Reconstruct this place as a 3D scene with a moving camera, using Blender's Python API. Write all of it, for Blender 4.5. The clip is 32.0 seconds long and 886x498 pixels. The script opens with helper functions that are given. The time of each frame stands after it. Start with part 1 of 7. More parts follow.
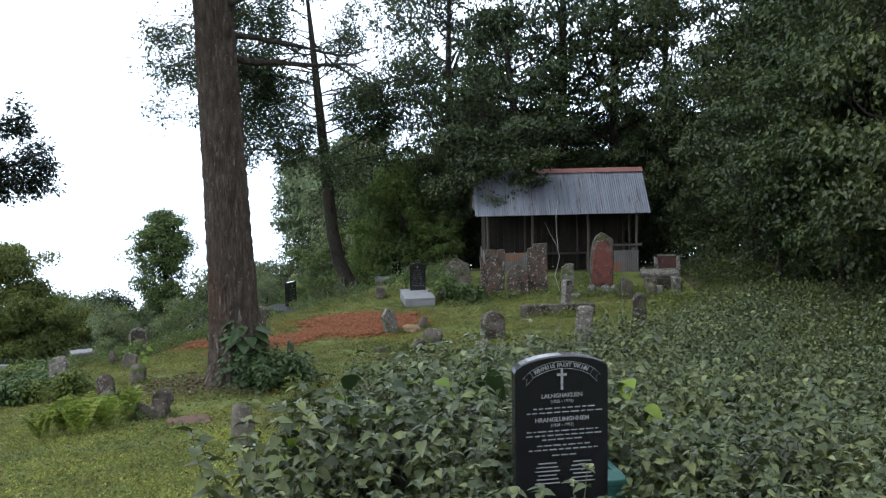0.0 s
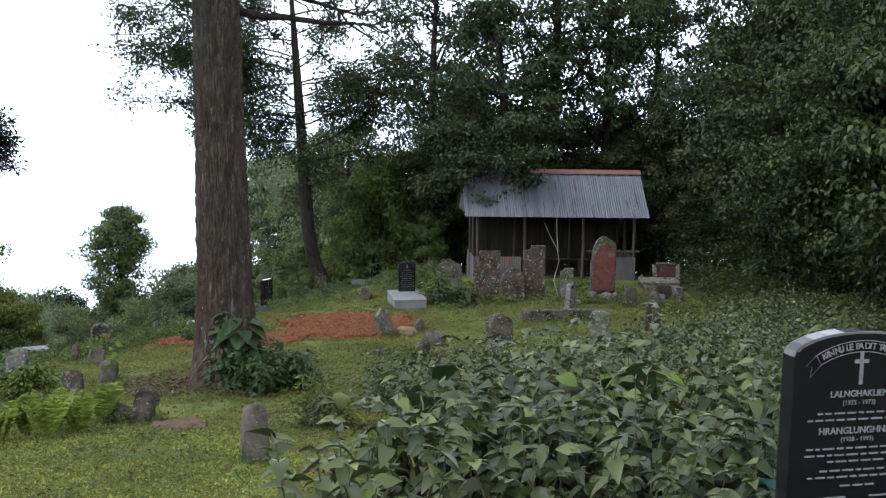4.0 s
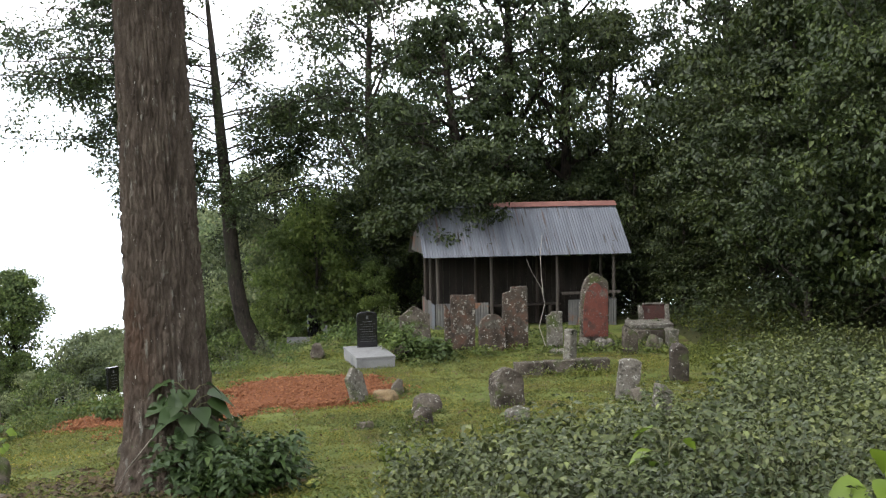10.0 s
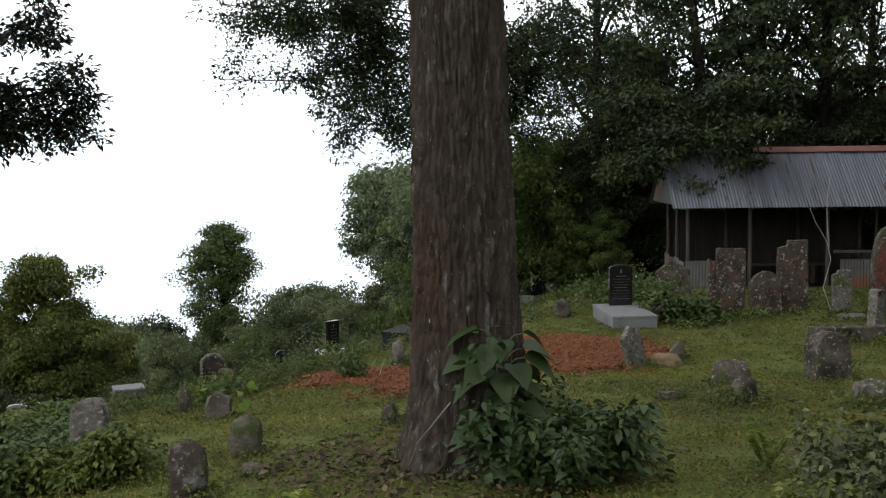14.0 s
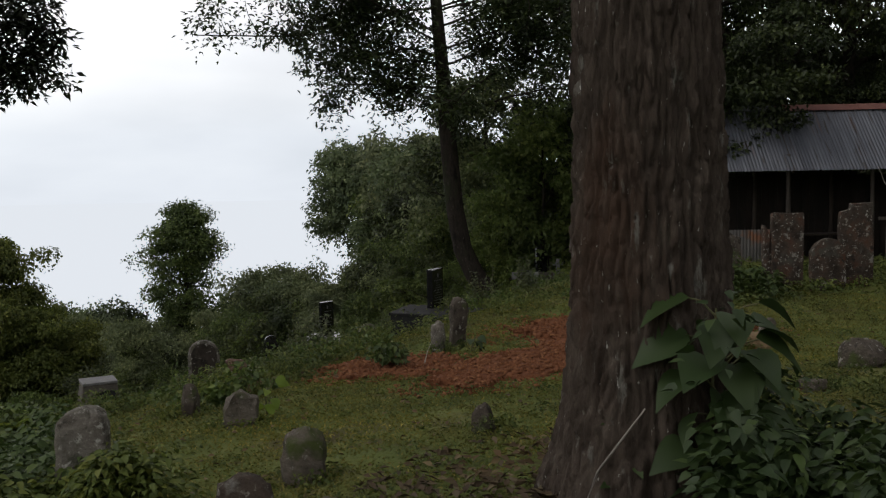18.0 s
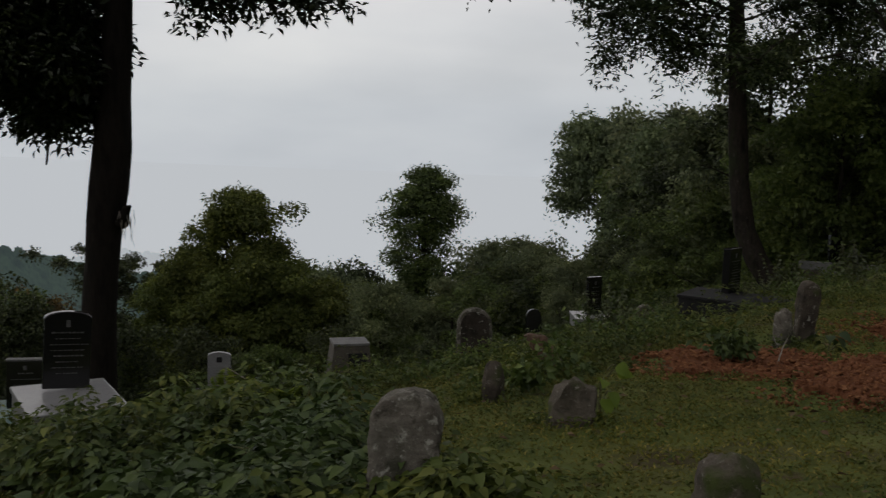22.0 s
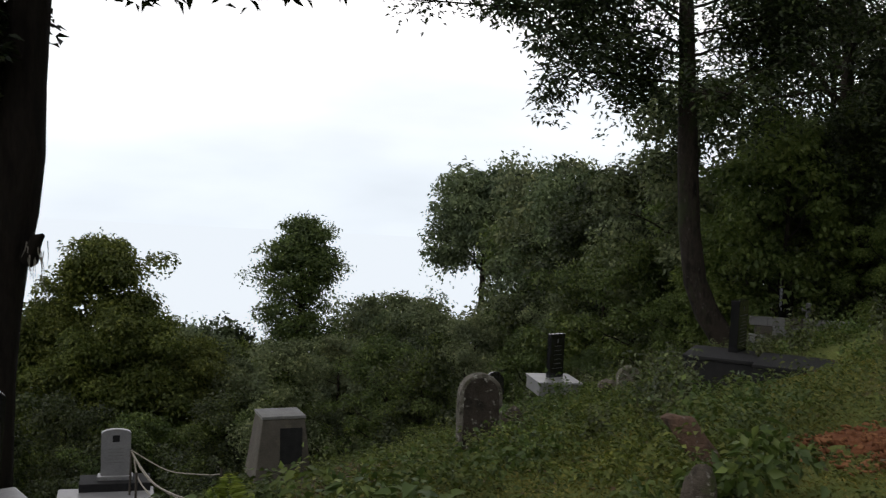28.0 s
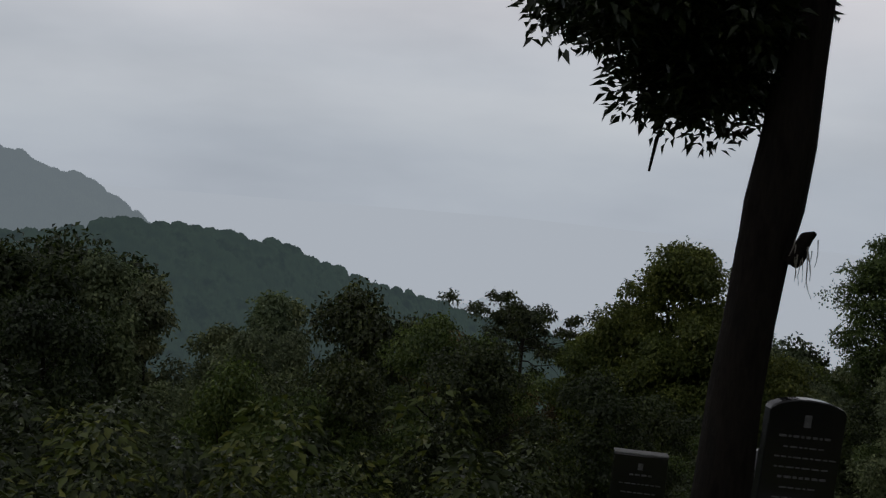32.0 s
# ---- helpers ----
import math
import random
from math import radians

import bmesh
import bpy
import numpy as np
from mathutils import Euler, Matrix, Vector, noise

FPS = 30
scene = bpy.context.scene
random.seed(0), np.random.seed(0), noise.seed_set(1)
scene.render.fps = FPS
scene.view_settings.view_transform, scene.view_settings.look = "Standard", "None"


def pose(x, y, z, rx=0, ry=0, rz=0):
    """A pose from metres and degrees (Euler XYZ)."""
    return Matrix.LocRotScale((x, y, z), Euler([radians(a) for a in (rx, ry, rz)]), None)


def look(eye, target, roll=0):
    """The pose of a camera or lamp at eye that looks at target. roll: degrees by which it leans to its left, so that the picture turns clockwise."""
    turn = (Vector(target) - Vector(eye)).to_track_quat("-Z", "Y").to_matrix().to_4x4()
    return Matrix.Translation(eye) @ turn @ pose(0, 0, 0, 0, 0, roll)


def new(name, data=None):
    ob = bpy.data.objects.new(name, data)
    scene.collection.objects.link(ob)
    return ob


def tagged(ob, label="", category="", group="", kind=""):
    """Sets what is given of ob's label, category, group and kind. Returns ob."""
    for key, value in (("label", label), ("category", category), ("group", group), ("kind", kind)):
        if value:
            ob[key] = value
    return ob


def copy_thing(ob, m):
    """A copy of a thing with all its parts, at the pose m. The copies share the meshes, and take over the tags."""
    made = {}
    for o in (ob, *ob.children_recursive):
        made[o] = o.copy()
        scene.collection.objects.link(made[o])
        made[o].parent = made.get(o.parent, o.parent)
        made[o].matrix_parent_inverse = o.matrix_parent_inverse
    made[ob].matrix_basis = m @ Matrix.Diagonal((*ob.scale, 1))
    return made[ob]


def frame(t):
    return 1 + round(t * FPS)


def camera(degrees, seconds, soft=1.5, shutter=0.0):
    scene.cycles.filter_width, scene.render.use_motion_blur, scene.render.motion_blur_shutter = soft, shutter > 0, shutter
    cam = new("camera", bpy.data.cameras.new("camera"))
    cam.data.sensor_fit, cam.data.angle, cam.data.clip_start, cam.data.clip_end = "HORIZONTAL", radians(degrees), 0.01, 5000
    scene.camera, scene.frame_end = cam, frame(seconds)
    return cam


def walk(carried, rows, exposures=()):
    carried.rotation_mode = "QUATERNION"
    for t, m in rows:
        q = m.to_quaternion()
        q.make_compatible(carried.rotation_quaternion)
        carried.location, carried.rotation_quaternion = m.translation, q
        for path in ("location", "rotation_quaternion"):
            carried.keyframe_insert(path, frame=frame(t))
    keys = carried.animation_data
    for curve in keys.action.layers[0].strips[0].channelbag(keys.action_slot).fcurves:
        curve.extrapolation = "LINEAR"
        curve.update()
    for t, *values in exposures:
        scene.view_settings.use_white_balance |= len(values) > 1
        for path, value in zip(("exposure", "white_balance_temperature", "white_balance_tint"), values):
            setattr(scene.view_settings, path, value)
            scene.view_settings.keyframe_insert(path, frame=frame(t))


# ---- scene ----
cam = camera(45.9, 32.0, soft=1.25, shutter=0.15)
PATH = [
    (0, (0.000, 0.000, 1.500), (0.143, 3.964, 0.985), -1.15),
    (0.5, (-0.115, 0.063, 1.450), (0.067, 4.039, 1.052), -0.03),
    (1, (-0.266, 0.333, 1.354), (-0.064, 4.297, 0.854), -0.29),
    (1.5, (-0.337, 0.584, 1.236), (-0.088, 4.560, 0.880), -1.23),
    (2, (-0.465, 0.891, 1.166), (-0.225, 4.865, 0.778), -0.13),
    (2.5, (-0.625, 1.174, 1.059), (-0.341, 5.145, 0.673), -0.20),
    (3, (-0.675, 1.659, 0.924), (-0.428, 5.629, 0.504), -0.95),
    (3.5, (-0.836, 1.828, 0.911), (-0.559, 5.790, 0.444), 0.55),
    (5.5, (-1.385, 3.685, 0.497), (-0.961, 7.642, 0.091), 0.23),
    (6, (-1.539, 4.019, 0.471), (-1.106, 7.982, 0.151), 0.06),
    (6.5, (-1.586, 4.461, 0.459), (-1.161, 8.415, 0.031), -0.48),
    (7, (-1.687, 4.792, 0.397), (-1.123, 8.730, -0.014), -1.06),
    (7.5, (-1.731, 5.181, 0.334), (-1.247, 9.136, -0.019), -0.26),
    (8, (-1.822, 5.478, 0.267), (-1.306, 9.428, -0.101), -0.56),
    (8.5, (-1.880, 5.769, 0.184), (-1.262, 9.698, -0.248), -0.26),
    (9, (-1.996, 6.052, 0.051), (-1.437, 10.003, -0.225), -1.06),
    (9.5, (-1.935, 6.410, 0.083), (-1.347, 10.353, -0.246), 0.42),
    (10, (-1.982, 6.715, 0.029), (-1.297, 10.648, -0.215), -0.75),
    (10.5, (-2.082, 7.098, -0.000), (-1.436, 11.040, -0.209), -1.71),
    (11, (-2.173, 7.532, -0.103), (-1.584, 11.478, -0.402), -0.85),
    (11.5, (-2.312, 7.867, -0.204), (-1.619, 11.796, -0.496), -0.84),
    (12, (-2.414, 8.258, -0.234), (-1.809, 12.204, -0.492), -0.72),
    (12.5, (-2.550, 8.578, -0.316), (-2.024, 12.535, -0.582), 0.39),
    (13, (-2.858, 8.837, -0.526), (-2.398, 12.799, -0.830), 0.42),
    (13.5, (-3.050, 9.153, -0.623), (-2.798, 13.134, -0.931), 0.14),
    (14, (-3.129, 9.596, -0.587), (-3.137, 13.580, -0.948), -0.62),
    (14.5, (-3.323, 9.879, -0.636), (-3.240, 13.870, -0.888), -0.59),
    (16.5, (-4.000, 11.257, -0.952), (-3.964, 15.228, -1.426), -1.06),
    (17, (-4.100, 11.617, -0.994), (-4.104, 15.594, -1.420), -0.93),
    (17.5, (-4.211, 11.928, -1.043), (-4.152, 15.905, -1.467), -1.19),
    (18, (-4.317, 12.265, -1.074), (-4.149, 16.238, -1.502), -0.99),
    (18.5, (-4.434, 12.570, -1.118), (-4.313, 16.552, -1.470), -0.37),
    (19, (-4.649, 12.959, -1.216), (-4.826, 16.937, -1.597), 1.31),
    (19.5, (-4.798, 13.132, -1.225), (-5.252, 17.078, -1.697), -0.04),
    (20, (-4.916, 13.417, -1.292), (-5.639, 17.328, -1.718), 1.65),
    (20.5, (-5.084, 13.631, -1.362), (-6.032, 17.498, -1.748), 2.00),
    (21, (-5.276, 13.940, -1.460), (-6.348, 17.752, -2.023), -0.28),
    (21.5, (-5.364, 14.212, -1.506), (-6.465, 18.020, -2.035), 1.15),
    (22, (-5.462, 14.508, -1.546), (-6.136, 18.417, -2.059), 1.64),
    (22.5, (-5.593, 14.873, -1.627), (-5.715, 18.839, -2.133), 1.23),
    (23, (-5.675, 15.185, -1.694), (-5.252, 19.144, -2.079), 1.44),
    (23.5, (-5.790, 15.441, -1.740), (-5.054, 19.340, -2.249), 2.35),
    (24, (-5.926, 15.637, -1.785), (-4.882, 19.476, -2.196), 1.96),
    (24.5, (-6.076, 15.943, -1.927), (-4.811, 19.721, -2.274), 2.38),
    (26.5, (-6.765, 16.994, -2.079), (-6.038, 20.909, -2.459), 3.64),
    (27, (-7.085, 17.130, -2.117), (-6.572, 21.083, -2.441), 3.81),
    (27.5, (-7.350, 17.208, -2.126), (-7.143, 21.183, -2.516), 3.23),
    (28, (-7.626, 17.286, -2.087), (-7.719, 21.276, -2.358), 2.80),
    (28.5, (-7.874, 17.402, -2.121), (-8.242, 21.378, -2.371), 3.48),
    (29, (-8.090, 17.527, -2.151), (-8.661, 21.472, -2.492), 2.29),
    (29.5, (-8.300, 17.659, -2.221), (-9.092, 21.568, -2.525), 2.37),
    (30, (-8.562, 17.752, -2.262), (-9.572, 21.609, -2.584), 5.59),
    (30.5, (-8.822, 17.739, -2.321), (-10.136, 21.505, -2.618), 3.82),
    (31, (-9.117, 17.786, -2.368), (-10.805, 21.388, -2.793), 4.24),
    (31.5, (-9.197, 17.930, -2.376), (-11.197, 21.372, -2.771), 4.18),
    (32, (-9.654, 17.777, -2.387), (-11.653, 21.225, -2.734), 4.57),
]
# seconds, stops, kelvin, tint
EXPOSURES = [(0, 1.05, 5780, 9), (6, 1.07, 6030, 9), (9, 1.50, 6380, 10), (13, 1.39, 6600, 10), (14, 0.32, 6450, 10), (14.5, -0.28, 6450, 10), (16.5, -0.75, 6500, 11), (19, -0.41, 6900, 13), (21, -1.12, 6900, 12),
             (23, -1.08, 6900, 12), (24, 0.32, 6900, 13), (26.5, 2.22, 7050, 11), (27, 2.08, 7050, 11), (27.5, 1.15, 6900, 11), (28, -0.36, 6700, 11), (30, -1.18, 6450, 12), (32, -1.45, 6450, 12)]
walk(cam, [(t, look(eye, target, roll)) for t, eye, target, roll in PATH], EXPOSURES)

# ---- sky and sun: a bright overcast day ----
SUN_ELEVATION, SUN_AZIMUTH = radians(55), radians(-115)
world = bpy.data.worlds.new("overcast_sky")
scene.world = world
world.use_nodes = True
wt = world.node_tree
wt.nodes.clear()


def link(tree, a, b):
    tree.links.new(a, b)


def ramp(tree, fac, stops, ease="LINEAR"):
    n = tree.nodes.new("ShaderNodeValToRGB")
    n.color_ramp.interpolation = ease
    els = n.color_ramp.elements
    while len(els) < len(stops):
        els.new(0.5)
    for e, (p, c) in zip(els, stops):
        e.position, e.color = p, (*c, 1) if len(c) == 3 else c
    if fac is not None:
        link(tree, fac, n.inputs[0])
    return n.outputs[0]


sky = wt.nodes.new("ShaderNodeTexSky")
sky.sky_type = "NISHITA"
sky.sun_disc, sky.sun_elevation, sky.sun_rotation = False, SUN_ELEVATION, SUN_AZIMUTH
coords = wt.nodes.new("ShaderNodeTexCoord")
split = wt.nodes.new("ShaderNodeSeparateXYZ")
link(wt, coords.outputs["Generated"], split.inputs[0])
low_sky = ramp(wt, split.outputs["Z"], [(0.0, (6.4, 7.1, 7.8)), (0.07, (7.6, 8.1, 8.6)), (0.17, (9.5, 9.5, 9.7)), (0.34, (8.4, 8.4, 8.6)), (0.6, (4.6, 4.7, 4.8)), (1.0, (3.9, 4.0, 4.1))], "EASE")
stretch = wt.nodes.new("ShaderNodeMapping")
stretch.inputs["Scale"].default_value = (1.0, 1.0, 3.5)
link(wt, coords.outputs["Generated"], stretch.inputs[0])
clouds = wt.nodes.new("ShaderNodeTexNoise")
clouds.inputs["Scale"].default_value, clouds.inputs["Detail"].default_value, clouds.inputs["Roughness"].default_value = 2.6, 5, 0.5
link(wt, stretch.outputs[0], clouds.inputs["Vector"])
cloud_shade = ramp(wt, clouds.outputs["Fac"], [(0.3, (0.80, 0.81, 0.83)), (0.52, (0.95, 0.95, 0.96)), (0.7, (1.06, 1.05, 1.04))])
cover = wt.nodes.new("ShaderNodeMix")
cover.data_type, cover.blend_type = "RGBA", "MULTIPLY"
cover.inputs["Factor"].default_value = 1.0
link(wt, low_sky, cover.inputs["A"]), link(wt, cloud_shade, cover.inputs["B"])
blend = wt.nodes.new("ShaderNodeMix")
blend.data_type = "RGBA"
blend.inputs["Factor"].default_value = 0.93
link(wt, sky.outputs[0], blend.inputs["A"]), link(wt, cover.outputs["Result"], blend.inputs["B"])
back = wt.nodes.new("ShaderNodeBackground")
back.inputs["Strength"].default_value = 0.19
link(wt, blend.outputs["Result"], back.inputs["Color"])
out = wt.nodes.new("ShaderNodeOutputWorld")
link(wt, back.outputs[0], out.inputs[0])

sun = new("sun", bpy.data.lights.new("sun", "SUN"))
sun.data.energy, sun.data.angle, sun.data.color = 0.8, radians(25), (1.0, 0.97, 0.92)
sun.matrix_world = look((0, 0, 0), (-math.sin(SUN_AZIMUTH) * math.cos(SUN_ELEVATION), -math.cos(SUN_AZIMUTH) * math.cos(SUN_ELEVATION), -math.sin(SUN_ELEVATION)))

# ---- materials ----


def surface(name, colours, scale=4.0, rough=0.85, bump=0.3, grain=60.0, spots=None, metal=0.0, stretch=(1, 1, 1), per_piece=0.0, soil=None, gloss=0.4, depth=0.02):
    """A weathered opaque surface: large blotches, fine grain, optional spots (lichen, rust) with their own size."""
    m = bpy.data.materials.new(name)
    m.use_nodes = True
    t = m.node_tree
    p = t.nodes["Principled BSDF"]
    geo = t.nodes.new("ShaderNodeNewGeometry")
    mp = t.nodes.new("ShaderNodeMapping")
    mp.inputs["Scale"].default_value = stretch
    link(t, geo.outputs["Position"], mp.inputs[0])

    def noise_at(s, detail=4, r=0.55):
        n = t.nodes.new("ShaderNodeTexNoise")
        n.inputs["Scale"].default_value, n.inputs["Detail"].default_value, n.inputs["Roughness"].default_value = s, detail, r
        link(t, mp.outputs[0], n.inputs["Vector"])
        return n.outputs["Fac"]

    k = len(colours)
    colour = ramp(t, noise_at(scale), [(0.3 + 0.4 * i / max(1, k - 1), c) for i, c in enumerate(colours)])
    fine = noise_at(grain, 5, 0.65)
    shade = ramp(t, fine, [(0.25, (0.62, 0.62, 0.62)), (0.75, (1.3, 1.3, 1.3))])

    def mix(kind, f, a, b):
        n = t.nodes.new("ShaderNodeMix")
        n.data_type, n.blend_type = "RGBA", kind
        if isinstance(f, (int, float)):
            n.inputs["Factor"].default_value = f
        else:
            link(t, f, n.inputs["Factor"])
        for v, s in ((a, "A"), (b, "B")):
            if isinstance(v, tuple):
                n.inputs[s].default_value = (*v, 1)
            else:
                link(t, v, n.inputs[s])
        return n.outputs["Result"]

    colour = mix("MULTIPLY", 0.8, colour, shade)
    for c, s, lo, hi in spots or ():
        colour = mix("MIX", ramp(t, noise_at(s, 6, 0.6), [(lo, (0, 0, 0)), (hi, (1, 1, 1))]), colour, c)
    if per_piece:
        info = t.nodes.new("ShaderNodeObjectInfo")
        v = ramp(t, info.outputs["Random"], [(0, (1 - per_piece,) * 3), (1, (1 + per_piece,) * 3)])
        colour = mix("MULTIPLY", 1.0, colour, v)
    link(t, colour, p.inputs["Base Color"])
    p.inputs["Roughness"].default_value, p.inputs["Metallic"].default_value = rough, metal
    p.inputs["Specular IOR Level"].default_value = gloss
    if bump:
        b = t.nodes.new("ShaderNodeBump")
        b.inputs["Strength"].default_value, b.inputs["Distance"].default_value = bump, depth
        link(t, fine, b.inputs["Height"])
        link(t, b.outputs[0], p.inputs["Normal"])
    return m


def leafage(name, dark, mid, light, rough=0.5, clear=0.3, hue=0.15):
    """Leaves: each leaf differs a little, each plant a little; light passes through."""
    m = bpy.data.materials.new(name)
    m.use_nodes = True
    t = m.node_tree
    p, o = t.nodes["Principled BSDF"], t.nodes["Material Output"]
    geo, info = t.nodes.new("ShaderNodeNewGeometry"), t.nodes.new("ShaderNodeObjectInfo")
    c = ramp(t, geo.outputs["Random Per Island"], [(0.0, dark), (0.6, mid), (0.93, light), (1.0, tuple(1.5 * v for v in light))])
    v = ramp(t, info.outputs["Random"], [(0, (1 - hue, 1 - hue * 0.6, 1 - hue)), (1, (1 + hue * 1.3, 1 + hue * 0.6, 1 + hue * 0.4))])
    patch = t.nodes.new("ShaderNodeTexNoise")
    patch.inputs["Scale"].default_value, patch.inputs["Detail"].default_value = 0.7, 3
    link(t, geo.outputs["Position"], patch.inputs["Vector"])
    pv = ramp(t, patch.outputs["Fac"], [(0.3, (0.7, 0.72, 0.75)), (0.7, (1.35, 1.25, 1.0))])
    prev = c
    for other in (v, pv):
        mx = t.nodes.new("ShaderNodeMix")
        mx.data_type, mx.blend_type = "RGBA", "MULTIPLY"
        mx.inputs["Factor"].default_value = 1.0
        link(t, prev, mx.inputs["A"]), link(t, other, mx.inputs["B"])
        prev = mx.outputs["Result"]
    link(t, prev, p.inputs["Base Color"])
    p.inputs["Roughness"].default_value = rough
    p.inputs["Specular IOR Level"].default_value = 0.35
    tr = t.nodes.new("ShaderNodeBsdfTranslucent")
    link(t, prev, tr.inputs["Color"])
    ms = t.nodes.new("ShaderNodeMixShader")
    ms.inputs[0].default_value = clear
    link(t, p.outputs[0], ms.inputs[1]), link(t, tr.outputs[0], ms.inputs[2])
    link(t, ms.outputs[0], o.inputs[0])
    return m


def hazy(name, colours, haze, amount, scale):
    """Far land seen through kilometres of mist: a backdrop, its haze a painted-in glow."""
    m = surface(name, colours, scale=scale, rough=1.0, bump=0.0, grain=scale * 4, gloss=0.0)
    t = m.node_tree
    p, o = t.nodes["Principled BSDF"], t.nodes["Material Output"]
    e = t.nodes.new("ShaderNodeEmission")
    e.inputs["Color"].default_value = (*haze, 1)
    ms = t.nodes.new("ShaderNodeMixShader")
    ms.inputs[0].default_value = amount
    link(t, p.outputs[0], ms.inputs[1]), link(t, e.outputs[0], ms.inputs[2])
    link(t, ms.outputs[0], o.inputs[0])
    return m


MOSS, LICHEN, PALE_CRUST = (0.055, 0.07, 0.022), (0.34, 0.335, 0.30), (0.21, 0.20, 0.175)
SOIL = surface("lawn_soil", [(0.057, 0.073, 0.018), (0.089, 0.111, 0.028), (0.114, 0.127, 0.034), (0.077, 0.063, 0.034)], scale=0.9, rough=0.95, bump=0.9, grain=22, depth=0.03, gloss=0.15,
               spots=[((0.075, 0.05, 0.032), 2.3, 0.60, 0.72)])
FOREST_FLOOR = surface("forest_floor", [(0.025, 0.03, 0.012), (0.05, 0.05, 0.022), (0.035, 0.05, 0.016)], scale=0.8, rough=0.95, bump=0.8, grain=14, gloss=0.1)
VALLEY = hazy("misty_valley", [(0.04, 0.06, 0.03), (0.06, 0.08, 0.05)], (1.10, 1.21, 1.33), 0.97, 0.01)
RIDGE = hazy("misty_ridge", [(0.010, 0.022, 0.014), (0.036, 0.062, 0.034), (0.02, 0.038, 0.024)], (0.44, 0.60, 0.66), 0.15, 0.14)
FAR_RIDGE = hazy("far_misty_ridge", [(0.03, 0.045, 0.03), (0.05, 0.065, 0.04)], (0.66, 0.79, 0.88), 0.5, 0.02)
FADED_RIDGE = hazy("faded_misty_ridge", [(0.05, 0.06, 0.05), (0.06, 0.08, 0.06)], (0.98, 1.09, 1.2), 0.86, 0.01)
BARK = surface("furrowed_bark", [(0.036, 0.028, 0.022), (0.060, 0.047, 0.037), (0.094, 0.076, 0.061)], scale=11, rough=0.95, bump=0.8, grain=90, stretch=(1, 1, 0.3), gloss=0.1, depth=0.02,
               spots=[((0.062, 0.036, 0.024), 1.2, 0.56, 0.72), ((0.16, 0.155, 0.135), 13, 0.60, 0.70), ((0.36, 0.36, 0.33), 42, 0.68, 0.71)])
BARK_DARK = surface("dark_bark", [(0.011, 0.010, 0.008), (0.036, 0.029, 0.024), (0.02, 0.019, 0.015)], scale=7, rough=0.95, bump=1.0, grain=30, stretch=(1, 1, 0.35), gloss=0.1, spots=[((0.03, 0.036, 0.018), 3, 0.54, 0.66), ((0.075, 0.07, 0.06), 16, 0.62, 0.70)])
# Bark for the tree against the sky: its backlit darkness is in the colour.
BARK_BLACK = surface("backlit_black_bark", [(0.006, 0.005, 0.0045), (0.016, 0.013, 0.011), (0.010, 0.009, 0.008)], scale=9, rough=0.95, bump=1.0, grain=40, stretch=(1, 1, 0.25), gloss=0.1)
TWIG = surface("pale_dead_wood", [(0.22, 0.20, 0.17), (0.34, 0.31, 0.27)], scale=8, rough=0.85)
CROWN = leafage("evergreen_leaves", (0.017, 0.029, 0.010), (0.030, 0.046, 0.014), (0.052, 0.072, 0.023))
CROWN_MID = leafage("mid_green_leaves", (0.018, 0.031, 0.010), (0.034, 0.052, 0.015), (0.064, 0.088, 0.025))
CROWN_LIGHT = leafage("light_forest_leaves", (0.038, 0.066, 0.017), (0.076, 0.118, 0.030), (0.122, 0.162, 0.050), clear=0.35)
CROWN_FRESH = leafage("fresh_understorey_leaves", (0.075, 0.118, 0.032), (0.122, 0.176, 0.050), (0.16, 0.21, 0.068), clear=0.5)
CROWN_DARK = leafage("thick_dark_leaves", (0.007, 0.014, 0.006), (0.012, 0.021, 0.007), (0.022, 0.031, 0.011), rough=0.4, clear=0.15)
# Leaves for the farther trees: distance haze is painted in as a paler grey green.
CROWN_MIST = leafage("haze_paled_leaves", (0.075, 0.108, 0.058), (0.112, 0.150, 0.080), (0.15, 0.188, 0.104), rough=0.6, clear=0.3)
CROWN_YELLOW = leafage("yellow_green_leaves", (0.045, 0.068, 0.013), (0.085, 0.115, 0.022), (0.135, 0.16, 0.04), rough=0.6, clear=0.35)
CROWN_RUST = leafage("rusty_brown_leaves", (0.045, 0.036, 0.012), (0.08, 0.06, 0.02), (0.12, 0.09, 0.03), rough=0.6, clear=0.3)
NETTLE = leafage("nettle_leaves", (0.025, 0.037, 0.013), (0.053, 0.072, 0.025), (0.098, 0.120, 0.043), rough=0.45, clear=0.15, hue=0.1)
BROAD = leafage("broad_leaves", (0.017, 0.036, 0.011), (0.028, 0.053, 0.016), (0.044, 0.074, 0.023), rough=0.55, clear=0.2, hue=0.1)
BANK_LEAF = leafage("bank_weed_leaves", (0.027, 0.052, 0.014), (0.046, 0.080, 0.021), (0.075, 0.112, 0.032), rough=0.58, clear=0.25, hue=0.1)
LIME = leafage("young_leaves", (0.104, 0.168, 0.020), (0.144, 0.216, 0.028), (0.192, 0.264, 0.040), rough=0.5, clear=0.4, hue=0.1)
FERN = leafage("fern_leaves", (0.11, 0.16, 0.026), (0.15, 0.205, 0.034), (0.19, 0.24, 0.045), rough=0.6, clear=0.35, hue=0.1)
WEED = leafage("weed_leaves", (0.040, 0.064, 0.013), (0.074, 0.104, 0.021), (0.115, 0.135, 0.034), rough=0.6, clear=0.3)
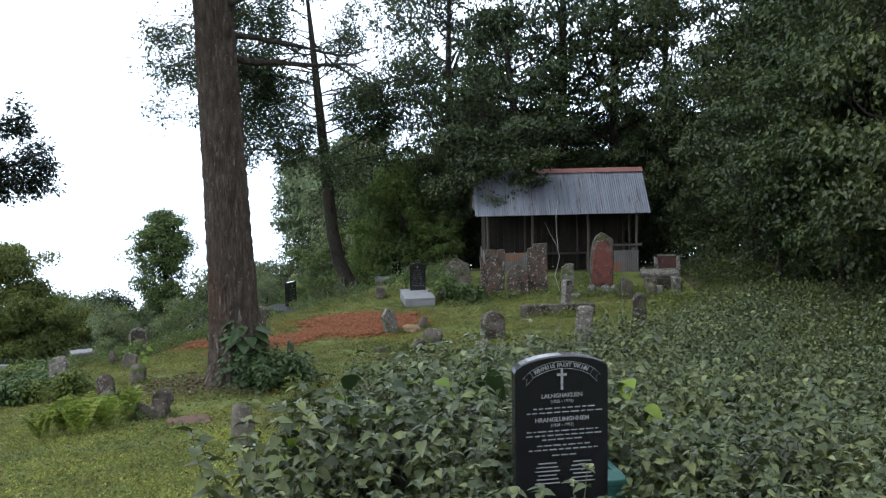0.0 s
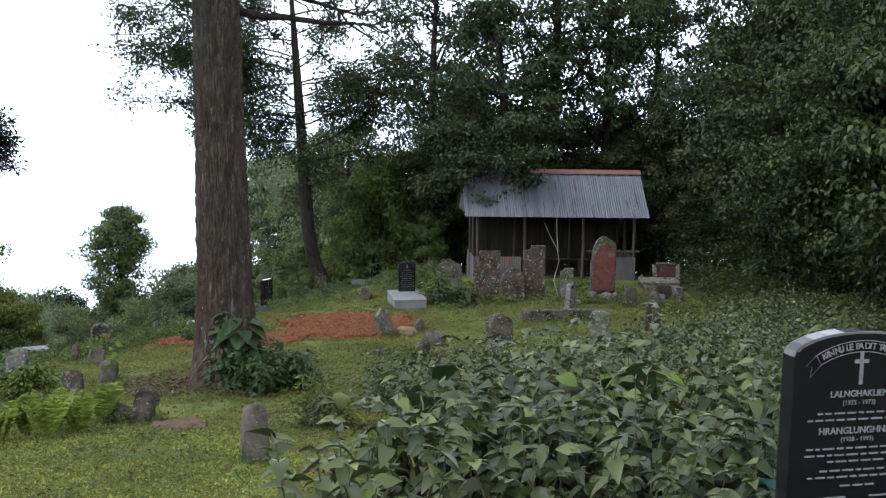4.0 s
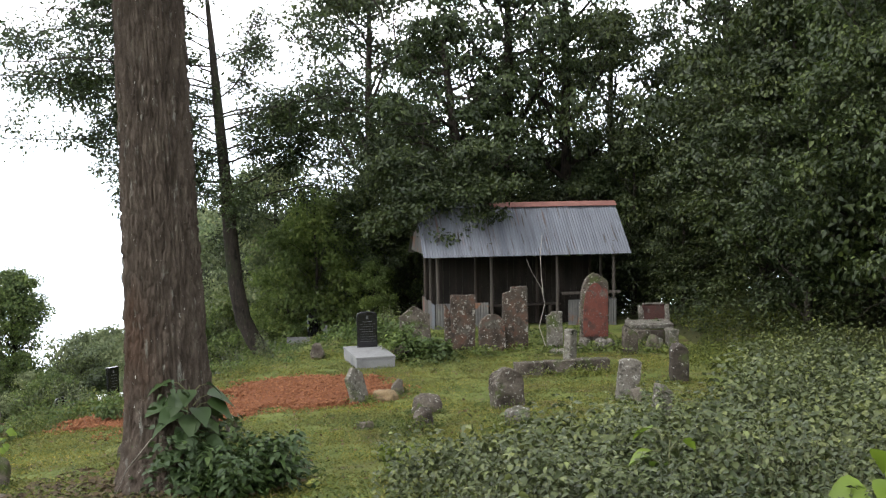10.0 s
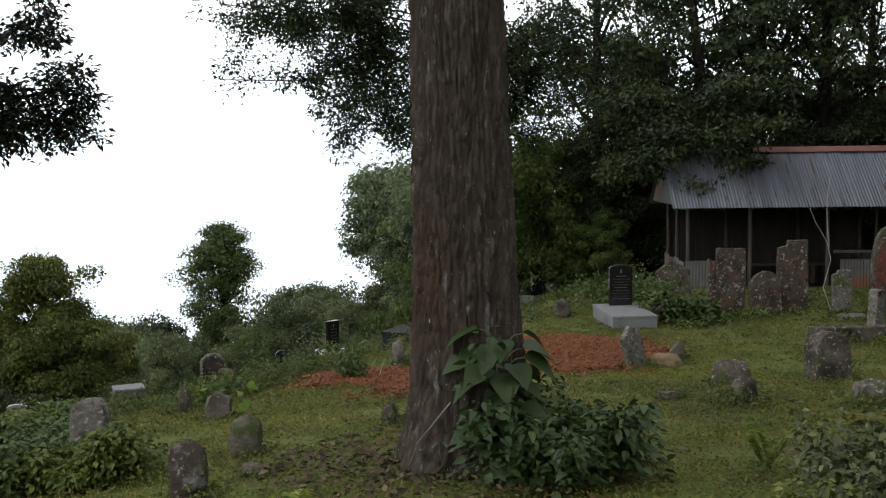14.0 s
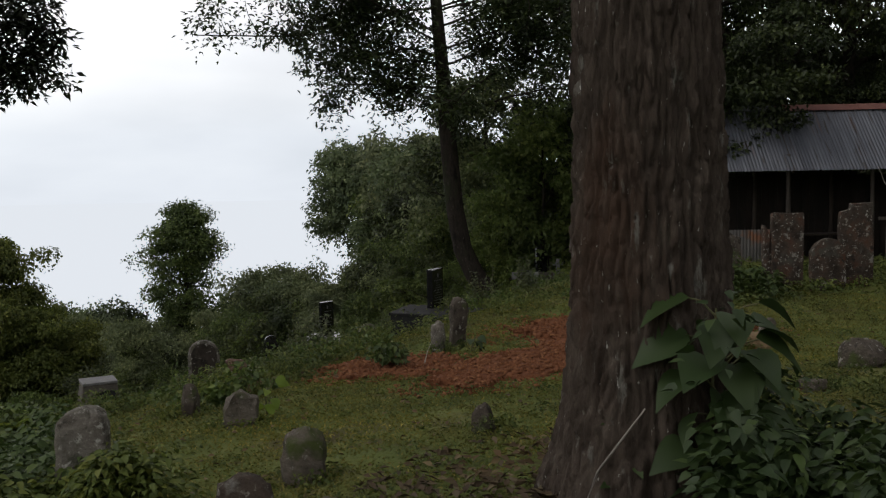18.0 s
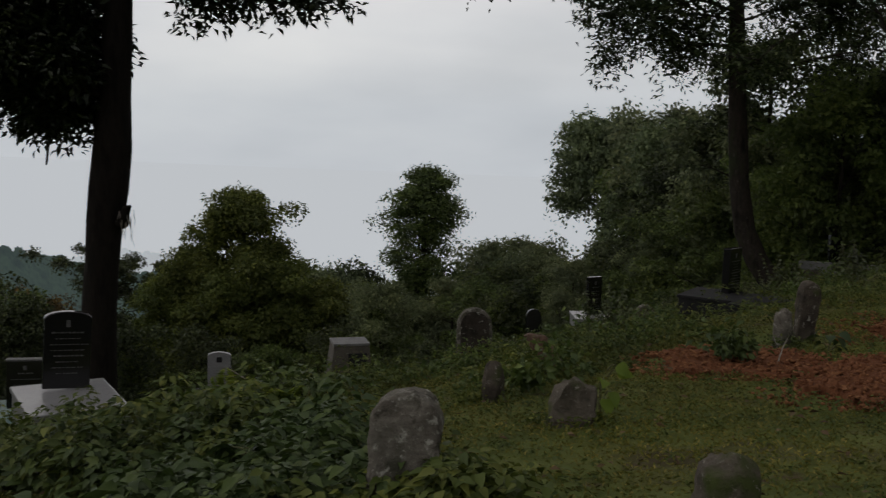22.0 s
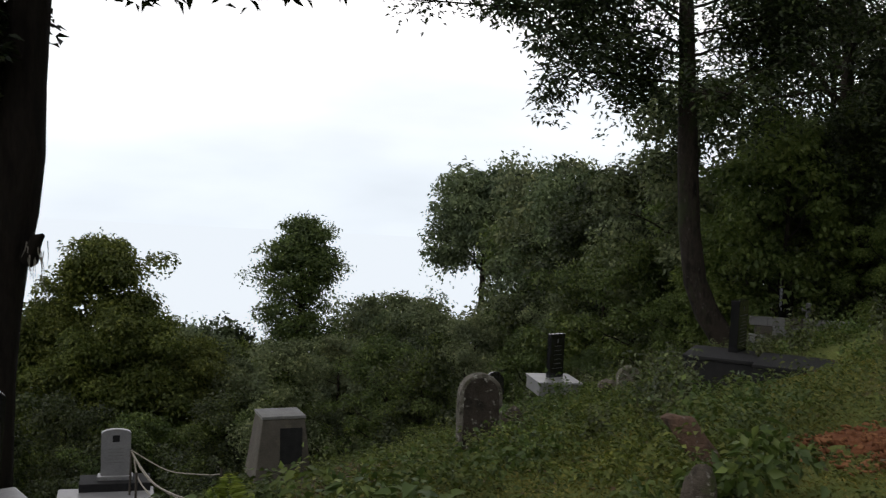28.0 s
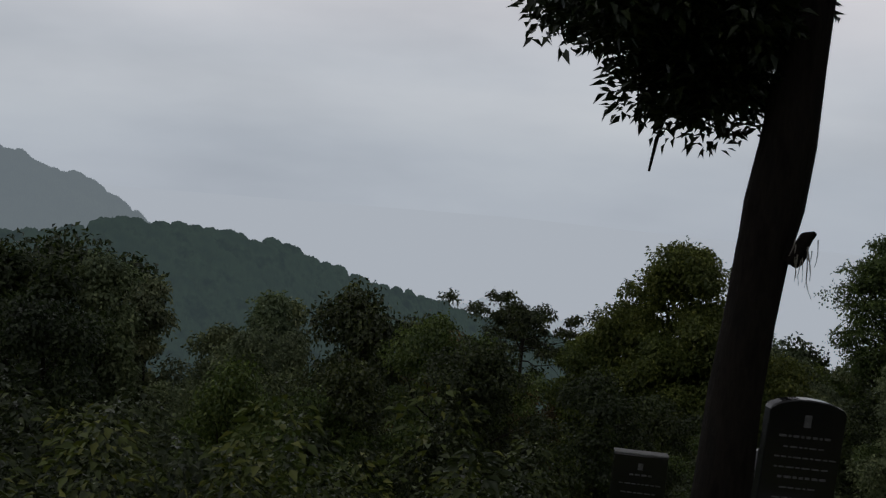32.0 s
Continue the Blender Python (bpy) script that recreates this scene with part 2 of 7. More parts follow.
TURF = leafage("turf_blades", (0.075, 0.092, 0.017), (0.12, 0.132, 0.027), (0.18, 0.165, 0.05), rough=0.7, clear=0.25)
TURF_LIGHT = leafage("bright_turf_blades", (0.125, 0.17, 0.036), (0.185, 0.225, 0.053), (0.24, 0.25, 0.08), rough=0.7, clear=0.25)
LITTER = leafage("dead_leaves", (0.043, 0.028, 0.015), (0.081, 0.050, 0.028), (0.124, 0.093, 0.056), rough=0.8, clear=0.1)
STALK = surface("green_stalk", [(0.07, 0.085, 0.03), (0.10, 0.09, 0.04)], scale=20, rough=0.7, bump=0)
RED_EARTH = surface("red_laterite", [(0.095, 0.036, 0.018), (0.155, 0.062, 0.03), (0.12, 0.046, 0.023)], scale=5, rough=0.95, bump=1.0, grain=30, gloss=0.1)
CLOD = surface("red_clod", [(0.118, 0.045, 0.023), (0.20, 0.085, 0.043), (0.09, 0.037, 0.02)], scale=9, rough=0.95, bump=0.6, grain=60, gloss=0.1)
STONE = surface("lichened_stone", [(0.026, 0.021, 0.016), (0.075, 0.062, 0.050), (0.135, 0.118, 0.097)], scale=4, rough=0.95, bump=0.9, grain=45, gloss=0.15, spots=[(MOSS, 3.2, 0.54, 0.66), (LICHEN, 10, 0.61, 0.66), (PALE_CRUST, 20, 0.59, 0.65), ((0.03, 0.026, 0.02), 8, 0.55, 0.66)])
STONE_PALE = surface("pale_stone", [(0.066, 0.058, 0.047), (0.145, 0.132, 0.112), (0.20, 0.185, 0.16)], scale=4, rough=0.95, bump=0.8, grain=50, gloss=0.15, spots=[((0.055, 0.055, 0.04), 4, 0.52, 0.66), (MOSS, 2.2, 0.56, 0.68), (LICHEN, 18, 0.58, 0.66), ((0.05, 0.045, 0.036), 12, 0.56, 0.66), (PALE_CRUST, 50, 0.6, 0.68)])
STONE_RED = surface("reddish_sandstone", [(0.022, 0.017, 0.013), (0.058, 0.044, 0.034), (0.10, 0.08, 0.062)], scale=3.5, rough=0.95, bump=0.9, grain=45, gloss=0.15, spots=[((0.075, 0.07, 0.058), 3, 0.50, 0.64), ((0.085, 0.042, 0.027), 3.5, 0.50, 0.66), (PALE_CRUST, 8, 0.60, 0.65), (LICHEN, 19, 0.60, 0.67), ((0.03, 0.026, 0.022), 9, 0.56, 0.66)])
PAINT_RED = surface("red_painted_stone", [(0.07, 0.022, 0.016), (0.115, 0.034, 0.022), (0.06, 0.028, 0.022)], scale=4, rough=0.85, bump=0.5, grain=45, spots=[((0.10, 0.095, 0.085), 3, 0.57, 0.70), ((0.035, 0.02, 0.016), 6, 0.54, 0.68), (PALE_CRUST, 24, 0.62, 0.70)])
PAINT_MAROON = surface("maroon_painted_cement", [(0.03, 0.014, 0.012), (0.06, 0.024, 0.019), (0.04, 0.026, 0.022)], scale=5, rough=0.9, bump=0.5, grain=45, spots=[((0.09, 0.08, 0.07), 4, 0.60, 0.7)])
STONE_BROWN = surface("brown_rock", [(0.062, 0.053, 0.042), (0.118, 0.102, 0.082), (0.06, 0.053, 0.044)], scale=6, rough=0.95, bump=0.9, grain=40, gloss=0.15, spots=[(MOSS, 4, 0.52, 0.66), (PALE_CRUST, 26, 0.60, 0.68)])
STONE_DARK = surface("blackened_stone", [(0.022, 0.019, 0.016), (0.05, 0.041, 0.033), (0.03, 0.025, 0.02)], scale=6, rough=0.95, bump=0.9, grain=40, gloss=0.15, spots=[((0.3, 0.29, 0.26), 13, 0.60, 0.68), (MOSS, 3.5, 0.55, 0.68)])
STUMP = surface("lichen_crusted_stump", [(0.026, 0.02, 0.016), (0.06, 0.046, 0.036), (0.036, 0.03, 0.024)], scale=6, rough=0.95, bump=0.9, grain=40, gloss=0.15, spots=[((0.15, 0.145, 0.13), 3.8, 0.56, 0.64), (PALE_CRUST, 22, 0.58, 0.66), (MOSS, 4.5, 0.58, 0.70)])
SLAB_RED = surface("red_brown_rock", [(0.075, 0.045, 0.032), (0.13, 0.082, 0.06), (0.06, 0.042, 0.034)], scale=6, rough=0.95, bump=0.8, grain=45, gloss=0.15, spots=[(MOSS, 4, 0.58, 0.70), (PALE_CRUST, 24, 0.62, 0.70)])
CHIP = surface("orange_earth_chip", [(0.165, 0.066, 0.029), (0.25, 0.117, 0.057), (0.125, 0.05, 0.024)], scale=12, rough=0.95, bump=0.4, grain=60, gloss=0.1)
OCHRE = surface("ochre_rock", [(0.12, 0.085, 0.046), (0.2, 0.14, 0.075), (0.09, 0.07, 0.045)], scale=6, rough=0.95, bump=0.6, grain=40)
GRANITE = surface("polished_black_granite", [(0.006, 0.006, 0.007), (0.011, 0.011, 0.012)], scale=30, rough=0.16, bump=0.0, grain=300, gloss=0.5)
GRANITE_DULL = surface("weathered_black_granite", [(0.010, 0.010, 0.011), (0.02, 0.02, 0.021)], scale=8, rough=0.75, bump=0.1, grain=120, gloss=0.2)
LETTER = surface("engraved_white", [(0.15, 0.15, 0.15), (0.21, 0.21, 0.205)], scale=30, rough=0.8, bump=0)
FAINT = surface("dulled_engraving", [(0.06, 0.06, 0.06), (0.095, 0.095, 0.095)], scale=30, rough=0.8, bump=0)
CEMENT = surface("grey_cement", [(0.115, 0.115, 0.117), (0.175, 0.175, 0.173), (0.145, 0.145, 0.145)], scale=2.5, rough=0.85, bump=0.35, grain=70, spots=[((0.13, 0.13, 0.12), 3, 0.60, 0.74)])
CEMENT_WARM = surface("weathered_cement", [(0.062, 0.055, 0.046), (0.10, 0.09, 0.075)], scale=3, rough=0.9, bump=0.4, grain=60, spots=[((0.12, 0.11, 0.08), 3.5, 0.58, 0.72)])
WHITE = surface("white_marble", [(0.17, 0.17, 0.18), (0.23, 0.23, 0.235)], scale=3, rough=0.3, bump=0.05, grain=60, spots=[((0.15, 0.15, 0.14), 4, 0.60, 0.75)])
TURQUOISE = surface("turquoise_tiles", [(0.02, 0.075, 0.062), (0.032, 0.105, 0.088)], scale=3, rough=0.45, bump=0.1, spots=[((0.12, 0.16, 0.14), 5, 0.60, 0.7)])
ZINC = surface("galvanised_sheet", [(0.075, 0.082, 0.099), (0.118, 0.127, 0.148), (0.092, 0.10, 0.118)], scale=1.2, rough=0.55, bump=0.08, grain=20, metal=0.2, stretch=(2.2, 0.12, 0.12),
               spots=[((0.06, 0.064, 0.075), 1.7, 0.52, 0.7), ((0.035, 0.026, 0.02), 8, 0.60, 0.66), ((0.10, 0.05, 0.03), 3, 0.62, 0.72)])
ZINC_OLD = surface("stained_zinc", [(0.085, 0.083, 0.08), (0.14, 0.135, 0.128)], scale=2, rough=0.6, bump=0.1, metal=0.25, spots=[((0.19, 0.085, 0.045), 2.2, 0.52, 0.64)])
RIDGE_RED = surface("red_ridge_sheet", [(0.13, 0.05, 0.04), (0.18, 0.082, 0.064)], scale=3, rough=0.7, bump=0.1)
TIMBER = surface("grey_timber", [(0.038, 0.032, 0.026), (0.078, 0.066, 0.054)], scale=4, rough=0.9, bump=0.5, grain=50, stretch=(1, 1, 0.2))
TIMBER_DARK = surface("dark_timber", [(0.035, 0.028, 0.022), (0.07, 0.055, 0.042)], scale=4, rough=0.9, bump=0.4, grain=40, stretch=(1, 1, 0.2))
# Back boards: the gloom inside the shed is put into their colour.
TIMBER_SHADED = surface("shed_shade_timber", [(0.012, 0.010, 0.008), (0.03, 0.024, 0.019)], scale=4, rough=0.95, bump=0.4, grain=40, stretch=(1, 1, 0.2))
ROPE = surface("pale_cable", [(0.20, 0.18, 0.15), (0.30, 0.27, 0.23)], scale=20, rough=0.7, bump=0)

# ---- geometry helpers ----


def mesh_of(name, verts, faces, material, smooth=False):
    me = bpy.data.meshes.new(name)
    if isinstance(faces, np.ndarray):
        v, f = np.ascontiguousarray(verts, dtype=np.float32), np.ascontiguousarray(faces, dtype=np.int32)
        n = f.shape[1]
        me.vertices.add(len(v)), me.loops.add(f.size), me.polygons.add(len(f))
        me.vertices.foreach_set("co", v.ravel())
        me.loops.foreach_set("vertex_index", f.ravel())
        me.polygons.foreach_set("loop_start", np.arange(0, f.size, n, dtype=np.int32))
        me.update(calc_edges=True)
    else:
        me.from_pydata([tuple(map(float, v)) for v in verts], [], faces)
    me.materials.append(material)
    if smooth:
        me.polygons.foreach_set("use_smooth", np.ones(len(me.polygons), dtype=bool))
    me.update()
    return me


def thing(name, label, category, m=None, group="", kind=""):
    ob = tagged(new(name), label, category, group, kind)
    ob.empty_display_size = 0.2
    if m is not None:
        ob.matrix_world = m
    return ob


def part(name, data, material, parent, label="", m=None):
    """One mesh under a thing or a part; data is a mesh or a bmesh."""
    if isinstance(data, bmesh.types.BMesh):
        me = bpy.data.meshes.new(name)
        data.to_mesh(me)
        data.free()
        me.materials.append(material)
        data = me
    ob = tagged(new(name, data), label)
    ob.parent = parent
    if m is not None:
        ob.matrix_basis = m
    return ob


def box(w, d, h, at=(0, 0, 0), bevel=0.01, taper=1.0):
    """A block standing on z = at[2], slightly bevelled; taper narrows its top."""
    bm = bmesh.new()
    bmesh.ops.create_cube(bm, size=1)
    for v in bm.verts:
        k = taper if v.co.z > 0 else 1.0
        v.co = Vector((at[0] + v.co.x * w * k, at[1] + v.co.y * d * k, at[2] + (v.co.z + 0.5) * h))
    if bevel:
        bmesh.ops.bevel(bm, geom=list(bm.edges), offset=bevel, segments=2, profile=0.6, affect="EDGES")
    return bm


def slab(w, h, t, top="flat", rough=0.0, seed=0, bevel=0.012, cuts=0):
    """An upright slab in the xz plane, thickness along y: its top flat, arched, round, pointed, stepped or broken."""
    pts = [(-w / 2, 0)]
    if top == "flat":
        pts += [(-w / 2, h), (w / 2, h)]
    elif top == "arch":
        r = 0.16 * w
        pts += [(-w / 2, h - r)] + [(-w / 2 * math.cos(a), h - r + r * math.sin(a)) for a in np.linspace(0.25, math.pi - 0.25, 11)] + [(w / 2, h - r)]
    elif top == "round":
        r = w / 2
        pts += [(-r * math.cos(a), h - r + r * math.sin(a)) for a in np.linspace(0, math.pi, 13)]
    elif top == "point":
        pts += [(-w / 2, h * 0.55), (-w * 0.42, h * 0.8), (-w * 0.25, h * 0.94), (-w * 0.05, h), (w * 0.1, h * 0.985), (w * 0.47, h * 0.87), (w / 2, h * 0.8)]
    elif top == "gable":
        pts += [(-w / 2, h * 0.8), (0, h), (w / 2, h * 0.8)]
    elif top == "step":
        pts += [(-w / 2, h * 0.9), (-w * 0.2, h * 0.93), (-w * 0.16, h), (w * 0.47, h), (w / 2, h * 0.97)]
    elif top == "slant":
        pts += [(-w / 2, h), (-w * 0.2, h * 0.985), (w / 2, h * 0.8)]
    pts += [(w / 2, 0)]
    bm = bmesh.new()
    face = bm.faces.new([bm.verts.new((x, -t / 2, z)) for x, z in pts])
    made = bmesh.ops.extrude_face_region(bm, geom=[face])
    bmesh.ops.translate(bm, vec=(0, t, 0), verts=[g for g in made["geom"] if isinstance(g, bmesh.types.BMVert)])
    bmesh.ops.recalc_face_normals(bm, faces=bm.faces)
    if bevel:
        bmesh.ops.bevel(bm, geom=[e for e in bm.edges if e.calc_face_angle(0) > 0.6], offset=bevel, segments=2, profile=0.6, affect="EDGES")
    if rough:
        bmesh.ops.triangulate(bm, faces=bm.faces)
        for _ in range(3):
            long = [e for e in bm.edges if e.calc_length() > max(0.06, w * 0.13)]
            bmesh.ops.subdivide_edges(bm, edges=long, cuts=1)
            bmesh.ops.triangulate(bm, faces=bm.faces)
        o = Vector((seed * 7.3, seed * 3.1, seed * 1.7))
        for v in bm.verts:
            n = noise.noise_vector(v.co * 4 + o) * 0.6 + noise.noise_vector(v.co * 13 + o) * 0.4
            v.co += n * rough
        for f in bm.faces:
            f.smooth = True
    return bm


def rock(w, d, h, seed, rough=0.22, sub=3, square=0.0):
    """A weathered boulder or stump of stone, sunk a little into the ground; square makes it blockier."""
    bm = bmesh.new()
    bmesh.ops.create_icosphere(bm, subdivisions=sub, radius=1)
    o = Vector((seed * 5.1, seed * 2.3, seed * 9.7))
    pick = random.Random(seed)
    cuts = [(Vector((pick.gauss(0, 1), pick.gauss(0, 1), pick.gauss(0, 0.8))).normalized(), pick.uniform(0.66, 0.9)) for _ in range(7)]
    for v in bm.verts:
        c = v.co.copy()
        if square:
            big = max(abs(c.x), abs(c.y), abs(c.z))
            c = c.lerp(c / big * 0.86, square)
        n = noise.noise(c * 1.3 + o) * 0.7 + noise.noise(c * 3.1 + o) * 0.35 + noise.noise(c * 8 + o) * 0.14
        c *= 1 + rough * n
        for cut, far in cuts:
            over = c.dot(cut) - far
            if over > 0:
                c -= cut * over * 0.9
        c += noise.noise_vector(c * 9 + o) * 0.035
        v.co = Vector((c.x * w / 2, c.y * d / 2, (c.z + 0.55) * h / 1.5))
    for f in bm.faces:
        f.smooth = True
    return bm


def tube(points, radii, seg=8, wobble=0.0, seed=0):
    """Vertices and quads of a tapering tube along a line, closed at its end."""
    pts, rad = np.asarray(points, float), np.asarray(radii, float)
    along = np.gradient(pts, axis=0)
    along /= np.linalg.norm(along, axis=1, keepdims=True) + 1e-9
    ref = np.where(np.abs(along[:, 2:3]) > 0.9, np.array([[1.0, 0, 0]]), np.array([[0, 0, 1.0]]))
    u = np.cross(along, ref)
    u /= np.linalg.norm(u, axis=1, keepdims=True) + 1e-9
    v = np.cross(along, u)
    a = np.linspace(0, 2 * np.pi, seg, endpoint=False)
    r = rad[:, None]
    if wobble:
        r = r * (1 + wobble * np.random.default_rng(seed).normal(size=(len(pts), seg)))
    ring = pts[:, None] + r[..., None] * (np.cos(a)[None, :, None] * u[:, None] + np.sin(a)[None, :, None] * v[:, None])
    verts = ring.reshape(-1, 3)
    i, j = np.meshgrid(np.arange(len(pts) - 1), np.arange(seg), indexing="ij")
    k = (j + 1) % seg
    quads = np.stack([i * seg + j, i * seg + k, (i + 1) * seg + k, (i + 1) * seg + j], -1).reshape(-1, 4)
    return verts, quads


def joined(pieces):
    """Several (verts, faces) pairs as one."""
    n, vs, fs = 0, [], []
    for v, f in pieces:
        vs.append(v), fs.append(f + n)
        n += len(v)
    return np.concatenate(vs), np.concatenate(fs)


def unit(a):
    return a / (np.linalg.norm(a, axis=-1, keepdims=True) + 1e-9)


def leaves(pos, way, length, rng, ratio=0.5, droop=0.25, fold=0.25, fine=False, upness=1.0, face=None):
    """Leaf blades as folded shapes: at pos, pointing along way, their upper side turned to face; fine gives a fuller outline."""
    n = len(pos)
    way = unit(way)
    side = unit(np.cross(way, unit((np.array([0, 0, upness]) if face is None else face) + rng.normal(0, 0.45, (n, 3)))))
    over = np.cross(side, way)
    L = np.broadcast_to(np.asarray(length, float), (n,))[:, None]
    W = L * ratio

    def p(f, s, h):
        return pos + way * L * f + side * W * s + over * L * h
    if fine == 2:
        rows = ((0.0, 0.03), (0.07, 0.3), (0.2, 0.48), (0.36, 0.5), (0.54, 0.42), (0.72, 0.27), (0.88, 0.12), (1.0, 0.01))
        v = np.stack([p(u - (0.05 * (1 - u) if k else 0), k * w, (fold * w * 0.8 if k else 0) - droop * u * u) for u, w in rows for k in (-1, 0, 1)], 1).reshape(-1, 3)
        f = np.array([[3 * r + c, 3 * r + c + 1, 3 * r + c + 4, 3 * r + c + 3] for r in range(7) for c in (0, 1)])
        f = np.concatenate([f[:, [0, 1, 2]], f[:, [0, 2, 3]]])
        return v, (f[None] + 24 * np.arange(n)[:, None, None]).reshape(-1, 3)
    if not fine:
        v = np.stack([p(0, 0, 0), p(0.42, -0.5, fold * 0.35), p(1, 0, -droop), p(0.42, 0.5, fold * 0.35)], 1).reshape(-1, 3)
        f = np.array([[0, 1, 2], [0, 2, 3]])
        return v, (f[None] + 4 * np.arange(n)[:, None, None]).reshape(-1, 3)
    v = np.stack([p(0, 0, 0), p(0.16, -0.5, fold * 0.3), p(0.2, 0, -0.02), p(0.16, 0.5, fold * 0.3),
                  p(0.5, -0.46, fold * 0.3 - droop * 0.2), p(0.55, 0, -0.04 - droop * 0.2), p(0.5, 0.46, fold * 0.3 - droop * 0.2), p(1, 0, -droop)], 1).reshape(-1, 3)
    f = np.array([[0, 2, 1], [0, 3, 2], [1, 2, 5], [1, 5, 4], [2, 3, 6], [2, 6, 5], [4, 5, 7], [5, 6, 7]])
    return v, (f[None] + 8 * np.arange(n)[:, None, None]).reshape(-1, 3)


def puffs(centres, radii, n, size, rng, flat=0.85, ratio=0.6, droop=0.25, under=0.25, hang=0.35):
    """Rounded sprays of foliage: leaves laid over the upper shell of each spray, few beneath it, tips hanging outward."""
    c, r = np.asarray(centres, float), np.asarray(radii, float)
    d = unit(rng.normal(0, 1, (len(c), n, 3)))
    low = (d[..., 2] < -0.1) & (rng.random((len(c), n)) > under)
    d[..., 2] = np.where(low, -d[..., 2], d[..., 2])
    ph = rng.uniform(0, 6.28, (len(c), 1, 3))
    lump = 1 + 0.22 * np.sin(d[..., 0] * 4.1 + ph[..., 0]) * np.sin(d[..., 1] * 4.7 + ph[..., 1]) + 0.16 * np.sin(d[..., 2] * 6 + d[..., 0] * 7 + ph[..., 2])
    reach = r[:, None] * lump * rng.random((len(c), n)) ** 0.28
    pos = (c[:, None] + d * reach[..., None] * (1, 1, flat)).reshape(-1, 3)
    d = d.reshape(-1, 3)
    way = d * (0.55, 0.55, 0.2) + rng.normal(0, 0.45, d.shape) + (0, 0, -hang)
    return leaves(pos, way, size * rng.uniform(0.6, 1.25, len(pos)), rng, ratio=ratio, droop=droop, face=d + (0, 0, 0.3))


def ground(x, y):
    """The height of the land, without its small bumps."""
    x, y = np.asarray(x, float), np.asarray(y, float)
    z = np.interp(y, [-400, -40, 0, 2, 4, 6, 9, 12, 15, 18, 21, 24, 28, 35, 40, 60, 90, 200, 900], [60, 7, 0, -0.55, -1.05, -1.45, -1.95, -2.4, -2.8, -3.1, -3.4, -3.7, -3.85, -3.95, -4.5, -9, -18, -60, -190])
    # the lawn tips over its left edge, and the old graves stand on a bank that falls away beyond a slanting line
    z = z - 0.09 * np.clip(-x - 3.5, 0, 12) ** 1.2 * np.interp(y, [18, 24], [1, 0.2])
    bank = np.clip(-0.94 * (x + 3.0 - 0.25 * np.clip(y - 30, 0, 5)) + 0.346 * (y - 28.5), 0, 400)
    z = z - 0.34 * bank * np.interp(y, [18, 21, 24, 29], [0.0, 0.3, 0.45, 1]) * bank / (bank + 0.35)
    # hollows before the dark tombs and the ruined one
    z = z - 0.36 * np.exp(-((x + 3.4) / 1.3) ** 2 - ((y - 31.0) / 1.4) ** 2)
    z = z - 0.42 * np.exp(-((x - 8.0) / 1.5) ** 2 - ((y - 31.8) / 2.0) ** 2)
    return np.maximum(z + 0.15 * np.clip(x - 9, 0, 300), -260)


def gz(x, y):
    return float(ground(x, y))

# ---- the land ----


def build_ground():
    def axis(lo, hi, fine_lo, fine_hi, step, far_n):
        mid = np.arange(fine_lo, fine_hi + 1e-6, step)
        a = fine_lo - np.geomspace(step, fine_lo - lo, far_n)[::-1]
        b = fine_hi + np.geomspace(step, hi - fine_hi, far_n)
        return np.concatenate([a, mid, b])
    xs, ys = axis(-4000, 4000, -16, 11, 0.15, 40), axis(-3500, 4500, -2, 42, 0.15, 40)
    X, Y = np.meshgrid(xs, ys, indexing="ij")
    Z = ground(X, Y)
    near = (np.abs(X + 2) < 40) & (np.abs(Y - 20) < 45)
    for i, j in zip(*np.nonzero(near)):
        v = Vector((X[i, j], Y[i, j], 0))
        Z[i, j] += 0.05 * noise.noise(v * 0.8) + 0.03 * noise.noise(v * 2.7) + 0.012 * noise.noise(v * 7)
    n = len(ys)
    i, j = np.meshgrid(np.arange(len(xs) - 1), np.arange(n - 1), indexing="ij")
    f = np.stack([i * n + j, (i + 1) * n + j, (i + 1) * n + j + 1, i * n + j + 1], -1).reshape(-1, 4)
    me = mesh_of("ground", np.stack([X, Y, Z], -1).reshape(-1, 3), f, SOIL, True)
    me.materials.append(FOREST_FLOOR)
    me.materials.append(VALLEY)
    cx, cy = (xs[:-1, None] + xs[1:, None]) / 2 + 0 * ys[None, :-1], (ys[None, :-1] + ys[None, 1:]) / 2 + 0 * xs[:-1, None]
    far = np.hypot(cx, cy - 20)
    # Beyond 170 m the sheet takes the valley colour with its glowing haze.
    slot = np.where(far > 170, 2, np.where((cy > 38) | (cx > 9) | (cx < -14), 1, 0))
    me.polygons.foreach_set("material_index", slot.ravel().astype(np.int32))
    return tagged(new("ground", me), "mossy grassy hillside graveyard ground sloping down to a valley", "ground", kind="structure")


build_ground()


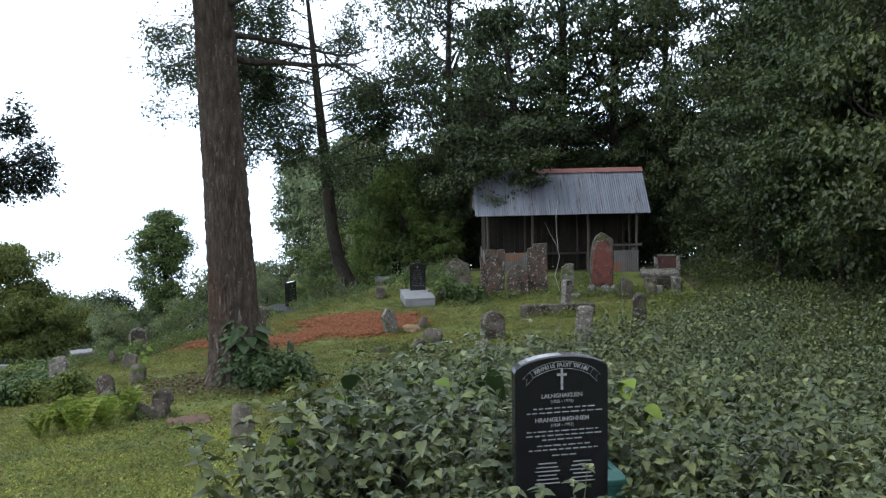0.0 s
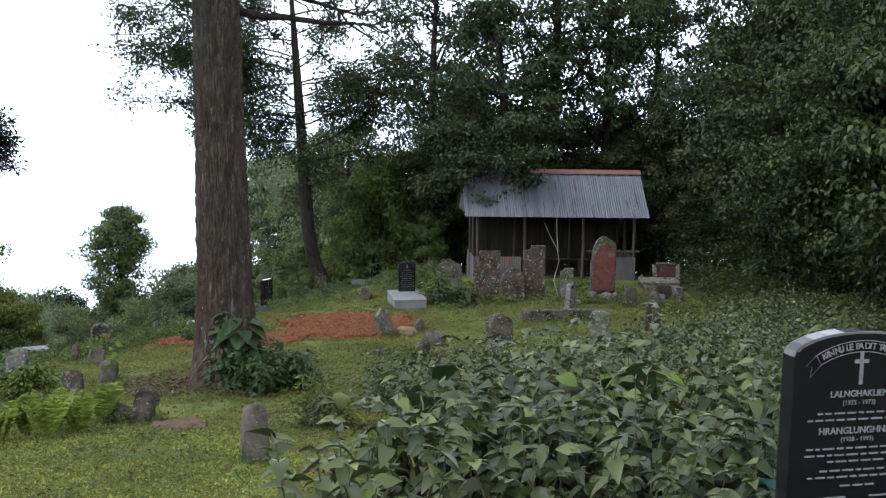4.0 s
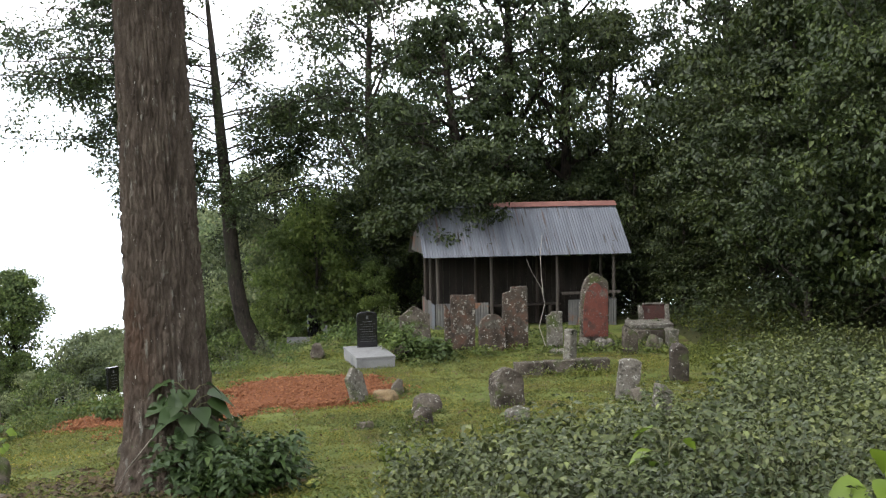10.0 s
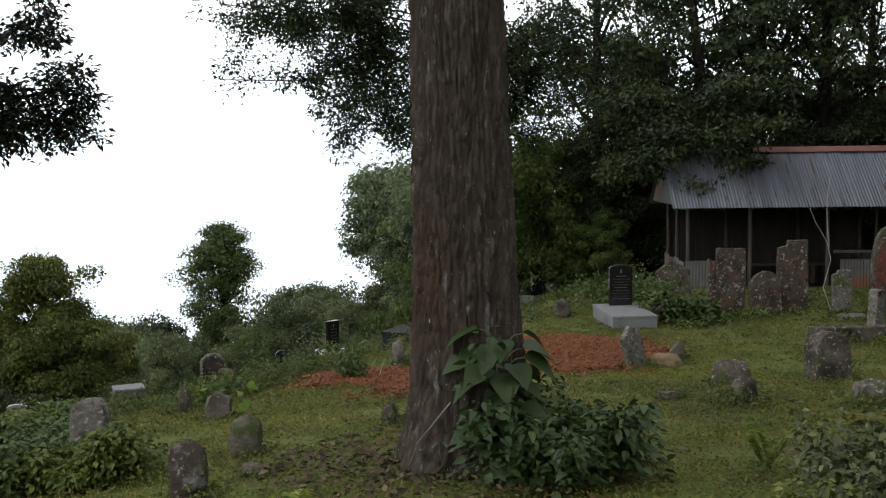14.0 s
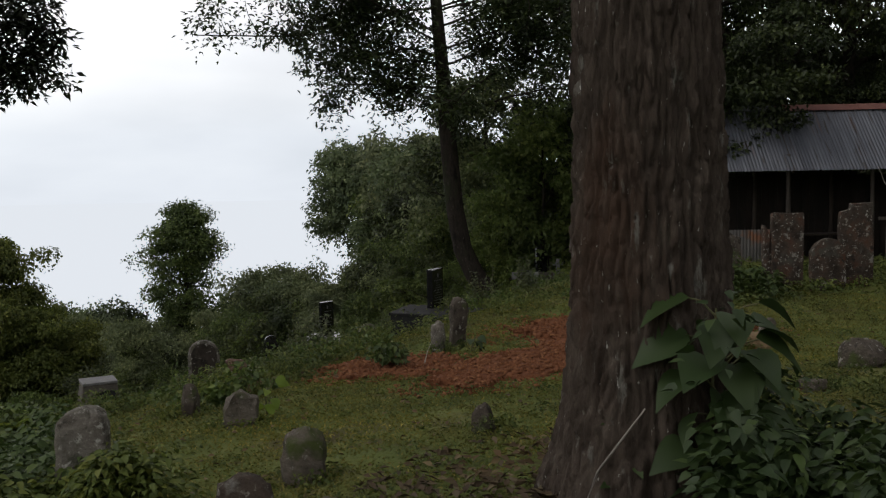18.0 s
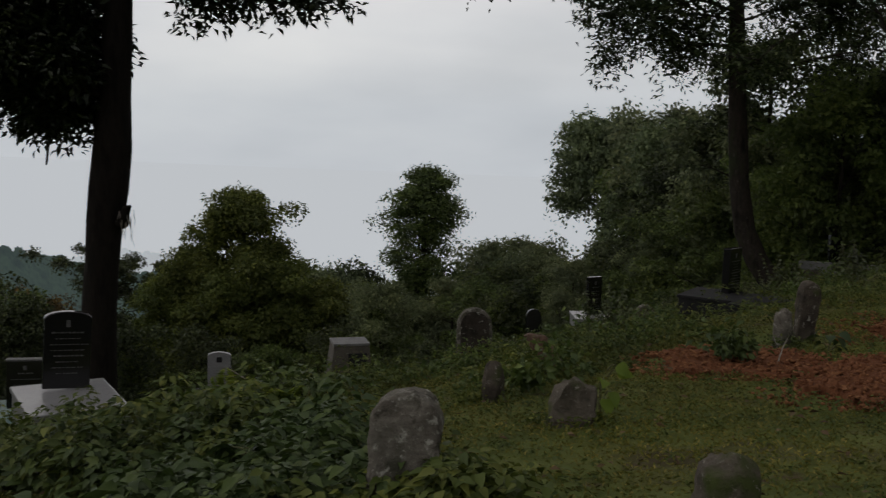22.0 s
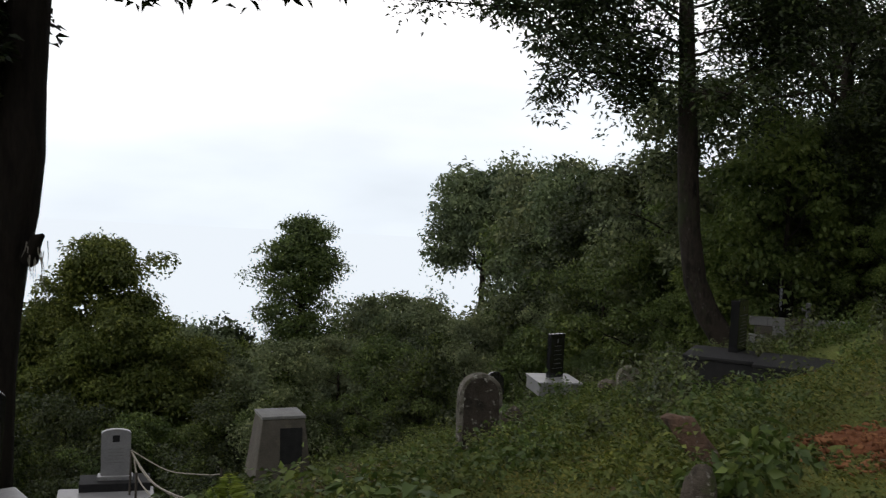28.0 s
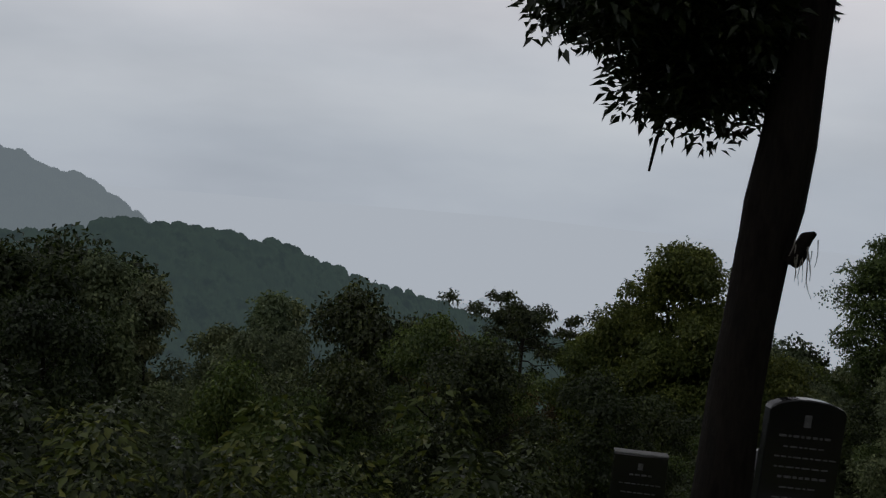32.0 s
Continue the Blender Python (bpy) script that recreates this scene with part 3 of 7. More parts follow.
def ridge(name, line, sink, material, seed, label, teeth=3.0, wave=0.0):
    """A wooded ridge along a crest line; its flank falls towards the viewer."""
    line = np.array(line, float)
    a, b = line[0], line[-1]
    n, rows = 700, 90
    u = np.linspace(0, 1, n)
    rng = np.random.default_rng(seed)
    at = np.concatenate([[0], np.cumsum(np.linalg.norm(np.diff(line, axis=0), axis=1))])
    crest = np.stack([np.interp(u, at / at[-1], line[:, c]) for c in range(3)], -1)
    crest[:, 2] = np.convolve(np.pad(crest[:, 2], 12, "edge"), np.ones(25) / 25, "valid")
    crest[:, 2] += wave * np.sin(u * 29 + seed) + wave * 0.5 * np.sin(u * 67 + seed)
    toward = -np.array([(a + b)[0], (a + b)[1], 0.0])
    toward /= np.linalg.norm(toward)
    V = np.zeros((n, rows, 3))
    for r in range(rows):
        s = (r / (rows - 1)) ** 1.5
        V[:, r] = crest + toward * s * sink * 1.6
        V[:, r, 2] = crest[:, 2] - s * sink
    # tree crowns standing as low domes on a jittered grid
    cell = teeth * 1.9
    across = np.array([-toward[1], toward[0], 0.0])
    p = np.stack([V @ across, V @ toward], -1) / cell
    c0 = np.floor(p).astype(int)
    lump = np.zeros(p.shape[:2])
    for dx in (-1, 0, 1):
        for dy in (-1, 0, 1):
            c = c0 + (dx, dy)
            h1 = np.modf(np.abs(np.sin(c[..., 0] * 127.1 + c[..., 1] * 311.7 + seed)) * 43758.5)[0]
            h2 = np.modf(np.abs(np.sin(c[..., 0] * 269.5 + c[..., 1] * 183.3 + seed)) * 43758.5)[0]
            d2 = ((p[..., 0] - c[..., 0] - h1) ** 2 + (p[..., 1] - c[..., 1] - h2) ** 2) / 0.6
            lump = np.maximum(lump, (0.55 + 0.6 * h2) * np.sqrt(np.clip(1 - d2, 0, 1)))
    V[..., 2] += lump * teeth * 0.95 + rng.random((n, rows)) * teeth * 0.3
    f = [(i * rows + r, (i + 1) * rows + r, (i + 1) * rows + r + 1, i * rows + r + 1) for i in range(n - 1) for r in range(rows - 1)]
    me = mesh_of(name, V.reshape(-1, 3), np.array(f), material)
    return tagged(new(name, me), label, "hill", kind="structure")


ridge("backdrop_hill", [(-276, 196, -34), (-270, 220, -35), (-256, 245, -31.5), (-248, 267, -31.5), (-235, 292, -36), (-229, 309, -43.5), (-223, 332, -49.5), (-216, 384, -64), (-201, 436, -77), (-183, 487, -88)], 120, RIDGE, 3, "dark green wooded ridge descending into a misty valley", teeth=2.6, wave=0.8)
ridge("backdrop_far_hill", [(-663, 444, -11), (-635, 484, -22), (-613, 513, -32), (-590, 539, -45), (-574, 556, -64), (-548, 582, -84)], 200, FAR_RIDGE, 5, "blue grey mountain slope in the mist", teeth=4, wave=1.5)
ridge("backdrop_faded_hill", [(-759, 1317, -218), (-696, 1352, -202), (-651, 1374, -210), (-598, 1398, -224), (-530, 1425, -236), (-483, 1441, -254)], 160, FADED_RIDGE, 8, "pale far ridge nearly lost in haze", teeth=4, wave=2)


def mound():
    """The heap of fresh red earth and its scattered fringe."""
    rng = np.random.default_rng(11)
    base = thing("earth_mound", "low spread heap of fresh crumbly red earth on grass", "mound")
    xs, ys = np.arange(-5.4, 1.2, 0.09), np.arange(21.6, 28.9, 0.09)
    X, Y = np.meshgrid(xs, ys, indexing="ij")
    d1 = ((X + 1.2) / 1.65) ** 2 + ((Y - 26.1) / 1.85) ** 2
    d2 = ((X + 3.0 - 0.45 * (Y - 23.7)) / 0.85) ** 2 + ((Y - 23.7) / 1.6) ** 2
    d3 = ((X + 4.4) / 0.85) ** 2 + ((Y - 24.05) / 0.9) ** 2
    full = np.maximum(np.maximum(1 - d1, 1 - d2), (1 - d3) * 0.62)
    wob = np.array([[noise.noise(Vector((x * 1.7, y * 1.7, 3))) * 0.5 + noise.noise(Vector((x * 5, y * 5, 7))) * 0.25 for y in ys] for x in xs])
    full = full + wob * 1.25
    H = 0.005 + 0.075 * np.clip(1 - d1, 0, 1) + 0.03 * np.clip(1 - d2, 0, 1) + 0.035 * wob + 0.025 * rng.random(X.shape)
    Z = np.where(full > 0.12, ground(X, Y) + 0.03 + H, ground(X, Y) - 0.25)
    n = len(ys)
    i, j = np.meshgrid(np.arange(len(xs) - 1), np.arange(n - 1), indexing="ij")
    q = np.stack([i * n + j, (i + 1) * n + j, (i + 1) * n + j + 1, i * n + j + 1], -1).reshape(-1, 4)
    keep = (full > -0.05).ravel()[q].any(1)
    part("earth_bed", mesh_of("earth_bed", np.stack([X, Y, Z], -1).reshape(-1, 3), q[keep], RED_EARTH, False), RED_EARTH, base)
    pieces = []
    cube = np.array([[-1, -1, -1], [1, -1, -1], [1, 1, -1], [-1, 1, -1], [-1, -1, 1], [1, -1, 1], [1, 1, 1], [-1, 1, 1]]) * 0.5
    faces = np.array([[0, 3, 2, 1], [4, 5, 6, 7], [0, 1, 5, 4], [1, 2, 6, 5], [2, 3, 7, 6], [3, 0, 4, 7]])
    ok = np.argwhere(full > -0.22)
    for k in range(4200):
        a, b = ok[rng.integers(len(ok))]
        s = rng.uniform(0.012, 0.055) * (0.6 if full[a, b] < 0.1 else 1)
        turn = np.array(Euler(rng.uniform(0, 6.28, 3)).to_matrix())
        c = (cube * (s, s * rng.uniform(0.5, 1), s * rng.uniform(0.3, 0.7)) + rng.normal(0, s * 0.1, (8, 3))) @ turn.T
        z = Z[a, b] if full[a, b] > 0.12 else gz(X[a, b], Y[a, b]) + 0.02
        pieces.append((c + (X[a, b] + rng.uniform(-0.05, 0.05), Y[a, b] + rng.uniform(-0.05, 0.05), z), faces))
    v, f = joined(pieces)
    tagged(part("clod_layer", mesh_of("clod_layer", v, f, CLOD), CLOD, base, "loose clods of red earth"), kind="stuff")
    pieces, ok = [], np.argwhere(full > -0.45)
    for k in range(2600):
        a, b = ok[rng.integers(len(ok))]
        s = rng.uniform(0.015, 0.052)
        turn = np.array(Euler((rng.normal(0, 0.35), rng.normal(0, 0.35), rng.uniform(0, 6.28))).to_matrix())
        c = (cube * (s, s * rng.uniform(0.4, 0.9), s * 0.22) + rng.normal(0, s * 0.08, (8, 3))) @ turn.T
        z = Z[a, b] + 0.012 if full[a, b] > 0.12 else gz(X[a, b], Y[a, b]) + 0.03
        pieces.append((c + (X[a, b] + rng.uniform(-0.05, 0.05), Y[a, b] + rng.uniform(-0.05, 0.05), z), faces))
    v, f = joined(pieces)
    tagged(part("chip_layer", mesh_of("chip_layer", v, f, CHIP), CHIP, base, "scattered pale orange chips of earth"), kind="stuff")


mound()

# ---- trees ----


def ball(rng, shape, r):
    """Offsets spread through a ball, thicker towards its outside."""
    d = rng.normal(0, 1, (*shape, 3))
    return d / np.linalg.norm(d, axis=-1, keepdims=True) * rng.random((*shape, 1)) ** 0.45 * r


def limb_path(rng, start, way, length, n=7, bend=0.25, up=0.1):
    pts, p, w = [np.array(start, float)], np.array(start, float), unit(np.array(way, float))
    for _ in range(n - 1):
        w = unit(w + rng.normal(0, bend, 3) + (0, 0, up))
        p = p + w * length / (n - 1)
        pts.append(p)
    return np.array(pts)


def trunk_line(height, lean=(0, 0), sway=0.05, seed=0, n=14, curve=(0, 0)):
    rng = np.random.default_rng(seed)
    s = np.linspace(0, 1, n)
    x = lean[0] * s * height + curve[0] * (s ** 0.5 - s) * height + np.cumsum(rng.normal(0, sway, n)) * 0.5
    y = lean[1] * s * height + curve[1] * (s ** 0.5 - s) * height + np.cumsum(rng.normal(0, sway, n)) * 0.5
    return np.stack([x - x[0], y - y[0], s * height], -1)


def tree(name, label, seed, height, radius, crown, bark=BARK_DARK, leaf=CROWN, limbs=9, first=0.4, spread=0.4, per_clump=70, leaf_size=0.11, clumps=6, clump_r=0.45,
         lean=(0, 0), curve=(0, 0), m=None, flare=1.35, rise=0.35, droop=0.3, twigs=3, tagged_category="tree", sway=0.05):
    """A tree: tapered trunk, limbs that divide, and a crown of single leaves in uneven clumps with gaps. crown: its reach from the trunk."""
    rng = np.random.default_rng(seed)
    base = thing(name, label, tagged_category, m)
    line = trunk_line(height, lean, sway, seed, curve=curve)
    s = np.linspace(0, 1, len(line))
    rad = radius * (1 - 0.72 * s) * (1 + (flare - 1) * np.exp(-s * height / 0.35))
    line[0, 2] -= 0.3
    v, q = tube(line, rad, 14, 0.05, seed)
    part("trunk", mesh_of("trunk", v, q, bark, True), bark, base)
    wood, spots = [], []
    for k in range(limbs):
        h = first + (1 - first) * (k + rng.uniform(0, 0.8)) / limbs
        a = 2.4 * k + rng.uniform(-0.5, 0.5)
        at = np.array([np.interp(h, s, line[:, c]) for c in range(3)])
        shape = math.sin(math.pi * min(0.98, 0.22 + 0.74 * (h - first) / (1 - first))) ** 0.8
        length = crown * shape * rng.uniform(0.7, 1.15)
        path = limb_path(rng, at, (math.cos(a), math.sin(a), rise + spread * rng.uniform(0, 1)), length, 7, 0.22, 0.05)
        r0 = radius * (1 - 0.72 * h) * 0.5
        wood.append(tube(path, r0 * np.linspace(1, 0.2, 7), 7))
        for c in range(clumps):
            u = 0.3 + 0.75 * (c + rng.uniform(0, 1)) / clumps
            p0 = path[min(6, int(u * 6))]
            w = rng.normal(0, 1, 3) + (math.cos(a) * 0.8, math.sin(a) * 0.8, 0.25)
            sub = limb_path(rng, p0, w, length * rng.uniform(0.2, 0.45) + 0.15, 5, 0.3, -0.03)
            wood.append(tube(sub, r0 * 0.3 * np.linspace(1, 0.25, 5), 5))
            if c % 2 == k % 2:
                spots.append(sub[4])
        spots.append(path[6])
    spots.append(line[-1])
    v, q = joined(wood)
    tagged(part("branchwork", mesh_of("branchwork", v, q, bark, True), bark, base), kind="stuff")
    n = int(per_clump * limbs * clumps * twigs / len(spots))
    v, f = puffs(spots, clump_r * rng.uniform(0.75, 1.5, len(spots)), n, leaf_size, rng, hang=droop + 0.1)
    part("crown", mesh_of("crown", v, f, leaf), leaf, base)
    return base


def great_trunk(height, r, seed, lean, seg=264, rows=330):
    """A big old trunk whose bark stands in long furrowed plates."""
    a = np.linspace(0, 2 * np.pi, seg, endpoint=False)
    z = np.linspace(-0.35, height, rows)
    R = np.zeros((rows, seg))
    for i, h in enumerate(z):
        taper = 1 - 0.035 * max(h, 0) + 0.52 * math.exp(-max(h, 0) / 0.6)
        for j, t in enumerate(a):
            root = 0.16 * math.exp(-max(h, 0) / 0.4) * math.sin(t * 5 + 1.0)
            u = t * r / 0.0215
            warp = noise.noise(Vector((u * 0.12, h * 1.3, seed))) * 2.6 + noise.noise(Vector((u * 0.3, h * 5.0, seed + 2))) * 1.1
            w = abs(math.sin((u + warp) * 1.0 + noise.noise(Vector((u * 0.4, h * 2.2, seed + 9))) * 1.5))
            brk = noise.noise(Vector((u * 0.6, h * 4.2, seed + 4)))
            crack = min(1.0, abs(noise.noise(Vector((u * 0.38, h * 7.0, seed + 20)))) * 7)
            plate = min(1.0, w * 2.0) ** 0.7 * (0.75 + 0.6 * brk) * (0.4 + 0.6 * crack)
            R[i, j] = r * (taper + root) + 0.052 * plate + 0.014 * noise.noise(Vector((u * 1.3, h * 9, seed))) + 0.007 * noise.noise(Vector((u * 3, h * 26, seed))) - 0.04
    X = R * np.cos(a) + (lean[0] * z)[:, None]
    Y = R * np.sin(a) + (lean[1] * z)[:, None]
    v = np.stack([X, Y, np.broadcast_to(z[:, None], X.shape)], -1).reshape(-1, 3)
    i, j = np.meshgrid(np.arange(rows - 1), np.arange(seg), indexing="ij")
    k = (j + 1) % seg
    return v, np.stack([i * seg + j, i * seg + k, (i + 1) * seg + k, (i + 1) * seg + j], -1).reshape(-1, 4)


def great_tree():
    x, y = -2.94, 17.8
    rng = np.random.default_rng(77)
    base = thing("great_tree", "tall old tree with thick furrowed brown bark spotted with lichen", "tree", pose(x, y, gz(x, y)))
    lean = (-0.022, 0.0)
    v, q = great_trunk(7.6, 0.415, 2, lean)
    part("trunk", mesh_of("trunk", v, q, BARK, True), BARK, base)
    top = np.array([lean[0] * 7.6, 0, 7.5])
    wood, spots = [tube(limb_path(rng, top, (-0.05, 0.05, 1), 5, 8, 0.08, 0.2), np.linspace(0.28, 0.06, 8), 9)], []
    # limbs: height on the trunk, heading in degrees (0 = +x), rise, length, thickness, whether leafy
    for h, head, up, length, r, leafy in ((5.55, 10, 0.35, 2.3, 0.075, 0), (5.9, 35, 0.2, 2.2, 0.06, 0), (6.3, -20, 0.35, 2.0, 0.06, 0), (7.1, 170, 0.4, 2.0, 0.08, 1), (7.3, 215, 0.4, 2.2, 0.07, 1), (7.5, 130, 0.45, 2.4, 0.08, 1), (7.2, -30, 0.5, 2.6, 0.09, 1), (7.5, 80, 0.45, 2.6, 0.08, 1)):
        a = radians(head)
        path = limb_path(rng, (lean[0] * h, 0, h), (math.cos(a), math.sin(a), up), length, 8, 0.2 if not leafy else 0.14, -0.03)
        part("limb", mesh_of("limb", *tube(path, np.linspace(r, 0.018, 8), 8), BARK_DARK, True), BARK_DARK, base, "crooked bare limb" if not leafy else "")
        for c in range(12):
            p0 = path[rng.integers(3, 8)]
            sub = limb_path(rng, p0, rng.normal(0, 1, 3) + (math.cos(a), math.sin(a), -0.3 if leafy else 0.2), rng.uniform(0.4, 1.0), 5, 0.3, -0.08)
            wood.append(tube(sub, np.linspace(0.02, 0.004, 5), 5))
            if leafy:
                spots += [sub[k] + rng.normal(0, 0.12, 3) for k in (2, 3, 4, 4)]
    v, q = joined(wood)
    tagged(part("branchwork", mesh_of("branchwork", v, q, BARK_DARK, True), BARK_DARK, base), kind="stuff")
    spots = np.array(spots)
    off = ball(rng, (len(spots), 45), 0.36)
    pos = (spots[:, None] + off).reshape(-1, 3)
    way = unit(off).reshape(-1, 3) * (1, 1, 0.35) + rng.normal(0, 0.5, (len(pos), 3)) * (1, 1, 0.7) + (0, 0, -0.1)
    v, f = leaves(pos, way, 0.11 * rng.uniform(0.6, 1.3, len(pos)), rng, ratio=0.36)
    part("crown", mesh_of("crown", v, f, CROWN), CROWN, base)


great_tree()

def leaning_tree():
    """The second tree: a slender trunk with a swept foot, long drooping limbs over the graves."""
    x, y = -2.35, 40.2
    rng = np.random.default_rng(21)
    base = thing("leaning_tree", "slender dark tree with a swept foot and long drooping leafy limbs", "tree", pose(x, y, gz(x, y)))
    zs = np.array([-0.4, 0.0, 0.3, 0.7, 1.2, 1.9, 3.0, 4.5, 6.5, 8.5, 10.5, 13.0])
    xs = np.array([1.5, 1.12, 0.8, 0.42, 0.05, -0.25, -0.45, -0.58, -0.7, -0.85, -1.0, -1.2])
    rad = np.array([0.42, 0.36, 0.31, 0.28, 0.265, 0.25, 0.235, 0.22, 0.19, 0.15, 0.1, 0.04])
    part("trunk", mesh_of("trunk", *tube(np.stack([xs, 0.02 * zs, zs], -1), rad, 16, 0.04, 3), BARK_DARK, True), BARK_DARK, base)
    wood, spots = [], []
    # height, heading, rise, length, leafiness
    for h, head, up, length, n in ((8.3, 200, 0.14, 6.4, 28), (8.7, 208, 0.14, 6.6, 30), (9.1, 190, 0.14, 6.8, 30), (9.2, 215, 0.16, 6.4, 26), (9.8, 202, 0.18, 7.0, 30), (10.3, 186, 0.25, 6.0, 24), (10.6, 225, 0.25, 5.6, 22), (11.2, 200, 0.3, 6.0, 24), (6.2, 186, 0.3, 2.6, 18), (6.8, 170, 0.3, 3.0, 18), (7.0, 215, 0.25, 3.4, 20), (7.6, 178, 0.3, 4.4, 18), (8.6, 165, 0.4, 4.4, 16), (9.6, 160, 0.5, 3.6, 12),
                                   (5.4, -30, 0.4, 3.2, 9), (5.9, 10, 0.4, 3.6, 13), (6.8, 45, 0.4, 3.6, 14), (7.8, -10, 0.45, 3.8, 18), (8.8, 30, 0.5, 3.8, 18), (10, -20, 0.6, 3.4, 16), (7.2, 5, 0.3, 4.4, 18), (8.3, -25, 0.3, 4.4, 18), (6.0, 270, 0.2, 3.6, 12), (7.4, 255, 0.3, 3.6, 12), (5.0, 95, 0.3, 3.2, 10), (8.2, 300, 0.3, 3.6, 12), (11.0, 200, 0.7, 2.6, 10)):
        a = radians(head)
        path = limb_path(rng, (np.interp(h, zs, xs), 0.02 * h, h), (math.cos(a), math.sin(a), up), length, 9, 0.11, -0.03)
        r0 = 0.06 * (1 - h / 18)
        part("limb", mesh_of("limb", *tube(path, np.linspace(r0, 0.014, 9), 8), BARK_DARK, True), BARK_DARK, base)
        for c in range(n):
            p0 = path[rng.integers(2, 9)]
            sub = limb_path(rng, p0, rng.normal(0, 1, 3) + (0.6 * math.cos(a), 0.6 * math.sin(a), -0.2), rng.uniform(0.5, 1.3), 6, 0.28, -0.06)
            if sub[-1][2] < np.interp(-sub[-1][0], [-1.5, -0.6, 0.3, 1.0, 3.0, 3.8, 4.4, 5.4, 7.6], [5.3, 5.0, 4.2, 3.4, 3.9, 4.6, 6.7, 7.1, 7.6]) or sub[-1][0] < -7.2 or sub[-1][1] < (-3.2 if sub[-1][0] < -4 else -4.2):
                continue
            wood.append(tube(sub, np.linspace(0.02, 0.004, 6), 5))
            spots += [sub[k] + rng.normal(0, 0.15, 3) for k in (2, 3, 4, 5)]
    tagged(part("branchwork", mesh_of("branchwork", *joined(wood), BARK_DARK, True), BARK_DARK, base), kind="stuff")
    spots = np.array(spots)
    off = ball(rng, (len(spots), 26), 0.44) * rng.uniform(0.6, 1.2, (len(spots), 1, 1))
    pos = (spots[:, None] + off).reshape(-1, 3)
    way = unit(off).reshape(-1, 3) * (1, 1, 0.35) + rng.normal(0, 0.6, (len(pos), 3)) * (1, 1, 0.7) + (0, 0, -0.1)
    v, f = leaves(pos, way, 0.145 * rng.uniform(0.6, 1.25, len(pos)), rng, ratio=0.5)
    part("crown", mesh_of("crown", v, f, CROWN), CROWN, base)


leaning_tree()


def dark_tree():
    """The near tree over the black headstone: a bowed trunk, a broken knob with hanging fibres, thick dark foliage."""
    x, y = -11.75, 26.15
    rng = np.random.default_rng(5)
    base = thing("dark_tree", "dark bowed tree with a broken stub and thick leaves", "tree", pose(x, y, gz(x, y)))
    z0 = gz(x, y)
    zs = np.array([-0.3, 0.2, 0.9, 1.6, 2.2, 2.7, 3.1, 3.6, 4.2, 5.0, 6.5, 8.5])
    xs = np.array([-0.05, 0.0, 0.03, 0.05, 0.10, 0.14, 0.19, 0.25, 0.29, 0.33, 0.4, 0.5])
    rad = np.array([0.32, 0.255, 0.23, 0.215, 0.205, 0.215, 0.235, 0.225, 0.19, 0.17, 0.13, 0.06])
    v, q = tube(np.stack([xs, 0 * xs, zs], -1), rad, 18, 0.04, 3)
    part("trunk", mesh_of("trunk", v, q, BARK_BLACK, True), BARK_BLACK, base)
    stub = limb_path(rng, (0.38, -0.05, 2.72), (0.8, -0.3, 0.9), 0.3, 5, 0.2, 0)
    v, q = tube(stub, (0.09, 0.075, 0.06, 0.055, 0.02), 8, 0.12, 4)
    part("broken_stub", mesh_of("broken_stub", v, q, BARK_BLACK), BARK_BLACK, base, "jagged broken branch stub")
    hang = [tube(limb_path(rng, stub[2] + rng.normal(0, 0.04, 3), (0.1, 0, -1), rng.uniform(0.1, 0.34), 5, 0.15, -0.2), np.linspace(0.005, 0.002, 5), 4) for _ in range(16)]
    v, q = joined(hang)
    tagged(part("fibre_tuft", mesh_of("fibre_tuft", v, q, TWIG), TWIG, base, "hanging dry fibres"), kind="stuff")
    wood, spots = [], []
    for h, head, up, length, n in ((3.75, 190, 0.1, 1.1, 24), (3.8, 160, 0.25, 1.5, 28), (4.0, 215, 0.2, 1.6, 28), (4.2, 180, 0.12, 1.9, 34), (4.5, 200, 0.1, 2.1, 36), (4.4, 230, 0.1, 1.8, 30), (4.6, 150, 0.15, 2.0, 32), (4.9, 190, 0.1, 2.3, 36), (5.0, 240, 0.25, 1.7, 20), (5.2, 175, 0.2, 2.0, 24),
                                   (5.25, 6, 0.12, 2.4, 34), (5.7, 20, 0.2, 2.4, 30), (5.6, 185, 0.3, 2.2, 24), (6.0, -40, 0.4, 2.2, 18), (6.5, 90, 0.4, 2.2, 18), (6.2, 5, 0.35, 2.3, 20), (6.8, 170, 0.4, 2.2, 20)):
        a = radians(head)
        h = h + 0.14
        path = limb_path(rng, (np.interp(h, zs, xs), 0, h), (math.cos(a), math.sin(a), up), length, 7, 0.12, 0.02)
        part("limb", mesh_of("limb", *tube(path, np.linspace(0.075, 0.012, 7), 7), BARK_BLACK, True), BARK_BLACK, base)
        for c in range(n):
            sub = limb_path(rng, path[rng.integers(2, 7)], rng.normal(0, 1, 3) + (0.5 * math.cos(a), 0.5 * math.sin(a), 0), rng.uniform(0.2, 0.5), 4, 0.3, 0)
            wood.append(tube(sub, np.linspace(0.012, 0.003, 4), 4))
            spots += [sub[2], sub[3], sub[3]]
    part("broken_twig", mesh_of("broken_twig", *tube([(-0.85, 0.7, 4.1), (-1.05, 0.9, 3.85), (-1.14, 0.96, 3.6), (-1.2, 1.0, 3.3)], (0.02, 0.022, 0.02, 0.012), 6), BARK_BLACK), BARK_BLACK, base, "hanging broken twig")
    v, q = joined(wood)
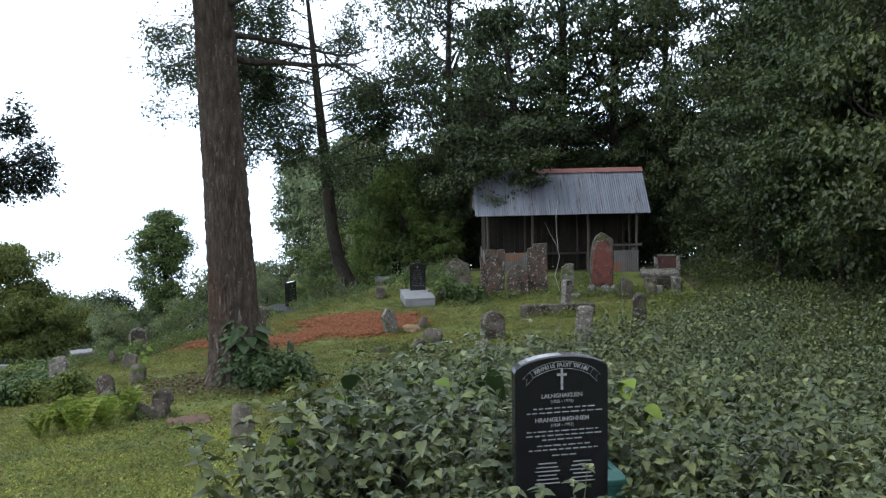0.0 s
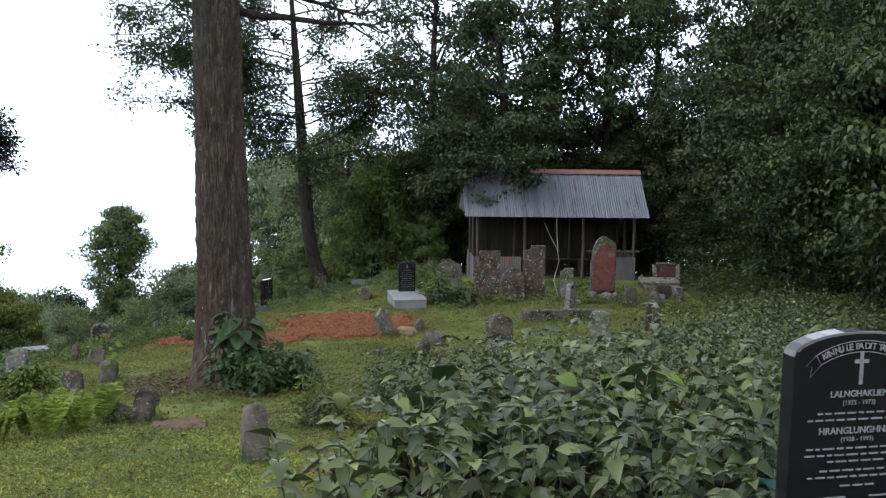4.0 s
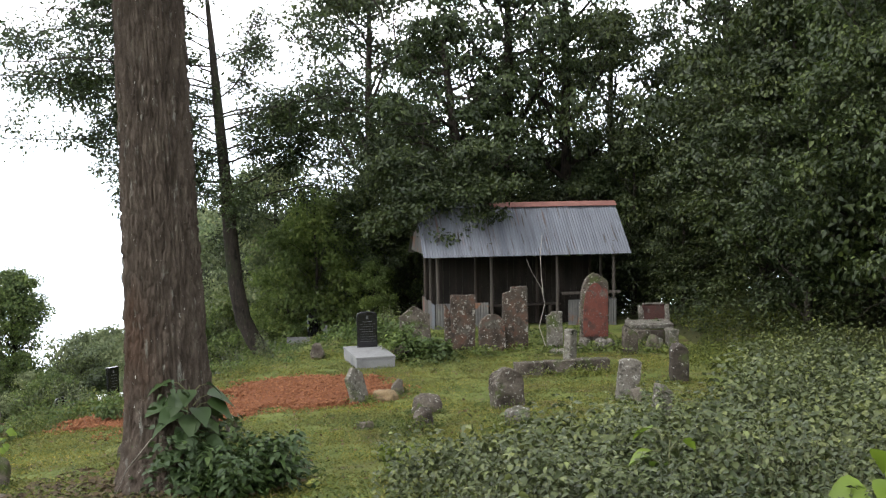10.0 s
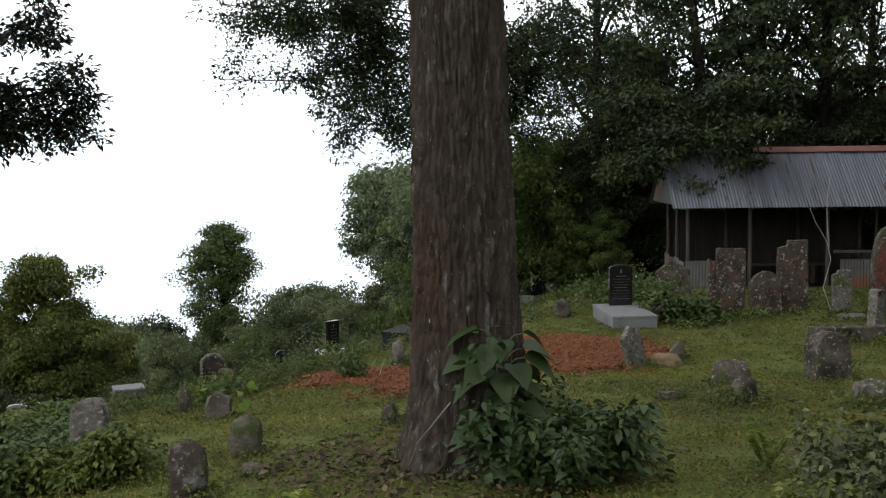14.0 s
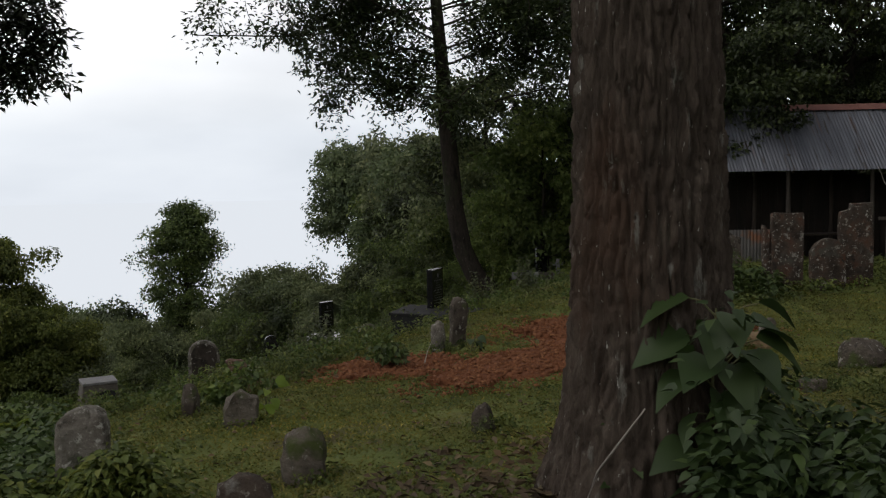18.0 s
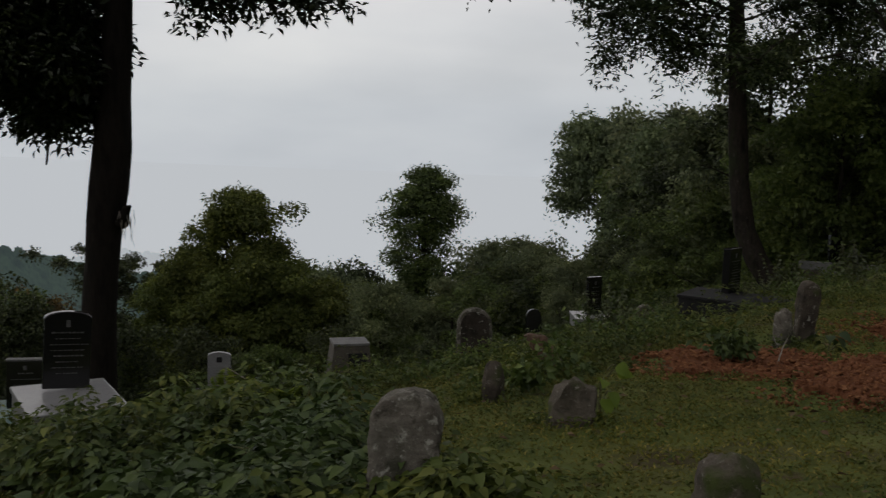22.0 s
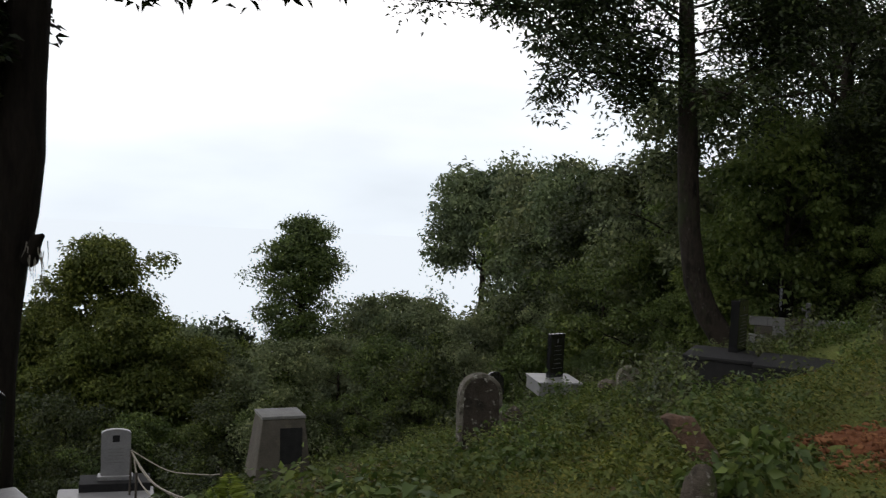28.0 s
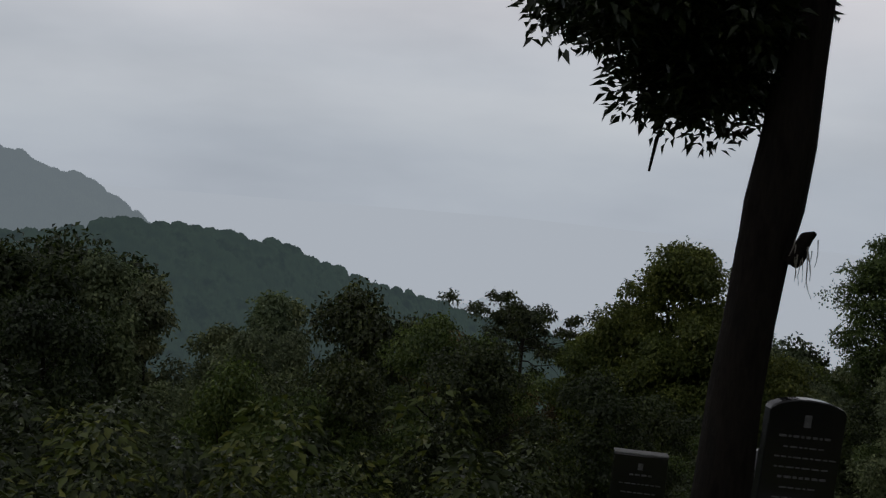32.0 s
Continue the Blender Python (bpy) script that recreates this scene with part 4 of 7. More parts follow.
    tagged(part("branchwork", mesh_of("branchwork", v, q, BARK_BLACK, True), BARK_BLACK, base), kind="stuff")
    spots = np.array(spots)
    off = ball(rng, (len(spots), 26), 0.25)
    pos = (spots[:, None] + off).reshape(-1, 3)
    way = unit(off).reshape(-1, 3) * (1, 1, 0.3) + rng.normal(0, 0.5, (len(pos), 3)) * (1, 1, 0.7) + (0, 0, -0.05)
    v, f = leaves(pos, way, 0.125 * rng.uniform(0.6, 1.25, len(pos)), rng, ratio=0.44)
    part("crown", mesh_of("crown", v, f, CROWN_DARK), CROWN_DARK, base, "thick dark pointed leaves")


dark_tree()

# far single trees and the wooded slopes, from a few kinds
FAR = pose(0, 0, -2000)
tree("lone_tree", "lone oval-crowned tree standing above the slope", 31, 9.9, 0.14, 2.25, leaf=CROWN_LIGHT, limbs=64, first=0.34, per_clump=27, leaf_size=0.15, clumps=6, clump_r=0.5, m=pose(-15.5, 67.0, -14.8), rise=0.45, twigs=3, sway=0.012)
yellow = tree("slope_tree", "bushy yellow green tree below the graveyard", 32, 9.0, 0.16, 2.7, leaf=CROWN_YELLOW, limbs=44, first=0.1, per_clump=58, leaf_size=0.16, clumps=6, clump_r=0.55, m=pose(-21.1, 56.0, -14.6), rise=0.5)
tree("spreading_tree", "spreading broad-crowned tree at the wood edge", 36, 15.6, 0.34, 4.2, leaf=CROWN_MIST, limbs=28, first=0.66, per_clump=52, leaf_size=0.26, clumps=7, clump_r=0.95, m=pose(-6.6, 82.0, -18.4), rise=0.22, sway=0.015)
wood_a = tree("forest_tree", "forest tree with a full green crown", 41, 11.0, 0.19, 3.4, leaf=CROWN_LIGHT, limbs=18, first=0.22, per_clump=48, leaf_size=0.2, clumps=6, clump_r=0.65, m=pose(-26, 74, gz(-26, 74) - 0.3))
wood_b = tree("forest_tree", "tall dark forest tree with dense foliage", 42, 13.5, 0.3, 3.8, leaf=CROWN, limbs=25, first=0.36, per_clump=32, leaf_size=0.19, clumps=5, clump_r=0.66, m=pose(15.5, 38, gz(15.5, 38) - 0.3))
wood_k = tree("forest_tree", "tall dark-trunked tree with an open airy crown", 52, 13.5, 0.27, 3.6, leaf=CROWN, limbs=20, first=0.36, per_clump=44, leaf_size=0.17, clumps=6, clump_r=0.7, m=pose(2.0, 45, gz(2, 45) - 0.3), rise=0.5)
wood_c = tree("forest_tree", "low spreading forest tree with foliage to the ground", 43, 7.0, 0.15, 3.0, leaf=CROWN_LIGHT, limbs=18, first=0.08, per_clump=52, leaf_size=0.17, clumps=6, clump_r=0.6, m=pose(12.5, 15.5, gz(12.5, 15.5) - 0.2), rise=0.3)
wood_e = tree("forest_tree", "dark many-limbed tree leaning over the shed roof", 45, 9.6, 0.3, 3.0, leaf=CROWN, limbs=16, first=0.46, per_clump=38, leaf_size=0.15, clumps=7, clump_r=0.52, m=pose(5.0, 40.6, gz(5.0, 40.6) - 0.3), rise=0.1, lean=(-0.12, -0.08))
boughs = np.random.default_rng(450)
bough_spots = []
for head, start, reach, up in ((-118, 4.6, 5.6, -0.02), (-112, 4.9, 5.4, -0.03), (-106, 4.8, 5.6, -0.02), (-124, 5.3, 5.2, -0.06), (-100, 5.5, 5.0, -0.08), (-115, 4.9, 5.3, -0.06), (-109, 4.8, 5.2, -0.05), (-121, 4.9, 5.4, -0.04), (-96, 4.7, 4.6, -0.02), (-104, 4.7, 5.0, -0.02)):
    a = radians(head)
    path = limb_path(boughs, (-0.5, -0.3, start), (math.cos(a), math.sin(a), up), reach, 9, 0.07, -0.01)
    part("bough", mesh_of("bough", *tube(path, np.linspace(0.07, 0.012, 9), 7), BARK_DARK, True), BARK_DARK, wood_e)
    bough_spots += [path[k] + boughs.normal(0, 0.3, 3) * (1, 1, 0.5) for k in (3, 4, 5, 6, 7, 8, 8) for _ in range(5)]
bough_spots = np.array(bough_spots)
v, f = puffs(bough_spots, 0.34 * boughs.uniform(0.7, 1.4, len(bough_spots)), 70, 0.13, boughs)
part("bough_foliage", mesh_of("bough_foliage", v, f, CROWN), CROWN, wood_e, "dark foliage hanging over the shed roof")
wood_f = tree("forest_tree", "haze-paled green tree with a soft rounded crown", 46, 9.0, 0.15, 3.0, leaf=CROWN_MIST, limbs=22, first=0.1, per_clump=46, leaf_size=0.16, clumps=6, clump_r=0.6, m=pose(-1.4, 46.4, -8.6), rise=0.35)
wood_g = tree("forest_tree", "small tree with rusty brown and ochre leaves", 47, 6.2, 0.12, 2.6, leaf=CROWN_RUST, limbs=18, first=0.1, per_clump=46, leaf_size=0.15, clumps=6, clump_r=0.55, m=pose(-27.0, 50.0, -15.6), rise=0.4)
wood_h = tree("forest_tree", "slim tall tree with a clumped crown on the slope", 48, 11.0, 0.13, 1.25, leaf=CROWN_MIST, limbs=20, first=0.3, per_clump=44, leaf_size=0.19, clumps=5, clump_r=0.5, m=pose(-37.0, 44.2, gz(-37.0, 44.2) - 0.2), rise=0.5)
wood_j = tree("forest_tree", "fresh green understorey tree with light leaves", 50, 6.0, 0.09, 2.4, leaf=CROWN_FRESH, limbs=18, first=0.08, per_clump=40, leaf_size=0.15, clumps=6, clump_r=0.5, m=pose(-0.2, 42.2, gz(-0.2, 42.2) - 0.8), rise=0.35)
tree("forest_tree", "dark flat-topped tree with layered boughs", 49, 9.0, 0.2, 4.0, leaf=CROWN, limbs=16, first=0.74, per_clump=40, leaf_size=0.2, clumps=6, clump_r=0.45, m=pose(-34.3, 70.0, -20.0), rise=0.05, spread=0.12)
wood_d = tree("forest_tree", "dark understorey tree with heavy foliage", 44, 8.5, 0.16, 3.2, leaf=CROWN, limbs=18, first=0.1, per_clump=50, leaf_size=0.18, clumps=6, clump_r=0.65, m=pose(13.0, 34.5, gz(13.0, 34.5) - 0.2), rise=0.3)


wood_m = tree("forest_tree", "leafy mid-green tree drooping over the nettle bank", 51, 8.0, 0.14, 3.2, leaf=CROWN_MID, limbs=22, first=0.06, per_clump=56, leaf_size=0.15, clumps=6, clump_r=0.62, m=pose(13.2, 17.5, gz(13.2, 17.5) - 0.2), rise=0.3)

# how high each kind stands
TALL = {k: max(v.co.z for o in k.children if o.name.startswith("crown") for v in o.data.vertices) for k in (wood_a, wood_c, wood_d, wood_f, wood_g, wood_h, wood_m)}


BAND = ((-21.4, 58.0, -9.3, wood_m), (-19.6, 57.0, -9.1, wood_c), (-17.9, 58.4, -8.9, wood_m), (-16.4, 57.2, -8.8, wood_f), (-14.2, 58.6, -8.5, wood_m), (-12.4, 57.4, -8.2, wood_f), (-10.6, 58.6, -8.0, wood_m), (-9.4, 62.5, -7.2, wood_f))


def plant_wood():
    rng = np.random.default_rng(99)

    def put(kind, x, y, s=1.0, dz=-0.3):
        copy_thing(kind, pose(x, y, gz(x, y) + dz, 0, 0, rng.uniform(0, 360)) @ Matrix.Diagonal((s, s, s * rng.uniform(0.9, 1.1), 1)))
    # behind and beside the shed: tall trees
    for x, y, kind, s in ((6.3, 41.0, wood_k, 1.0), (8.4, 41.4, wood_k, 0.95), (14.6, 42.2, wood_b, 1.0), (11.4, 45.5, wood_k, 0.85), (3.4, 50, wood_k, 0.8),
                          (15.5, 31, wood_b, 1.0), (17, 25, wood_b, 1.0), (15, 20, wood_b, 0.95), (14, 11, wood_b, 0.9), (20, 30, wood_b, 1.1), (20, 20, wood_b, 1.1),
                          (12.6, 27.5, wood_m, 1.1), (12.4, 23.2, wood_m, 1.15), (11.2, 20.0, wood_m, 0.8), (13.0, 30.5, wood_m, 0.9), (11.2, 32.6, wood_d, 0.85), (10.8, 29.6, wood_d, 0.7), (11.2, 26.2, wood_m, 0.85), (14, 26, wood_d, 1.1), (4.5, 48.5, wood_d, 0.7), (7, 50.5, wood_d, 0.7), (9.5, 51, wood_d, 0.7), (12, 52, wood_d, 0.7), (14.5, 51, wood_d, 0.7), (17, 50, wood_d, 0.75), (19.5, 46.5, wood_d, 0.75), (2.6, 44.6, wood_d, 0.55), (9.0, 46.0, wood_d, 0.5), (10.6, 44, wood_d, 0.5), (8, 49, wood_d, 0.6), (12, 49, wood_d, 0.6), (6.5, 45, wood_d, 0.5), (11.5, 42, wood_d, 0.5), (13.5, 45, wood_d, 0.6), (17, 34, wood_d, 1.2), (16, 47, wood_d, 1.2), (19.5, 41, wood_d, 1.3), (23, 35, wood_d, 1.3), (24, 27, wood_d, 1.3), (24, 19, wood_d, 1.3), (9.9, 39.0, wood_d, 0.66), (11.6, 37.8, wood_d, 0.7), (13.4, 38.4, wood_d, 0.9), (15.2, 36, wood_d, 0.9), (5.0, 39.8, wood_d, 0.5), (7.0, 40.0, wood_d, 0.56), (8.6, 39.6, wood_d, 0.56), (18, 30, wood_d, 1.1), (14.6, 31.5, wood_d, 0.9), (10.6, 36.6, wood_d, 0.42), (12.6, 35.6, wood_d, 0.5), (14.2, 33.6, wood_d, 0.6)):
        put(kind, x, y, s)
    # understorey closing the view under the tall crowns
    for x, y, kind, s in ((-4.4, 44.0, wood_c, 0.26), (-2.0, 43.6, wood_j, 0.5), (-1.0, 42.8, wood_j, 0.7), (1.7, 42.4, wood_m, 0.76), (-0.9, 47.5, wood_j, 0.9), (3.4, 43.2, wood_m, 0.8), (0.5, 43.6, wood_j, 0.95), (1.5, 40.2, wood_j, 0.4), (5.4, 43.0, wood_f, 0.72), (7.4, 42.4, wood_d, 0.66), (9.2, 42.5, wood_d, 0.75),
                          (-6.6, 44.6, wood_c, 0.26),  (5.8, 46.8, wood_d, 0.9), (12.0, 40.2, wood_d, 0.62), (9.8, 43.5, wood_c, 0.7), (11.8, 46, wood_c, 0.8), (14, 47.5, wood_c, 0.8), (16.4, 43.5, wood_c, 0.8), (12.8, 41.2, wood_c, 0.6), (-8.4, 46.6, wood_c, 0.3), (-7.5, 51, wood_f, 0.4)):
        put(kind, x, y, s)
    # taller trees standing out of the left slope: place, height of the top
    spots = []
    for x, y, top, kind in ((-38.3, 39.6, -3.8, wood_d), (-42.9, 46.6, -5.3, wood_d), (-36.0, 41.6, -5.4, wood_h), (-38.8, 50.3, -8.0, wood_h), (-38.2, 52.4, -7.6, wood_h), (-39.4, 55.0, -8.0, wood_h), (-35.4, 55.5, -8.0, wood_h), (-34.3, 57.4, -8.2, wood_h), (-33.4, 56.4, -9.6, wood_h), (-31.7, 45.8, -8.2, wood_h), (-30.2, 47.4, -8.9, wood_h), (-28.1, 48.4, -9.4, wood_h), (-27.4, 36.2, -8.0, wood_h), (-30.2, 38.6, -7.4, wood_h), (-27.3, 53.4, -9.5, wood_g), (-24.6, 50.3, -9.6, wood_g), (-25.8, 56.4, -10.0, wood_g), (-13.0, 72.9, -8.4, wood_f), (-10.8, 73.1, -7.0, wood_f), (-13.8, 67.2, -8.6, wood_f), (-10.9, 67.7, -7.3, wood_f), (-9.3, 60.6, -6.2, wood_f), (-8.6, 66.0, -7.4, wood_f), (-11.5, 61.5, -7.8, wood_c), (-7.2, 53.5, -5.6, wood_f), (-4.6, 51.0, -4.4, wood_f), (-2.6, 52.5, -3.2, wood_c), (-6.2, 56.0, -5.0, wood_f), (-8.8, 56.5, -6.6, wood_c), (-5.6, 48.5, -5.0, wood_c), (0.6, 48.5, -0.8, wood_f), (2.4, 46.6, -0.5, wood_f), (-3.4, 49.0, -2.6, wood_c), (-2.8, 54, -2.8, wood_f), (0.5, 54, -1.2, wood_a), (4.0, 51, 0.0, wood_a), (-1.6, 46.0, -1.4, wood_f), (-0.3, 44.6, -1.6, wood_c), (1.5, 44.4, -0.9, wood_f), (-2.9, 46.2, -2.8, wood_c), (-23.1, 71.2, -10.3, wood_f), (-19.7, 63.9, -9.5, wood_f), (-19.8, 68.0, -9.9, wood_a), (-18.0, 66.4, -9.4, wood_f), (-20.4, 59.5, -9.4, wood_c), (-3.4, 57.2, -0.8, wood_f), (-2.5, 55.1, -0.4, wood_d), (-1.6, 52.9, -0.2, wood_d), (-3.4, 53.2, -1.9, wood_d), (-2.4, 50.0, -1.6, wood_d), (-3.5, 67.0, -0.6, wood_f), (-2.3, 63.9, -0.3, wood_f), (-1.3, 60.7, -2.0, wood_f), (-4.0, 71.0, -3.6, wood_a), (-16.5, 70, -10.0, wood_f), (-18, 66, -9.9, wood_a)):
        tall = TALL[kind]
        top = top - (1.2 if x < -24 or x < -4.4 and -8.3 < top < -4.3 else 0.6)
        s = min(1.5, (top - gz(x, y)) / tall)
        put(kind, x, y, s, min(0, top - gz(x, y) - tall * s))
        spots.append((x, y))
    # the band of crowns between the single trees
    for x, y, top, kind in BAND:
        s = (top - gz(x, y)) / TALL[kind]
        put(kind, x, y, s, 0)
    # lower yellow green trees crowding the foot of the slope tree
    for x, y, top, s in ((-23.0, 55.6, -7.6, 0.85), (-19.4, 55.2, -7.9, 0.85), (-21.2, 54.6, -8.4, 0.8), (-24.6, 55.4, -9.0, 0.8), (-17.8, 56.4, -8.9, 0.8)):
        copy_thing(yellow, pose(x, y, top - 9.4 * s, 0, 0, rng.uniform(0, 360)) @ Matrix.Diagonal((s, s, s, 1)))
    # scrub trees close under the bank
    for x, y, kind, s in ((-17.5, 27, wood_c, 0.34), (-19, 31, wood_c, 0.42), (-16.5, 36, wood_c, 0.36), (-21, 27, wood_d, 0.42), (-22.5, 33, wood_c, 0.46), (-19, 23, wood_c, 0.36), (-24, 24, wood_d, 0.46), (-20, 37.5, wood_d, 0.44), (-25, 37, wood_c, 0.5), (-15, 40, wood_c, 0.36), (-27, 29, wood_c, 0.5),
                          (-29, 34, wood_d, 0.55), (-23, 41, wood_c, 0.5), (-31, 25, wood_c, 0.55), (-28, 20, wood_c, 0.5), (-11.5, 40.5, wood_c, 0.36), (-8.5, 41, wood_c, 0.33), (-17.5, 43, wood_d, 0.45), (-13.5, 43.5, wood_c, 0.42), (-33, 30, wood_d, 0.6), (-28, 41, wood_d, 0.55), (-34, 37, wood_c, 0.6)):
        put(kind, x, y, s)
        spots.append((x, y))
    planted = len(spots)
    # the slope ahead and to the left, tops falling away
    for _ in range(4000):
        x, y = rng.uniform(-75, 3), rng.uniform(24, 110)
        if y < 43 and x > -16 or (x > -19 and y < 41) or (y > 50 and x > -10.5 and y < 62):
            continue
        if math.hypot(x + 15.5, y - 67) < 4 or math.hypot(x + 21.1, y - 56) < 3.4 or math.hypot(x + 6.6, y - 82.0) < 5.0:
            continue
        far = math.hypot(x, y - 15)
        if all(math.hypot(x - a, y - b) > 2.6 + far * 0.022 for a, b in spots):
            spots.append((x, y))
        if len(spots) > 190:
            break
    for i, (x, y) in enumerate(spots):
        if i < planted and x < -24:
            continue
        far = math.hypot(x + 7, y - 17)
        top = -2.8 - 0.118 * far - (1.2 if -30 < x < -12 and y > 40 else 0) + rng.uniform(-2.6, 0.7) - (0.6 if x < -24 else 0)
        kind = (wood_a, wood_c, wood_d, wood_d, wood_f, wood_d, wood_a)[rng.integers(7)]
        if x < -24 and rng.random() < 0.45:
            kind = wood_h
        tall = TALL[kind]
        s = min(1.25, max(0.45, (top - gz(x, y)) / tall))
        put(kind, x, y, s, min(0, top - gz(x, y) - tall * s))


plant_wood()

# ---- the open shed ----


def corrugated(w, length, pitch=0.076, amp=0.009, seed=0, step=0.25):
    """A corrugated sheet: w across the waves (x), length along them (y), lying in z = 0, with thickness."""
    n = int(w / pitch * 6) + 1
    xs = np.linspace(0, w, n)
    ys = np.linspace(0, length, max(2, int(length / step)))
    rng = np.random.default_rng(seed)
    sag = rng.normal(0, 0.004, (n, len(ys))) * 0.4
    Z = amp * np.sin(xs / pitch * 2 * np.pi)[:, None] + sag
    X, Y = np.meshgrid(xs, ys, indexing="ij")
    top = np.stack([X, Y, Z], -1).reshape(-1, 3)
    m = len(ys)
    i, j = np.meshgrid(np.arange(n - 1), np.arange(m - 1), indexing="ij")
    q = np.stack([i * m + j, (i + 1) * m + j, (i + 1) * m + j + 1, i * m + j + 1], -1).reshape(-1, 4)
    low = top - (0, 0, 0.003)
    return np.concatenate([top, low]), np.concatenate([q, q[:, ::-1] + len(top)])


def shed():
    x0, x1, yf, yr, yb, ze, zr = 2.38, 8.22, 34.7, 36.15, 37.6, -1.95, -0.55
    zg = gz(5, 36)
    base = thing("shed", "old open shed with a rusty corrugated zinc roof and timber posts", "shed")
    slope = math.hypot(yr - yf, zr - ze)
    tilt = math.degrees(math.atan2(zr - ze, yr - yf))
    rng = np.random.default_rng(4)
    k = 8
    w = (x1 - x0) / k
    for i in range(k):
        v, q = corrugated(w + 0.07, slope + rng.uniform(-0.02, 0.05), seed=i)
        part("roof_sheet", mesh_of("roof_sheet", v, q, ZINC, True), ZINC, base, "" if i else "grey corrugated zinc roof sheet",
             pose(x0 + i * w - 0.03, yf - rng.uniform(0, 0.05), ze + 0.006 * (i % 2) + rng.uniform(0, 0.008), tilt))
        part("roof_sheet", mesh_of("roof_sheet", *corrugated(w + 0.07, slope, seed=i + 20), ZINC_OLD, True), ZINC_OLD, base, "", pose(x0 + (i + 1) * w + 0.03, yb, ze + 0.006 * (i % 2), tilt, 0, 180))
    for i in range(3):
        a, b = x0 + (x1 - x0) * i / 3, x0 + (x1 - x0) * (i + 1) / 3 + 0.05
        bm = bmesh.new()
        ring = [bm.verts.new((x, yr + dy, zr + dz)) for x in (a, b) for dy, dz in ((-0.2, -0.10), (-0.05, 0.012), (0, 0.035), (0.05, 0.012), (0.2, -0.10))]
        for j in range(4):
            bm.faces.new((ring[j], ring[j + 5], ring[j + 6], ring[j + 1]))
        bm.normal_update()
        bmesh.ops.solidify(bm, geom=bm.faces[:], thickness=0.004)
        part("ridge_cap", bm, ZINC if i == 0 else RIDGE_RED, base, "grey zinc ridge cap" if i == 0 else "rusty red ridge cap", pose(0, 0, 0.022 + 0.004 * i))
    for x in (2.78, 4.3, 6.2, 7.85):
        for y in (35.05, 37.25):
            part("post", mesh_of("post", *tube([(x, y, zg - 0.1), (x + 0.02, y, -2.9), (x + rng.uniform(-0.03, 0.03), y, ze + 0.36)], (0.05, 0.047, 0.043), 9, 0.05, int(x * 9)), TIMBER if y < 36 else TIMBER_DARK, True), TIMBER, base)
    for x in (2.78, 7.85):
        part("post", mesh_of("post", *tube([(x, 36.15, zg - 0.1), (x, 36.15, zr - 0.06)], (0.05, 0.045), 9), TIMBER, True), TIMBER, base)
    for y, z in ((35.05, ze + 0.16), (37.25, ze + 0.16), (36.15, zr - 0.2)):
        part("beam", box(x1 - x0 - 0.25, 0.09, 0.1, ((x0 + x1) / 2, y, z), 0.008), TIMBER_DARK, base)
    for x in (2.8, 4.3, 5.8, 7.85):
        for s in (-1, 1):
            part("rafter", box(0.06, slope - 0.15, 0.08, (0, 0, 0), 0.006), TIMBER_DARK, base, "", pose(x, yr + s * (yr - yf) / 2, (ze + zr) / 2 - 0.1, -s * tilt))
    # low zinc walls, gables, and the boarded back
    for a, b in ((2.72, 4.2), (6.5, 7.92)):
        part("wall_sheet", mesh_of("wall_sheet", *corrugated(b - a, 0.82, seed=3), ZINC_OLD, True), ZINC_OLD, base, "low corrugated wall sheet", pose(a, 34.97, zg, 90))
    for x, gx in ((2.70, x0 + 0.05), (7.93, x1 - 0.05)):
        for i in range(4):
            part("side_panel", box(0.012, 0.54, 0.98 + 0.04 * (i % 2), (x, 35.3 + i * 0.555, zg - 0.2), 0.002), (ZINC_OLD, ZINC, ZINC_OLD, CEMENT_WARM)[(i * 3 + 1) % 4], base, "patched flat metal side panel")
        bm = bmesh.new()
        bm.faces.new([bm.verts.new(p) for p in ((gx, yf + 0.12, ze + 0.08), (gx, yb - 0.12, ze + 0.08), (gx, yr, zr - 0.04))])
        bm.normal_update()
        bmesh.ops.solidify(bm, geom=bm.faces[:], thickness=0.012)
        part("gable_panel", bm, ZINC_OLD, base, "stained zinc gable")
    for i in range(26):
        part("board", box(0.19, 0.02, 2.75 + rng.uniform(-0.08, 0.05), (2.85 + i * 0.197, 37.36 + rng.uniform(-0.006, 0.006), zg - 0.8), 0.003), TIMBER_SHADED, base, "" if i else "weathered wall board darkened for the shed's inner shade")
    part("rail", box(1.7, 0.06, 0.07, (7.15, 34.9, zg + 0.98), 0.006), TIMBER, base, "horizontal rail of bare timber")
    part("bench_plank", box(3.2, 0.3, 0.04, (5.2, 36.9, zg + 0.48), 0.006), TIMBER_DARK, base)
    for x in (3.9, 6.5):
        part("bench_leg", box(0.06, 0.25, 0.49, (x, 36.9, zg), 0.005), TIMBER_DARK, base)


shed()

# ---- graves ----


def writing(text, size, at, parent, name="inscription", label="", flip=0, material=LETTER, bold=0.0):
    cu = bpy.data.curves.new(name, "FONT")
    cu.body, cu.size, cu.align_x, cu.align_y, cu.extrude, cu.offset, cu.resolution_u = text, size, "CENTER", "CENTER", 0.0012, bold, 3
    tmp = bpy.data.objects.new(name, cu)
    me = bpy.data.meshes.new_from_object(tmp)
    bpy.data.objects.remove(tmp)
    me.materials.append(material)
    return part(name, me, material, parent, label, at)


